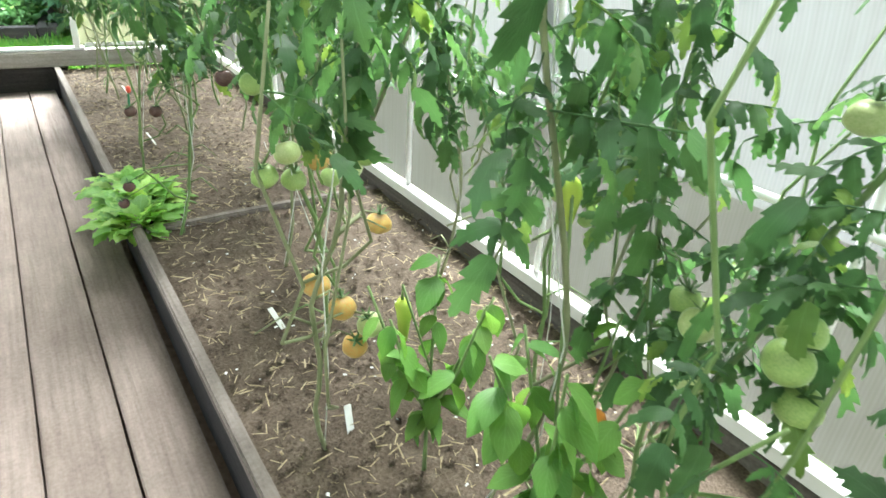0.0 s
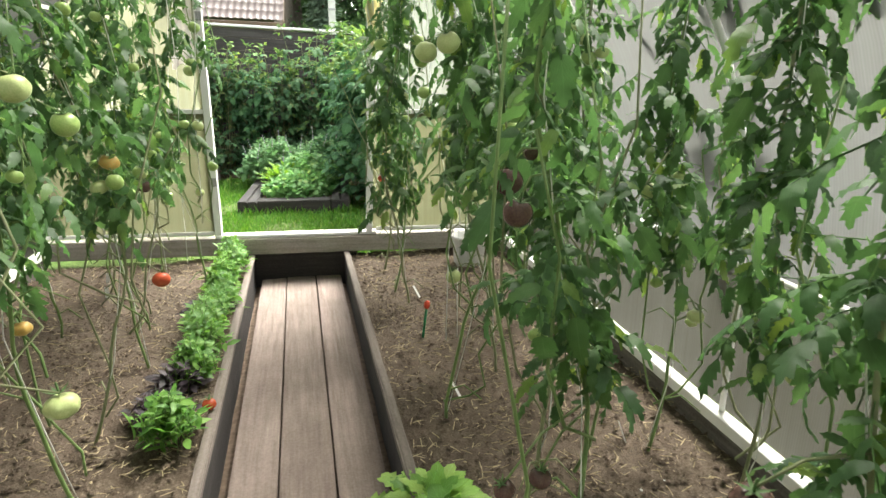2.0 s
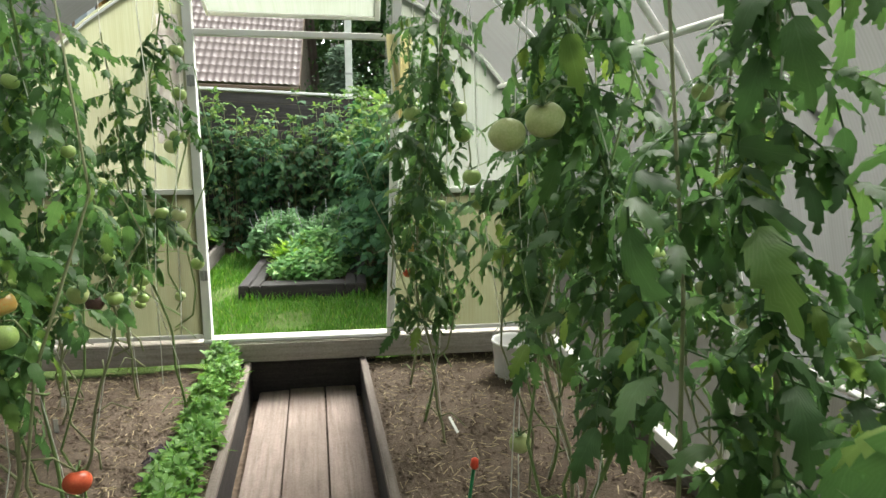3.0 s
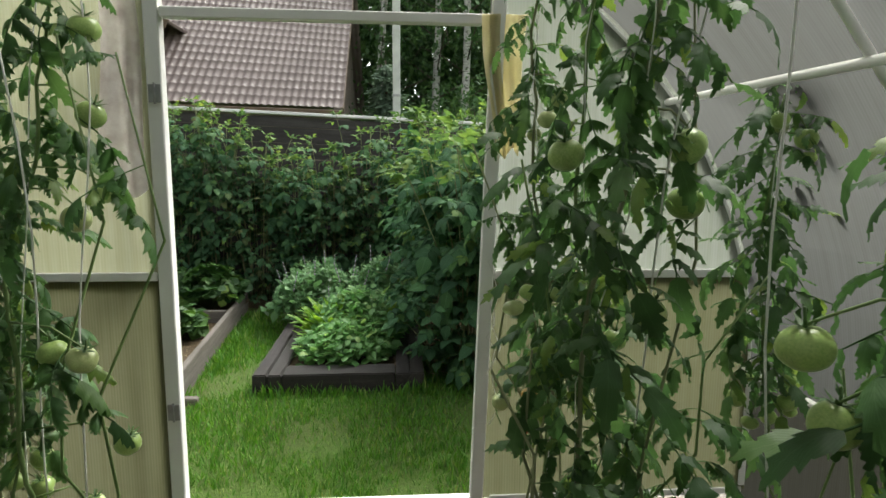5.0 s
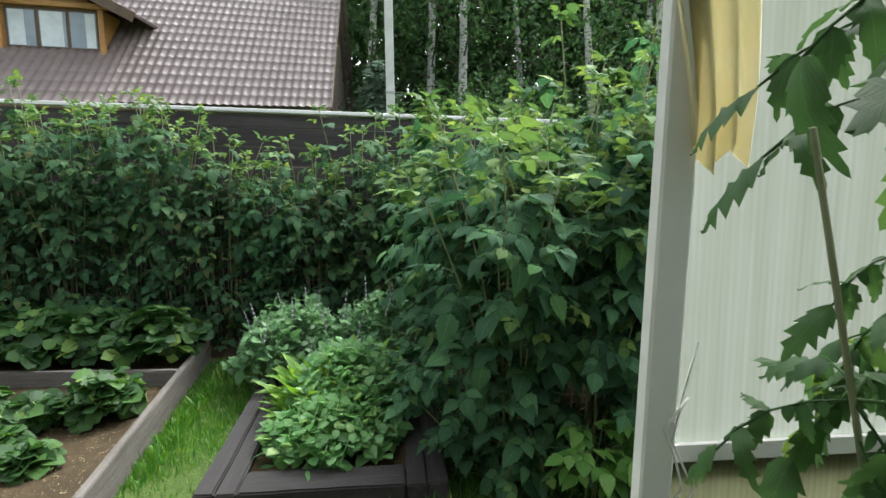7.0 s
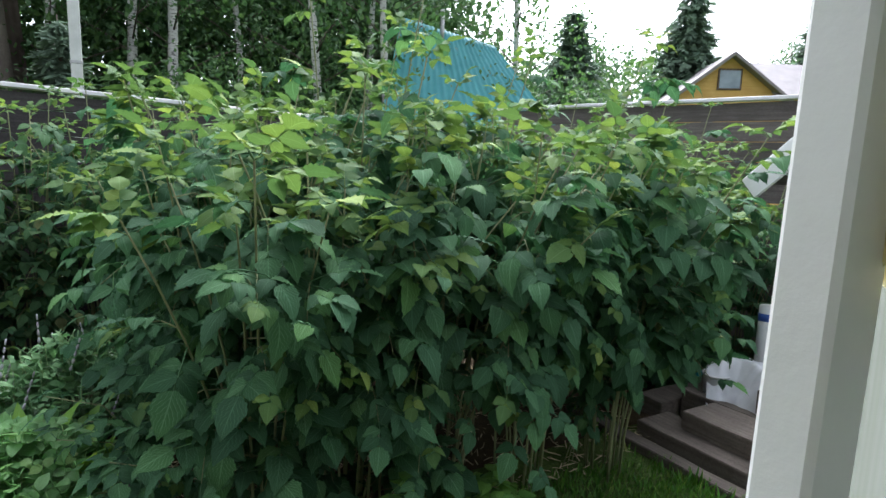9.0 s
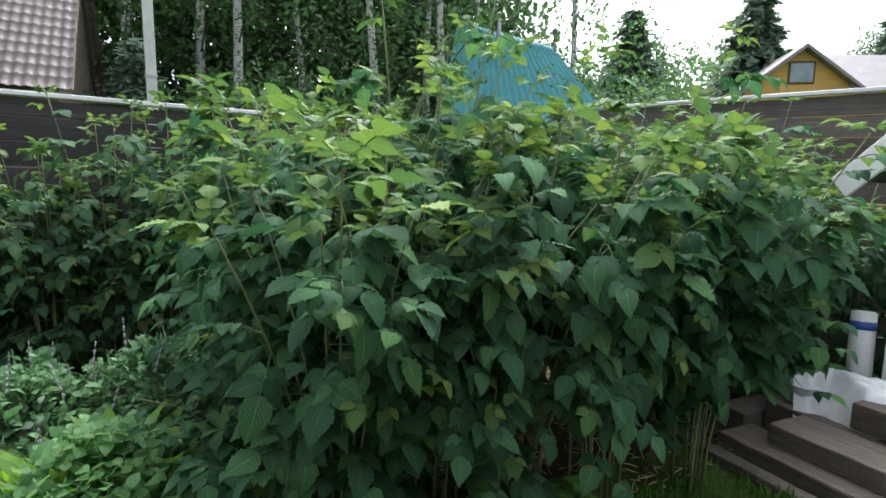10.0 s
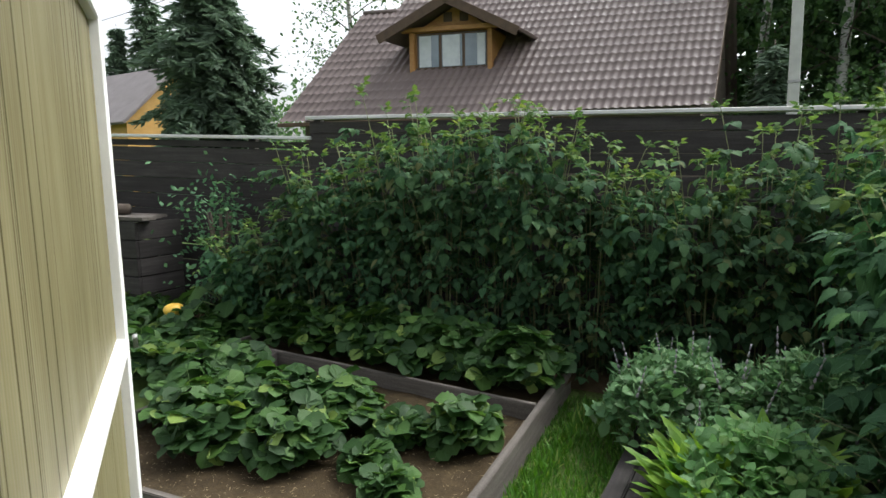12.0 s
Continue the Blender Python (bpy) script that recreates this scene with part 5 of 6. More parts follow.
# ---------------------------------------------------------------- garden beds outside
def beam_bed():
    t = thing("beam_bed", "low raised bed of black stained timber beams", "raised bed", (0, 0, 0))
    x0, x1, y0, y1, h, w = -0.82, 0.31, 7.69, 9.75, 0.135, 0.19
    half = w / 2
    worn_beam("beam", BLACKX, t, (x0 + w + 0.004, y0, -0.02), (x1 - w - 0.004, y0 + w, h), 1, 0.004, 0.008, 0)
    for k, (a, s) in enumerate(((x0, 0.0), (x0 + half + 0.002, 0.004), (x1 - w, 0.003), (x1 - half + 0.002, 0.0))):
        worn_beam("beam", BLACKY, t, (a, y0, -0.02), (a + half - 0.002, y1, h - s), k + 3, 0.004, 0.008, 1, 24)
    worn_beam("beam", BLACKX, t, (x0 + w + 0.004, y1 - w, -0.02), (x1 - w - 0.004, y1, h), 9, 0.004, 0.008, 0)
    s = height_sheet("bed_soil", PEAT, x0 + w, x1 - w, y0 + w, y1 - w, 0.1, 16, 30, 0.01, 4, 3.0, "", "dark soil filling the timber bed", "soil")


beam_bed()
HM = lambda *a, **k: herb_patch(*a, **k)
HM("mint_patch", "fresh green mint leaves spilling over the beam bed", "mint", -0.25, 8.16, 0.10, 0.33, 0.28, 0.26, 170, L_MINT, T_MINT, 301, 1.9, True, 38)
HM("mint_patch", "fresh green mint leaves spilling over the beam bed", "mint", -0.17, 8.62, 0.10, 0.35, 0.42, 0.40, 240, L_MINT, T_MINT, 302, 1.8, True, 38)
for k, (x, y, n, s) in enumerate(((-0.44, 8.5, 28, 2.1), (-0.32, 8.56, 30, 2.4), (-0.42, 8.36, 22, 1.6), (-0.14, 8.8, 28, 2.7), (-0.38, 8.82, 30, 2.6), (-0.24, 8.44, 24, 2.2), (-0.44, 8.68, 24, 2.1), (-0.05, 8.55, 24, 2.4), (-0.28, 8.7, 26, 2.6))):
    rosette("sorrel", "upright yellow-green sorrel leaves in the beam bed", "sorrel", x, y, 0.1, n, s, L_SORREL, T_BLADE, 310 + k, (68, 105), 0.09)["group"] = "sorrel"


def catnip(x, y, rx, ry, n, seed):
    t = HM("catnip_patch", "tall grey-green catnip with pale flower spikes", "catnip", x, y, 0.05, rx, ry, 0.56, int(n * 1.3), L_CATNIP, T_CATNIP, seed, 1.8, True, 45, 0.5)
    rng = random.Random(seed)
    g = Many()
    for k in range(11):
        a, q = 2.399 * k, math.sqrt((k + 0.5) / 11)
        p = Vector((math.cos(a) * rx * q, math.sin(a) * ry * q, 0.53 * (1 - 0.5 * q * q)))
        d = Vector((rng.uniform(-0.05, 0.05), rng.uniform(-0.05, 0.05), rng.uniform(0.08, 0.16)))
        for j in range(5):
            c = p + d * (j / 4)
            g.raw(tube([c, c + d * 0.08, c + d * 0.2], [0.003, 0.010 - 0.0012 * j, 0.003], 5))
    part("flower_spikes", g.mesh("flower_spikes"), SPIKE, t)["kind"] = "stuff"


catnip(-0.62, 9.38, 0.40, 0.45, 190, 320)
catnip(0.0, 9.42, 0.45, 0.45, 190, 321)


def board_beds():
    SK = 0.07
    M = Matrix.Translation((-1.4, 9.9, 0)) @ Matrix.Rotation(SK, 4, "Z")
    t = thing("board_bed", "raised strawberry bed of weathered grey boards", "raised bed", m=M)
    h = 0.19
    worn_beam("board", GREYY, t, (-0.045, -2.28, -0.02), (0.0, 0.12, h), 1, 0.003, 0.005, 1, 24)
    worn_beam("board", GREYX, t, (-2.3, -2.32, -0.02), (-0.05, -2.28, h - 0.004), 2, 0.003, 0.005, 0, 20)
    box("corner_stake", BLACKY, t, (-0.05, -2.33, -0.02), (0.004, -2.285, h + 0.006), 0.004)
    A = Matrix.Translation((-0.05, -0.66, 0)) @ Matrix.Rotation(-0.147, 4, "Z") @ Matrix.Translation((0.05, 0.66, 0))
    worn_beam("board", GREYX, t, (-2.9, -0.68, -0.02), (-0.05, -0.64, h), 3, 0.003, 0.005, 0, 20, "", A)
    worn_beam("board", GREYX, t, (-2.9, 0.08, -0.02), (-0.16, 0.12, h), 4, 0.003, 0.005, 0, 20, "", A)
    worn_beam("board", GREYY, t, (-2.9, -0.63, -0.02), (-2.86, 0.08, h), 6, 0.003, 0.005, 1, 10, "", A)
    worn_beam("board", GREYY, t, (-2.3, -2.27, -0.02), (-2.26, -0.37, h), 7, 0.003, 0.005, 1, 10)
    b = worn_beam("loose_block", GREYX, None, (-1.30, 7.52, 0.0), (-1.12, 7.58, 0.05), 12, 0.003, 0.006, 0, 4)
    tagged(b, "short grey board end on the grass by the bed corner", "board end")
    height_sheet("bed_soil", PEAT, -2.26, -0.045, -2.28, -0.40, 0.085, 40, 30, 0.015, 4, 5.0, "", "mulched brown soil in the strawberry bed", "soil", M)
    height_sheet("bed_soil", PEAT, -2.86, -0.08, -0.64, 0.08, 0.125, 40, 16, 0.012, 4, 6.0, "", "mulched brown soil in the strawberry bed", "soil", M @ A)
    bits("straw_mulch", "dry straw scraps in the strawberry bed", "straw", STRAWBIT, 2200, [(-2.2, -0.08, -2.25, -0.7)], 0.100, 0.014, 41, True, M)
    for k, (x, y, r, hh) in enumerate(((-3.5, 8.72, 0.25, 0.24), (-3.28, 8.3, 0.24, 0.22), (-2.75, 8.48, 0.25, 0.24), (-2.42, 8.6, 0.22, 0.22), (-2.42, 8.22, 0.2, 0.18), (-2.9, 8.1, 0.22, 0.2), (-1.66, 8.72, 0.16, 0.17), (-1.97, 8.27, 0.08, 0.06), (-1.75, 8.12, 0.07, 0.05), (-2.0, 8.62, 0.1, 0.09))):
        strawberry(x, y, 0.1, 400 + k, r * 1.12, int(30 + 260 * r), hh * 1.2)
    for k, (x, y, r, hh) in enumerate(((-0.34, -0.3, 0.25, 0.23), (-0.78, -0.24, 0.27, 0.22), (-1.2, -0.34, 0.26, 0.24), (-1.65, -0.26, 0.26, 0.23), (-2.1, -0.3, 0.26, 0.22), (-2.55, -0.28, 0.26, 0.22))):
        p = M @ A @ Vector((x, y, 0.1))
        strawberry(p.x, p.y, 0.12, 420 + k, r * 1.15, int(34 + 270 * r), hh * 1.5)


board_beds()
for k, (x, y) in enumerate(((-4.7, 9.4), (-4.5, 9.9), (-5.2, 9.7), (-3.9, 10.15), (-3.4, 10.2), (-5.6, 9.3), (-5.9, 9.8), (-4.0, 8.9), (-4.6, 8.8))):
    strawberry(x, y, 0.02, 440 + k, 0.28, 60, 0.34)
height_sheet("bed_soil", PEAT, -7.0, 4.6, 10.05, 11.3, 0.012, 60, 12, 0.01, 3, 8.0, "", "bare brown earth under the raspberry row", "soil")
height_sheet("bed_soil", PEAT, 0.34, 4.3, 8.25, 10.05, 0.010, 40, 20, 0.008, 3, 2.0, "", "bare earth with dry grass under the raspberries", "soil")
bits("dry_grass", "dry grass and leaf litter under the raspberries", "litter", STRAWBIT, 1500, [(0.36, 3.0, 7.95, 9.6)], 0.02, 0.06, 47, True)


def squash():
    rng = random.Random(7)
    t = thing("squash_plant", "squash plant with very large green leaves", "squash plant", (-4.75, 10.1, 0))
    tp = [blade(0.30, 0.30, 8, 0.5, 0.6, 0.05, 0.25, 0.2, 0.02, rng) for _ in range(4)]
    spots, g = [], Many()
    for k in range(16):
        a, q = 2.399 * k, math.sqrt((k + 0.5) / 16)
        p = Vector((math.cos(a) * 0.5 * q, math.sin(a) * 0.45 * q, rng.uniform(0.35, 0.65)))
        spots.append((p, math.degrees(a) - 90, rng.uniform(-35, 10), rng.uniform(-20, 20), rng.uniform(0.7, 1.1)))
        g.raw(tube([(0, 0, 0), (p.x * 0.6, p.y * 0.6, p.z * 0.8), p], 0.008, 5))
    plain_foliage(t, "leaves", L_STRAW, tp, spots, 3)
    part("stems", g.mesh("stems"), STEM, t)
    f = part("squash", fruit_mesh("squash", 0.05, 0.7, PUMPKIN, 3), None, None, "", Matrix.Translation((-4.95, 9.45, 0.40)) @ Matrix.Scale(0.09, 4))
    tagged(f, "round yellow squash among the leaves", "squash")


squash()

# raspberry rows
FRONT = ((0.66, 7.98, 1.62, 0), (0.58, 8.55, 1.75, 0), (0.52, 9.25, 1.8, 0), (3.75, 8.72, 1.6, 0), (4.35, 8.45, 1.5, 0), (4.6, 9.5, 1.7, 1), (0.98, 7.98, 1.72, 1), (1.42, 7.95, 1.78, 0), (1.95, 8.05, 1.78, 1), (2.45, 7.95, 1.65, 0), (0.80, 8.55, 1.85, 1), (1.30, 8.6, 1.95, 2), (1.95, 8.7, 1.95, 1), (2.6, 8.65, 1.9, 1), (3.2, 8.75, 1.75, 1), (0.85, 9.2, 1.9, 1), (1.5, 9.35, 1.95, 1), (2.3, 9.4, 1.95, 1), (3.1, 9.4, 1.9, 1), (3.9, 9.3, 1.8, 1), (4.4, 9.0, 1.6, 0))
for k, (x, y, h, tl) in enumerate(FRONT):
    near = y < 8.3
    rasp_bush(x, y, h, 500 + k, 14 if near else 12, 28 if near else 27, 0.46, 1.2 if near else 1.15, (0.08 if x < 1.3 else 0.42) if near else (0.06 if x > 3.5 else 0.30), tl, 0.16, (0.0, -0.16), near)
BACK = ((-4.6, 1.0), (-4.2, 1.3), (-3.75, 1.7), (-3.35, 1.95), (-2.95, 2.08), (-2.6, 2.15), (-2.2, 2.05), (-1.8, 2.02), (-1.4, 1.85), (-1.0, 1.55), (-0.6, 1.65), (-0.2, 1.85), (0.2, 1.9), (0.7, 1.92), (1.3, 1.9), (2.1, 1.9), (3.0, 1.88), (3.9, 1.85))
for k, (x, h) in enumerate(BACK):
    rasp_bush(x, 10.66 + 0.12 * x + 0.08 * math.sin(k * 2.3), h, 540 + k, 13, 38, 0.38, 0.92, 0.05, 1 if x > 0.3 and k % 3 == 0 else 0, 0.05 if x < -0.9 else 0.16, (0.0, -0.12), False, L_RASPD if x < 0.2 and k % 3 else None)

# low young shoots by the grass and arching over the timber bed
for k, (x, y, h, tw) in enumerate(((0.95, 7.62, 0.42, (0, -0.1)), (1.22, 7.58, 0.36, (0, -0.08)), (1.45, 7.66, 0.45, (0.05, -0.1)), (0.40, 7.95, 0.62, (-0.3, -0.05)), (0.42, 8.3, 0.7, (-0.34, 0.0)), (2.35, 8.1, 0.5, (0, -0.1)))):
    rng = random.Random(590 + k)
    t = thing("raspberry_shoot", "low fresh green raspberry shoot beside the grass", "raspberry shoot", (x, y, 0), "raspberry shoots")
    for c in range(4):
        e = Vector((rng.uniform(-0.12, 0.12) + tw[0], rng.uniform(-0.1, 0.1) + tw[1], h * rng.uniform(0.7, 1.1)))
        pts = [Vector((0.03 * c - 0.045, 0, 0)), Vector((e.x * 0.2, e.y * 0.2, e.z * 0.55)), Vector((e.x * 0.6, e.y * 0.6, e.z * 0.92)), e]
        tube_part("cane", CANE, t, pts, [0.0035, 0.003, 0.0025, 0.002], 4)
        for i in range(9):
            q = 0.8 + 2.19 * i / 8
            p = pts[int(q)].lerp(pts[int(q) + 1], q % 1)
            part("leaf", shared(T_RASP, rng.randrange(len(T_RASP)), L_HERB if k < 3 else L_RASP), None, t, "", leaf_pose(p, rng.uniform(0, 360), rng.uniform(-25, 15), rng.uniform(-15, 15), rng.uniform(0.6, 1.0)))


# ---------------------------------------------------------------- fence
def fence_run(name, m, length, top, mat, seed, cap=CAP, post_gap=2.4, cap_w=0.13):
    """Close-boarded fence of wide horizontal boards under a pale metal capping; runs along local x."""
    t = thing(name, "dark stained fence of wide horizontal boards with a pale capping", "fence", m=m, group="fences", kind="structure")
    rng = random.Random(seed)
    z, k = 0.03, 0
    while z < top - 0.08:
        hb = min(rng.uniform(0.175, 0.195), top - 0.03 - z)
        worn_beam("board", mat, t, (0, -0.016 + rng.uniform(-0.004, 0.004), z), (length, 0.016, z + hb - rng.choice((0.004, 0.006, 0.016))), seed + k, 0.003, 0.004, 0, 10)
        z += hb
        k += 1
    for q in range(int(length / post_gap) + 1):
        box("post", mat, t, (q * post_gap + 0.02, 0.03, 0), (q * post_gap + 0.10, 0.11, top - 0.02), 0.004)
    box("capping", cap, t, (-0.02, -cap_w / 2, top - 0.022), (length + 0.02, cap_w / 2, top + 0.012), 0.004, "pale metal capping strip")


# the back fence runs a little aslant and its top falls to the east
fence_run("fence", Matrix.Translation((-4.48, 10.81, 0)) @ Matrix.Rotation(math.atan(0.12), 4, "Z") @ Matrix.Rotation(0.031, 4, "Y"), 8.85, 2.185, FENCE, 1)
fence_run("fence", Matrix.Translation((-12.5, 9.85, 0)) @ Matrix.Rotation(math.atan(0.12), 4, "Z") @ Matrix.Rotation(0.048, 4, "Y"), 8.04, 2.37, FENCE, 2)
fence_run("fence", pose(4.56, 11.96, 0, 0, 0, -74.3), 6.6, 2.24, GREYX, 3)


# ---------------------------------------------------------------- shed, steps and clutter
def shed():
    t = thing("shed", "small white painted board shed with a steep gable", "shed", (0, 0, 0))
    x, y0, y1, zb, ze, yr, zr = 3.95, 6.55, 7.87, 0.24, 1.72, 7.21, 2.32
    k, z = 0, zb
    pitch = (zr - ze) / (y1 - yr)
    while z < zr - 0.08:
        h = min(0.145, zr - 0.05 - z)
        ins = max(0.0, (z + h - ze) / pitch)
        worn_beam("cladding_board", WHITEB, t, (x, y0 + 0.05 + ins, z), (x + 0.025, y1 - 0.05 - ins, z + h - 0.006), 20 + k, 0.002, 0.004, 1, 6)
        z += h
        k += 1
    box("backing", BLACKP, t, (x + 0.026, y0 + 0.02, zb), (x + 0.04, y1 - 0.02, ze - 0.03), 0)
    for a in (y0, y1 - 0.07):
        box("corner_board", WHITE, t, (x - 0.014, a, zb), (x - 0.001, a + 0.07, ze + 0.03), 0.003)
    z, k = zb, 0
    while z < ze:
        worn_beam("cladding_board", WHITEB, t, (x + 0.03, y1 - 0.03, z), (x + 1.5, y1 - 0.005, z + 0.139), 50 + k, 0.002, 0.004, 0, 6)
        worn_beam("cladding_board", WHITEB, t, (x + 0.03, y0 + 0.005, z), (x + 1.5, y0 + 0.03, z + 0.139), 70 + k, 0.002, 0.004, 0, 6)
        z += 0.145
        k += 1
    for s in (-1, 1):
        run = (y1 - yr) + 0.27
        a = math.degrees(math.atan(pitch))
        m = Matrix.Translation((x - 0.22, yr, zr + 0.06)) @ pose(0, 0, 0, -s * a, 0, 0)
        L = run / math.cos(radians(a))
        lo, hi = (0.0, 0.0, -0.03), (1.9, L, 0.0)
        if s < 0:
            lo, hi = (0.0, -L, -0.03), (1.9, 0.0, 0.0)
        box("roof_slope", GREYX, t, lo, hi, 0.004, "", m)
        box("barge_board", WHITE, t, (-0.03, lo[1], -0.13), (-0.002, hi[1], 0.012), 0.003, "white painted barge board", m)
    box("turn_latch", CREAM, t, (x - 0.03, 7.05, 1.3), (x - 0.012, 7.17, 1.335), 0.003, "wooden turn latch")
    tube_part("knob", STEEL, t, [(x - 0.002, 7.13, 1.18), (x - 0.02, 7.13, 1.18), (x - 0.035, 7.13, 1.18), (x - 0.04, 7.13, 1.18)], [0.01, 0.012, 0.022, 0.008], 10, "grey door knob")


shed()


def steps():
    rows = (("timber_edging", (2.76, 6.3, -0.02), (2.86, 8.6, 0.05)), ("timber_step", (2.92, 6.3, 0.0), (3.2, 8.15, 0.1)), ("timber_step", (3.06, 6.3, 0.101), (3.36, 7.95, 0.21)),
            ("timber_step", (3.38, 6.3, 0.0), (3.62, 8.2, 0.2)), ("timber_step", (3.40, 6.3, 0.215), (3.66, 7.72, 0.36)), ("timber_step", (3.68, 6.3, 0.0), (3.92, 8.25, 0.22)), ("timber_step", (3.22, 8.22, 0.0), (4.3, 8.42, 0.12)))
    for k, (nm, lo, hi) in enumerate(rows):
        b = worn_beam(nm, STEPW, None, lo, hi, 30 + k, 0.005, 0.005, 1 if hi[1] - lo[1] > hi[0] - lo[0] else 0, 18)
        tagged(b, "dark weathered timber laid as a step by the shed", "timber", "step timbers")


steps()
bucket("bucket", "small white plastic bucket on the timber steps", 3.52, 8.06, 0.20, 0.085, 0.13, PLASTIC)


def sack():
    """A crumpled plastic sack lying over two steps, its mouth hanging down."""
    nx, ny, vs, fs = 44, 44, [], []
    for lay in (0, 1):
        for j in range(ny + 1):
            for i in range(nx + 1):
                u, v = i / nx, j / ny
                x, y = 0.30 - 0.46 * u, -0.27 + 0.54 * v + 0.05 * math.sin(u * 4)
                edge = min(1.0, 6 * min(u, 1 - u), 6 * min(v, 1 - v))
                p = Vector((x * 5.5, y * 5.5, 1.3))
                crease = 0.05 * (0.6 - abs(noise.noise(p))) + 0.045 * (0.5 - abs(noise.noise(p * 2.1))) + 0.02 * (0.5 - abs(noise.noise(p * 4.4)))
                body = 0.025 * math.sin(math.pi * min(1, u * 1.3)) * math.sin(math.pi * v)
                drop = max(0.0, u - 0.5 - 0.1 * math.sin(v * 7)) ** 1.1 * 0.75
                w = 1 - 0.35 * max(0.0, u - 0.6) * abs(2 * v - 1)
                vs.append((x, y * w, 0.006 + (body + crease + 0.01) * edge - drop - (0.004 if lay else 0)))
    n, o = nx + 1, (nx + 1) * (ny + 1)
    for j in range(ny):
        for i in range(nx):
            a = j * n + i
            fs += [(a, a + n, a + n + 1, a + 1), (o + a, o + a + 1, o + a + n + 1, o + a + n)]
    b = part("sack", mesh_of("sack", vs, fs), BAG, None, "", pose(3.50, 7.80, 0.355, 0, 0, 8))
    tagged(b, "crumpled white plastic sack draped over the steps", "sack")


sack()
tb = thing("canister", "tall white plastic tube with a blue band leaning by the shed", "canister", m=pose(3.92, 7.99, 0.26, -4, 6, 0))
tube_part("body", PLASTIC, tb, [(0, 0, 0), (0, 0, 0.01), (0, 0, 0.30), (0, 0, 0.47), (0, 0, 0.48)], [0.06, 0.07, 0.07, 0.068, 0.055], 16)
tube_part("band", BLUEP, tb, [(0, 0, 0.37), (0, 0, 0.42)], 0.0715, 16, "blue band")
wt = thing("hose_nozzle", "teal plastic hose nozzle lying by the steps", "hose nozzle", (3.62, 8.22, 0.24))
tube_part("barrel", TEAL, wt, [(-0.07, 0, 0.02), (0, 0, 0.03), (0.03, 0, 0.03), (0.06, 0, 0.0)], [0.012, 0.016, 0.022, 0.014], 9)
tube_part("grip", BLACKP, wt, [(0.05, 0, 0.02), (0.12, 0.02, -0.04)], 0.012, 8, "black grip")
jar = thing("glass_jar", "small upturned clear jar by the step edge", "jar", (2.95, 7.2, 0.101))
tube_part("body", PLASTIC, jar, [(0, 0, 0), (0, 0, 0.01), (0, 0, 0.09), (0, 0, 0.11)], [0.03, 0.04, 0.04, 0.03], 12)


def compost_box():
    t = thing("compost_box", "grey board compost box with planks laid on top", "compost box", (0, 0, 0))
    x0, x1, y0, y1 = -8.0, -5.85, 9.75, 10.30
    for k in range(6):
        z = 0.02 + 0.19 * k
        worn_beam("board", FENCE, t, (x0, y0, z), (x1, y0 + 0.03, z + 0.18), 80 + k, 0.003, 0.005, 0, 10)
        worn_beam("board", FENCEY, t, (x1 - 0.03, y0 + 0.032, z), (x1, y1, z + 0.18), 90 + k, 0.003, 0.005, 1, 8)
    for k in range(3):
        p = worn_beam("loose_plank", GREYX, None, (x0, y0 + 0.02 + 0.18 * k, 1.165), (x1 + 0.1 - 0.15 * k, y0 + 0.185 + 0.18 * k, 1.20), 100 + k, 0.004, 0.005, 0, 10)
        tagged(p, "grey plank laid across the compost box", "plank", "loose planks")
    lg = tube_part("log", BARK, None, [(-6.7, 9.86, 1.262), (-6.55, 9.93, 1.262), (-6.35, 10.05, 1.262)], [0.06, 0.062, 0.06], 10)
    tagged(lg, "short round log on the compost box", "log")


compost_box()


# ---------------------------------------------------------------- lawn grass
def grass():
    rng = random.Random(77)
    tp = []
    for k in range(6):
        h, w = rng.uniform(0.028, 0.05), 0.0032
        b = rng.uniform(0.005, 0.02)
        v = np.array([(-w, 0, 0), (w, 0, 0), (w * 0.7, b * 0.4, h * 0.6), (-w * 0.7, b * 0.4, h * 0.6), (0, b, h)])
        tp.append((v, [(0, 1, 2, 3), (3, 2, 4)], np.zeros((5, 2))))
    def sow(nm, areas, n, lab, tall=1.0):
        g = Many()
        tot = sum((a[1] - a[0]) * (a[3] - a[2]) for a in areas)
        for a in areas:
            for _ in range(int(n * (a[1] - a[0]) * (a[3] - a[2]) / tot)):
                x, y = rng.uniform(a[0], a[1]), rng.uniform(a[2], a[3])
                d = noise.noise(Vector((x * 1.7, y * 1.7, 0.3)))
                if d < -0.25 and rng.random() < 0.7:
                    continue
                s = rng.uniform(0.6, 1.3) * (1 + 0.5 * d) * tall
                g.add(rng.choice(tp), leaf_pose((x, y, 0), rng.uniform(0, 360), rng.uniform(-22, 22), rng.uniform(-22, 22), s))
        tagged(part(nm, g.mesh(nm), L_GRASS), lab, "grass", "", "stuff")
    sow("grass", [(-1.25, 2.75, 6.1, 7.68), (-1.38, -0.84, 7.6, 9.9), (0.33, 0.9, 7.6, 8.4), (0.9, 2.75, 7.6, 8.0)], 40000, "short mown green grass")
    sow("tall_grass", [(-0.85, 0.35, 7.62, 7.69), (-1.25, -1.15, 7.6, 9.8), (-1.3, 0.6, 6.1, 6.16), (2.68, 2.78, 6.6, 8.5)], 1300, "longer grass left along the bed edges", 1.9)


grass()


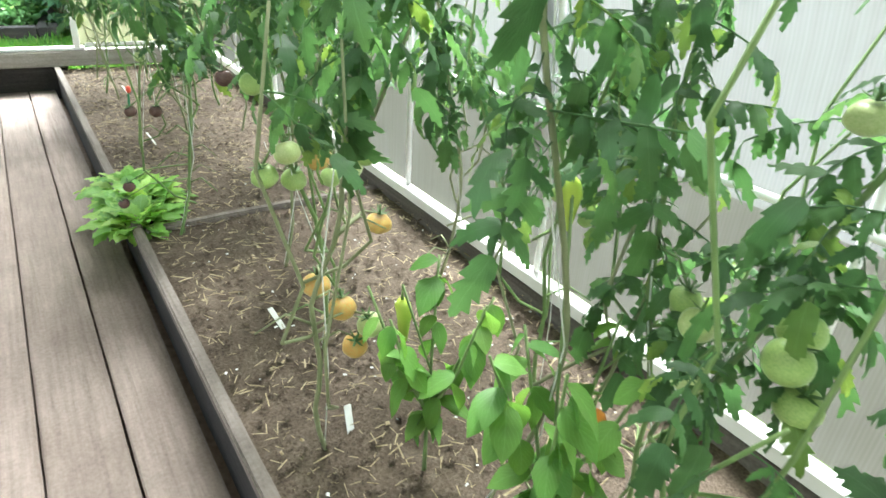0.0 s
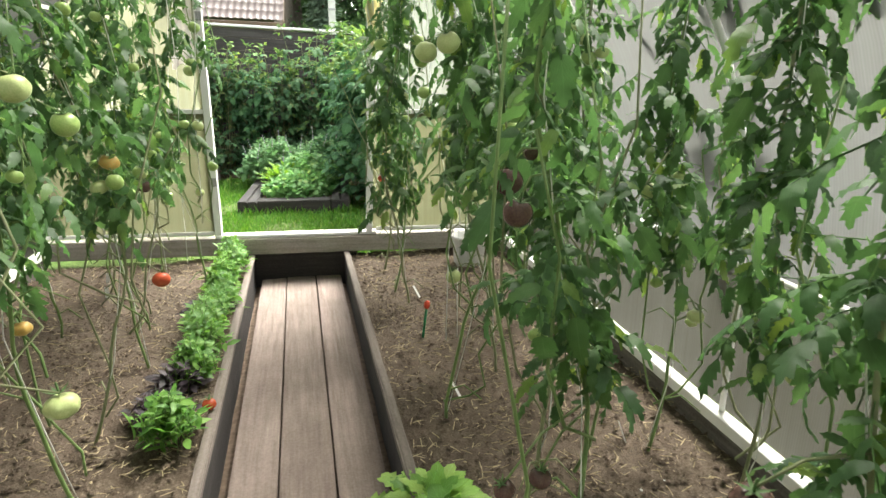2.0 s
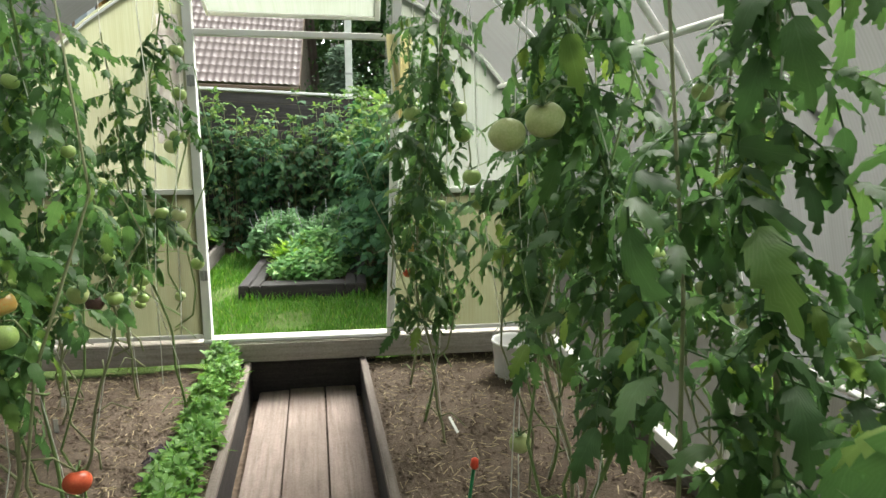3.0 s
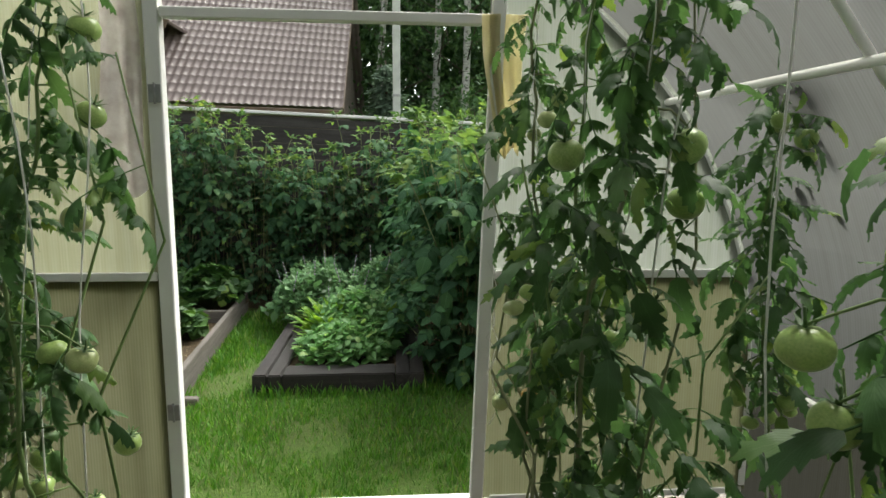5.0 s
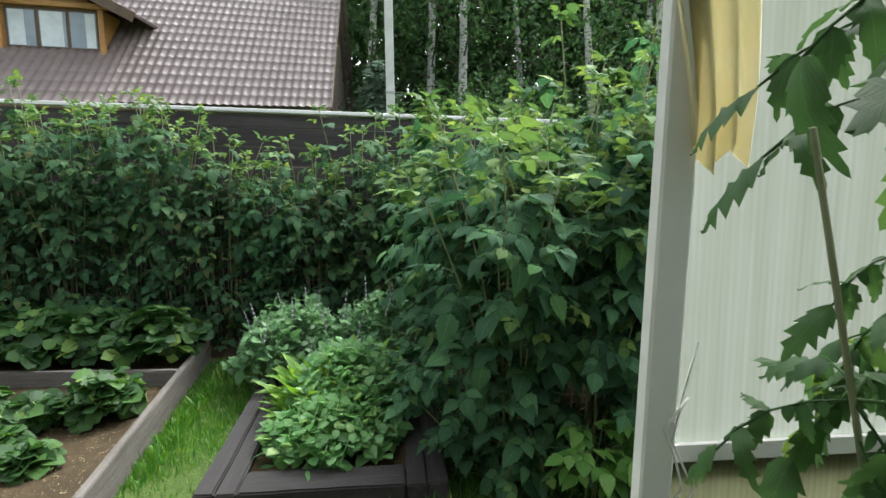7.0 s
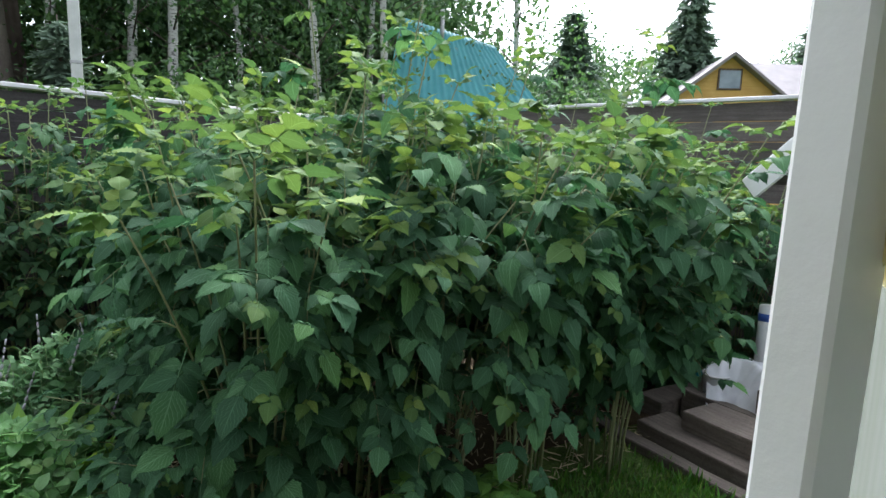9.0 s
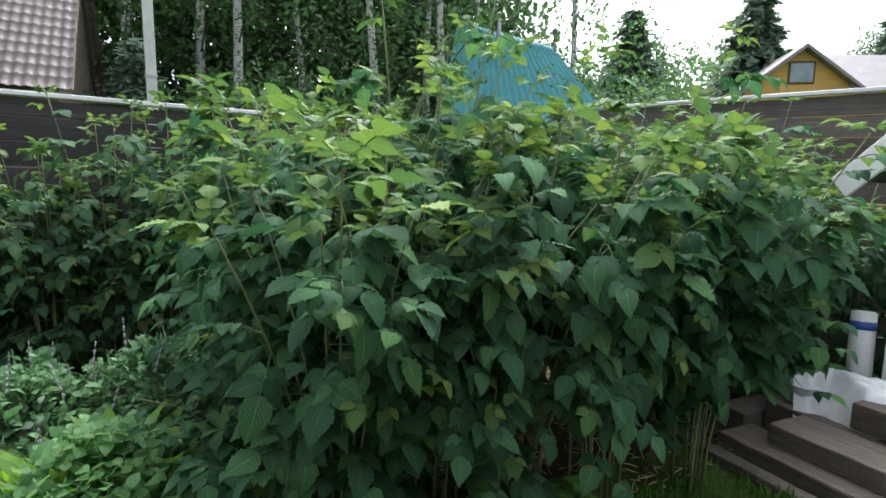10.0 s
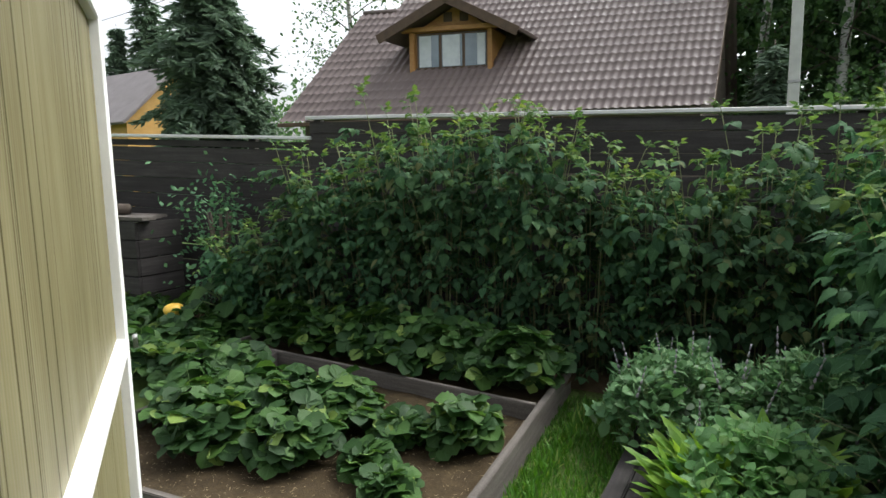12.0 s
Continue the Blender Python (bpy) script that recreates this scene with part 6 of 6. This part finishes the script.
# ---------------------------------------------------------------- neighbours' houses
def tiled_slope(name, w, slope, mat, parent, m, row=0.35, wave=0.19, nx=None):
    """Pressed metal tile sheet: rolls across, steps down the slope. Local x across, y up the slope."""
    nx = nx or max(8, int(w / wave * 6))
    rows = max(1, int(round(slope / row)))
    vs, fs = [], []
    ys = []
    for r in range(rows):
        ys += [(r * slope / rows, 0.022), (r * slope / rows + 0.05, 0.025), ((r + 1) * slope / rows - 0.012, 0.004)]
    ys.append((slope, 0.0))
    for y, h in ys:
        for i in range(nx + 1):
            x = w * i / nx
            vs.append((x, y, h + 0.032 * (0.5 + 0.5 * math.cos(2 * math.pi * x / wave))))
    n = nx + 1
    for j in range(len(ys) - 1):
        for i in range(nx):
            fs.append((j * n + i, j * n + i + 1, (j + 1) * n + i + 1, (j + 1) * n + i))
    me = mesh_of(name, vs, fs)
    return part(name, me, mat, parent, "", m)


def prism_wall(name, mat, parent, ring, y0, y1):
    """Wall of a polygon (x, z) between y0 and y1."""
    n = len(ring)
    vs = [(x, y0, z) for x, z in ring] + [(x, y1, z) for x, z in ring]
    fs = [tuple(range(n)), tuple(range(2 * n - 1, n - 1, -1))] + [(k, n + k, n + (k + 1) % n, (k + 1) % n) for k in range(n)]
    return part(name, mesh_of(name, vs, fs, None, False), mat, parent)


def near_house():
    t = thing("house", "neighbour's wooden house under a brown metal tile roof", "house", (0, 0, 0))
    ye, ze, p = 18.8, 2.80, 40.5
    k = math.tan(radians(p))
    secs = ((-11.35, -10.3, 22.55), (-10.3, -6.15, 23.05), (-6.15, -1.2, 24.6))
    for j, (a, b, yr) in enumerate(secs):
        L = (yr - ye) / math.cos(radians(p))
        tiled_slope("roof", b - a, L, ROOF, t, Matrix.Translation((a, ye, ze + 0.02 * j)) @ pose(0, 0, 0, p, 0, 0))
        zr = ze + (yr - ye) * k
        tiled_slope("roof", b - a, L, ROOF, t, Matrix.Translation((b, 2 * yr - ye, ze + 0.02 * j)) @ pose(0, 0, 0, p, 0, 180))
        tube_part("ridge_cap", ROOF, t, [(a, yr, zr + 0.03), (b, yr, zr + 0.03)], 0.07, 8)
        prism_wall("wall", STEPW, t, [(a + 0.3, 0), (b - 0.3 if j == 2 else b, 0), (b - 0.3 if j == 2 else b, ze + 0.2), (a + 0.3, ze + 0.2)], ye + 0.5, 2 * yr - ye - 0.5)
    gx = -1.25
    ring_y = (18.85, 24.6, 30.35)
    vs = [(gx - 0.3, ring_y[0] + 0.5, 2.6), (gx - 0.3, ring_y[1], ze + (24.6 - ye) * k - 0.15), (gx - 0.3, ring_y[2] - 0.5, 2.6), (gx - 0.5, ring_y[0] + 0.5, 2.6), (gx - 0.5, ring_y[1], ze + (24.6 - ye) * k - 0.15), (gx - 0.5, ring_y[2] - 0.5, 2.6)]
    part("gable_wall", mesh_of("gable_wall", vs, [(0, 1, 2), (5, 4, 3), (0, 3, 4, 1), (1, 4, 5, 2), (2, 5, 3, 0)], None, False), STEPW, t)
    L3 = (24.6 - ye) / math.cos(radians(p))
    box("barge_board", FRAMEB, t, (4.95, -0.05, -0.17), (4.98, L3, 0.045), 0.004, "dark brown barge board", Matrix.Translation((-6.15, ye, ze + 0.04)) @ pose(0, 0, 0, p, 0, 0))
    box("gutter", FRAMEB, t, (-11.35, ye - 0.12, ze - 0.10), (-1.2, ye - 0.01, ze - 0.01), 0.01, "dark brown gutter")
    # dormer
    xd0, xd1, yf, zb, zt, xm, zp = -8.72, -6.50, 20.25, 4.03, 4.93, -7.50, 5.62
    d = part("dormer_wall", mesh_of("dormer_wall", [(xd0 + 0.1, yf, zb - 0.1), (xd1 - 0.1, yf, zb - 0.1), (xd1 - 0.1, yf, zt), (xm, yf, zp - 0.1), (xd0 + 0.1, yf, zt), (xd0 + 0.1, 23.0, zb - 0.1), (xd1 - 0.1, 23.0, zb - 0.1), (xd1 - 0.1, 23.0, zt), (xm, 23.0, zp - 0.1), (xd0 + 0.1, 23.0, zt)],
             [(0, 1, 2, 3, 4), (9, 8, 7, 6, 5), (1, 6, 7, 2), (0, 4, 9, 5), (2, 7, 8, 3), (3, 8, 9, 4)], None, False), PINE, t, "varnished pine dormer front")
    for x in (xd0 + 0.04, xd1 - 0.16):
        box("dormer_post", PINE, t, (x, yf - 0.12, zb - 0.05), (x + 0.12, yf - 0.01, zt), 0.01)
    box("dormer_beam", PINE, t, (xd0 - 0.15, yf - 0.16, zt + 0.001), (xd1 + 0.15, yf - 0.01, zt + 0.11), 0.01)
    w = part("window", box_bm((xd0 + 0.20, yf - 0.03, zb + 0.02), (xd1 - 0.20, yf - 0.002, zt - 0.02), 0.004), FRAMEB, t, "dark framed three-pane dormer window")
    ww = (xd1 - xd0 - 0.40) / 3
    for q in range(3):
        a = xd0 + 0.20 + ww * q
        box("pane", GLASS, w, (a + 0.05, yf - 0.04, zb + 0.08), (a + ww - 0.03, yf - 0.031, zt - 0.08), 0)
        if q != 2:
            box("curtain", CURTAIN, w, (a + 0.07, yf - 0.046, zb + 0.09), (a + (0.38 if q == 0 else 0.52), yf - 0.041, zt - 0.09), 0.002, "pale curtain")
        else:
            box("curtain", CURTAIN, w, (a + 0.36, yf - 0.046, zb + 0.09), (a + ww - 0.05, yf - 0.041, zt - 0.09), 0.002, "pale curtain")
    for x in (xm - 0.32, xm + 0.10):
        box("vent", FRAMEB, t, (x, yf - 0.02, zt + 0.22), (x + 0.22, yf - 0.003, zt + 0.44), 0.004)
    a = math.degrees(math.atan2(zp - 4.78, 1.78))
    Ls = 1.78 / math.cos(radians(a)) + 0.02
    for s in (-1, 1):
        m = Matrix.Translation((xm, yf - 0.55, zp + 0.02)) @ Matrix.Rotation(radians(a) * s, 4, "Y")
        box("dormer_roof", ROOF, t, (0 if s > 0 else -Ls, 0, -0.05), (Ls if s > 0 else 0, 2.6, 0.03), 0.01, "", m)
        box("dormer_barge", FRAMEB, t, (0 if s > 0 else -Ls, -0.03, -0.18), (Ls if s > 0 else 0, -0.002, 0.04), 0.006, "dark barge board", m)
    # the plot is askew: the eaves run aslant to the gable
    skew = Matrix.Translation((-1.2, 18.8, 1.6)) @ Matrix(((0.855, 0, 0, 0), (0.25, 0.9, 0, 0), (0, 0, 0.95, 0), (0, 0, 0, 1))) @ Matrix.Translation((1.2, -18.8, -1.6))
    for c in t.children_recursive:
        c.data.transform(skew @ c.matrix_basis)
        c.matrix_basis = Matrix()


near_house()


def far_house(x, y, yaw, w, d, he, hr, wall, roof, label, chimney=False):
    """Gabled house; the gable faces local -y."""
    t = thing("house", label, "house", m=pose(x, y, 0, 0, 0, yaw), group="far houses")
    prism_wall("wall", wall, t, [(-w / 2, 0), (w / 2, 0), (w / 2, he), (0, hr), (-w / 2, he)], 0, d)
    a = math.atan2(hr - he, w / 2)
    L = (w / 2 + 0.5) / math.cos(a)
    for s in (-1, 1):
        m = Matrix.Translation((0, -0.5, hr + 0.08)) @ Matrix.Rotation(a * s, 4, "Y")
        box("roof", roof, t, (0 if s > 0 else -L, 0, -0.12), (L if s > 0 else 0, d + 1.0, 0.02), 0.02, "", m)
    for q in (-0.22, 0.22):
        win = box("window", FRAMEB, t, (q * w - 0.5, -0.06, 1.2), (q * w + 0.5, -0.005, 2.4), 0.02)
        box("pane", GLASS, win, (q * w - 0.42, -0.07, 1.28), (q * w + 0.42, -0.061, 2.32), 0)
    win = box("window", FRAMEB, t, (-0.5, -0.06, he + 0.2), (0.5, -0.005, he + 1.1), 0.02)
    box("pane", GLASS, win, (-0.42, -0.07, he + 0.28), (0.42, -0.061, he + 1.02), 0)
    if chimney:
        box("chimney", BRICK, t, (0.3, d * 0.45, hr - 0.8), (0.9, d * 0.45 + 0.6, hr + 0.7), 0.02, "red brick chimney")
    return t


far_house(-25.8, 26.2, 88, 5.2, 9, 4.4, 6.8, OCHRE, ROOFGREY, "yellow wooden house under a grey-brown roof", False)
far_house(24.2, 22.6, -38, 4.2, 7, 4.7, 6.35, OCHRE, ROOFGREY, "ochre board house under a grey roof")
far_house(27.0, 23.2, -117, 4.2, 8, 4.9, 6.3, OCHRE, ROOFGREY, "ochre house wing under a grey ribbed roof with a chimney", True)


def blue_roof():
    t = thing("house", "house under a turquoise metal tile roof", "house", group="far houses")
    A, B, C, D = Vector((7.4, 21.7, 2.6)), Vector((12.1, 19.4, 2.4)), Vector((12.3, 23.3, 5.45)), Vector((9.0, 23.7, 6.0))
    nx, rows, vs, fs = 96, 12, [], []
    up = (B - A).cross(D - A).normalized()
    hs = []
    for r in range(rows):
        hs += [(r / rows, 0.05), ((r + 0.9) / rows, 0.005)]
    hs.append((1.0, 0.0))
    for v, h in hs:
        for i in range(nx + 1):
            u = i / nx
            p = A.lerp(B, u).lerp(D.lerp(C, u), v)
            vs.append(p + up * (h + 0.02 * math.cos(2 * math.pi * u * 22)))
    n = nx + 1
    for j in range(len(hs) - 1):
        for i in range(nx):
            fs.append((j * n + i, j * n + i + 1, (j + 1) * n + i + 1, (j + 1) * n + i))
    part("roof", mesh_of("roof", vs, fs), ROOFBLUE, t)
    E, F = Vector((14.6, 25.6, 2.4)), Vector((10.2, 27.0, 2.6))
    part("roof_back", mesh_of("roof_back", [D, C, B, E, F, A], [(1, 0, 4, 3), (2, 1, 3), (0, 5, 4)], None, False), ROOFBLUE, t)
    w = [A.lerp(E, 0.06), B.lerp(F, 0.06), E.lerp(A, 0.06), F.lerp(B, 0.06)]
    vs = [Vector((q.x, q.y, 0)) for q in w] + [Vector((q.x, q.y, 2.7)) for q in w]
    part("wall", mesh_of("wall", vs, [(0, 1, 5, 4), (1, 2, 6, 5), (2, 3, 7, 6), (3, 0, 4, 7)], None, False), GREYX, t)
    tube_part("flue", STEEL, t, [(10.2, 23.2, 5.0), (10.2, 23.2, 6.3)], 0.07, 8, "steel flue pipe")


blue_roof()
pl = thing("utility_pole", "pale square concrete utility pole behind the fence", "utility pole", (0.10, 17.6, 0))
box("shaft", CONCRETE, pl, (-0.085, -0.085, 0), (0.085, 0.085, 9.0), 0.012)
box("crossarm", STEEL, pl, (-0.6, -0.11, 8.5), (0.6, -0.086, 8.56), 0.004)
box("bracket", STEEL, pl, (-0.095, -0.095, 2.95), (0.095, 0.095, 3.0), 0.003)


def wire(a, b, sag):
    a, b = Vector(a), Vector(b)
    pts = [a.lerp(b, k / 16) - Vector((0, 0, sag * 4 * (k / 16) * (1 - k / 16))) for k in range(17)]
    tagged(tube_part("power_line", BLACKP, None, pts, 0.012, 4), "dark overhead power line", "power line", "power lines")


wire((0.1, 17.6, 8.5), (30, 10, 8.5), 0.6)
wire((0.1, 17.6, 8.5), (-40, 26, 9.5), 0.8)


# ---------------------------------------------------------------- trees
def birch(x, y, h, seed, clumps=420, spread=2.2, low=0.3):
    rng = random.Random(seed)
    t = thing("birch_tree", "tall birch with a white trunk and loose green crown", "tree", (x, y, 0), "birches")
    lean = rng.uniform(-0.6, 0.6)
    S = lambda k: Vector((lean * k * k + 0.12 * math.sin(k * 7 + seed), 0.1 * math.cos(k * 5 + seed), h * k))
    tube_part("trunk", BIRCHBARK, t, [S(k / 12) for k in range(13)], [0.15 * (1 - 0.85 * k / 12) * h / 14 + 0.01 for k in range(13)], 8)
    g, lv = Many(), Many()
    for k in range(22):
        s = low + (1 - low) * (k + rng.random()) / 22
        a = 2.399 * k
        p, L = S(s), spread * (1.15 - s) * rng.uniform(0.7, 1.2)
        q = p + Vector((math.cos(a) * L, math.sin(a) * L, L * 0.55))
        r = q + Vector((math.cos(a) * L * 0.3, math.sin(a) * L * 0.3, -L * 0.3))
        g.raw(tube([p, p.lerp(q, 0.5) + Vector((0, 0, 0.1)), q, r], [0.03, 0.022, 0.014, 0.005], 4))
        for _ in range(clumps // 22):
            u = rng.random() ** 0.6
            c = (p.lerp(q, u * 1.25) if rng.random() < 0.6 else q.lerp(r, rng.random() * 1.6)) + Vector((rng.gauss(0, 0.32), rng.gauss(0, 0.32), rng.gauss(-0.1, 0.36)))
            lv.add(rng.choice(T_CLUMP), leaf_pose(c, rng.uniform(0, 360), rng.uniform(-20, 20), rng.uniform(-20, 20), rng.uniform(0.9, 1.9)))
    part("limbs", g.mesh("limbs"), BARK, t)["kind"] = "stuff"
    part("crown", lv.mesh("crown", False), L_BIRCH, t)["kind"] = "stuff"


def spruce(x, y, h, seed, width=0.2, tiers=26):
    rng = random.Random(seed)
    t = thing("spruce_tree", "dark green spruce with drooping tiered branches", "tree", (x, y, 0), "spruces")
    tube_part("trunk", BARK, t, [(0, 0, 0), (0.05, 0, h * 0.5), (0, 0, h)], [0.16, 0.1, 0.01], 7)
    lv = Many()
    ndl = []
    for _ in range(4):
        it = []
        for k in range(9):
            v = np.array([(-0.05, 0, 0), (0.05, 0, 0.01), (0.03, 0.30, -0.05), (-0.03, 0.30, -0.05)]) * rng.uniform(0.7, 1.2)
            it.append(((v, [(0, 1, 2, 3)], np.zeros((4, 2))), pose(rng.gauss(0, 0.05), rng.gauss(0, 0.06), rng.gauss(0, 0.04), rng.uniform(-30, 20), rng.uniform(-40, 40), rng.uniform(-75, 75))))
        ndl.append(joined(it))
    for k in range(tiers):
        s = 0.06 + 0.93 * k / tiers
        R = h * width * (1 - s) ** 0.75 * rng.uniform(0.75, 1.2) + 0.12
        nb = max(6, int(14 * (1 - s)) + 6)
        for b in range(nb):
            a = 2 * math.pi * (b + rng.random() * 0.7) / nb + k
            rr = R * rng.uniform(0.5, 1.25)
            m = max(3, int(rr / 0.16))
            for q in range(m):
                u = (q + rng.random()) / m
                c = Vector((math.cos(a) * rr * u, math.sin(a) * rr * u, h * s - 0.35 * rr * u * u + rng.gauss(0, 0.05)))
                lv.add(rng.choice(ndl), leaf_pose(c, math.degrees(a) - 90 + rng.uniform(-30, 30), rng.uniform(-25, 10), rng.uniform(-20, 20), rng.uniform(0.9, 1.5) * (1.0 if h > 5 else 0.6)))
    part("crown", lv.mesh("crown", False), L_SPRUCE, t)["kind"] = "stuff"


def shrub(x, y, h, w, seed, n=260, mat=None, label="dense green shrub at the wood's edge", size=1.2):
    rng = random.Random(seed)
    t = thing("shrub", label, "shrub", (x, y, 0), "shrubs")
    g, lv = Many(), Many()
    for k in range(9):
        a = 2.399 * k
        g.raw(tube([(0, 0, 0), (math.cos(a) * w * 0.3, math.sin(a) * w * 0.3, h * 0.5), (math.cos(a) * w * 0.6, math.sin(a) * w * 0.6, h * 0.85)], [0.03, 0.02, 0.008], 4))
    for _ in range(n):
        a, q, z = rng.uniform(0, 6.28), math.sqrt(rng.random()), rng.random()
        rr = w * q * (1.1 - 0.5 * z)
        lv.add(rng.choice(T_CLUMPF), leaf_pose((math.cos(a) * rr, math.sin(a) * rr, h * (0.08 + z * 0.95)), rng.uniform(0, 360), rng.uniform(-20, 20), rng.uniform(-20, 20), size * rng.uniform(0.7, 1.3)))
    part("limbs", g.mesh("limbs"), BARK, t)["kind"] = "stuff"
    part("crown", lv.mesh("crown", False), mat or L_BIRCH, t)["kind"] = "stuff"


def far_woods():
    rng = random.Random(9)
    big = [clump(rng, 10, 0.30, 0.45) for _ in range(6)]
    g = Many()
    for x0, x1, y0, y1, h, n in ((-4, 16, 29, 36, 15, 4200), (-16, -3, 33, 38, 13, 1300), (14, 30, 36, 44, 9, 1300), (-60, -30, 40, 50, 9, 900), (28, 60, 34, 46, 11, 1300)):
        for _ in range(n):
            x = rng.uniform(x0, x1)
            top = h * (0.82 + 0.3 * noise.noise(Vector((x * 0.45, y0, 2.0))))
            z = top * rng.random() ** 0.8
            g.add(rng.choice(big), leaf_pose((x, rng.uniform(y0, y1), z), rng.uniform(0, 360), rng.uniform(-30, 30), rng.uniform(-30, 30), rng.uniform(0.9, 1.8)))
    tagged(part("far_woods", g.mesh("far_woods", False), L_BIRCH), "dense dark mixed woods behind the gardens", "woods", "", "stuff")


far_woods()
R5 = random.Random(5)
for k in range(9):
    birch(-0.6 + 1.75 * k + R5.uniform(-0.5, 0.5), 25.0 + R5.uniform(-2, 3), R5.uniform(13, 16), 600 + k, 480, 2.3, 0.22)
for k in range(5):
    birch(-1.0 + 3.2 * k + R5.uniform(-0.6, 0.6), 30 + R5.uniform(-1, 2), R5.uniform(14, 17), 620 + k, 460, 2.8, 0.2)
for k in range(15):
    shrub(-0.6 + 1.2 * k, 23.0 + R5.uniform(-1, 1.5), R5.uniform(2.6, 4.2), 1.3, 640 + k, 240)
spruce(-0.2, 20.5, 4.2, 660, 0.26, 18)
for k, (x, y, h, w) in enumerate(((-20.8, 24.2, 12.5, 0.29), (-35.6, 32.3, 16.0, 0.15), (-37.3, 31.3, 11.3, 0.15), (27.0, 27.0, 11.0, 0.28), (21.0, 29.0, 9.0, 0.28), (33.0, 24.0, 9.5, 0.22), (37.0, 22.0, 11.0, 0.2))):
    spruce(x, y, h, 670 + k, w, 32)
for k, (x, y, h) in enumerate(((-16.5, 28.0, 15), (-11.0, 28.0, 14), (-8.5, 30.0, 15), (-6.0, 29.0, 15), (-13.0, 31.0, 14), (-3.5, 30.0, 16), (30.0, 30.0, 8), (38.0, 28.0, 9), (24.0, 31.0, 7.5))):
    birch(x, y, h, 690 + k, 460, 2.6, 0.25)
shrub(-8.55, 9.55, 2.1, 0.5, 700, 150, L_HERB, "leafy currant shrub by the fence", 0.8)
shrub(-5.3, 10.35, 1.45, 0.2, 701, 110, L_RASP, "leafy young bush against the fence", 0.55)
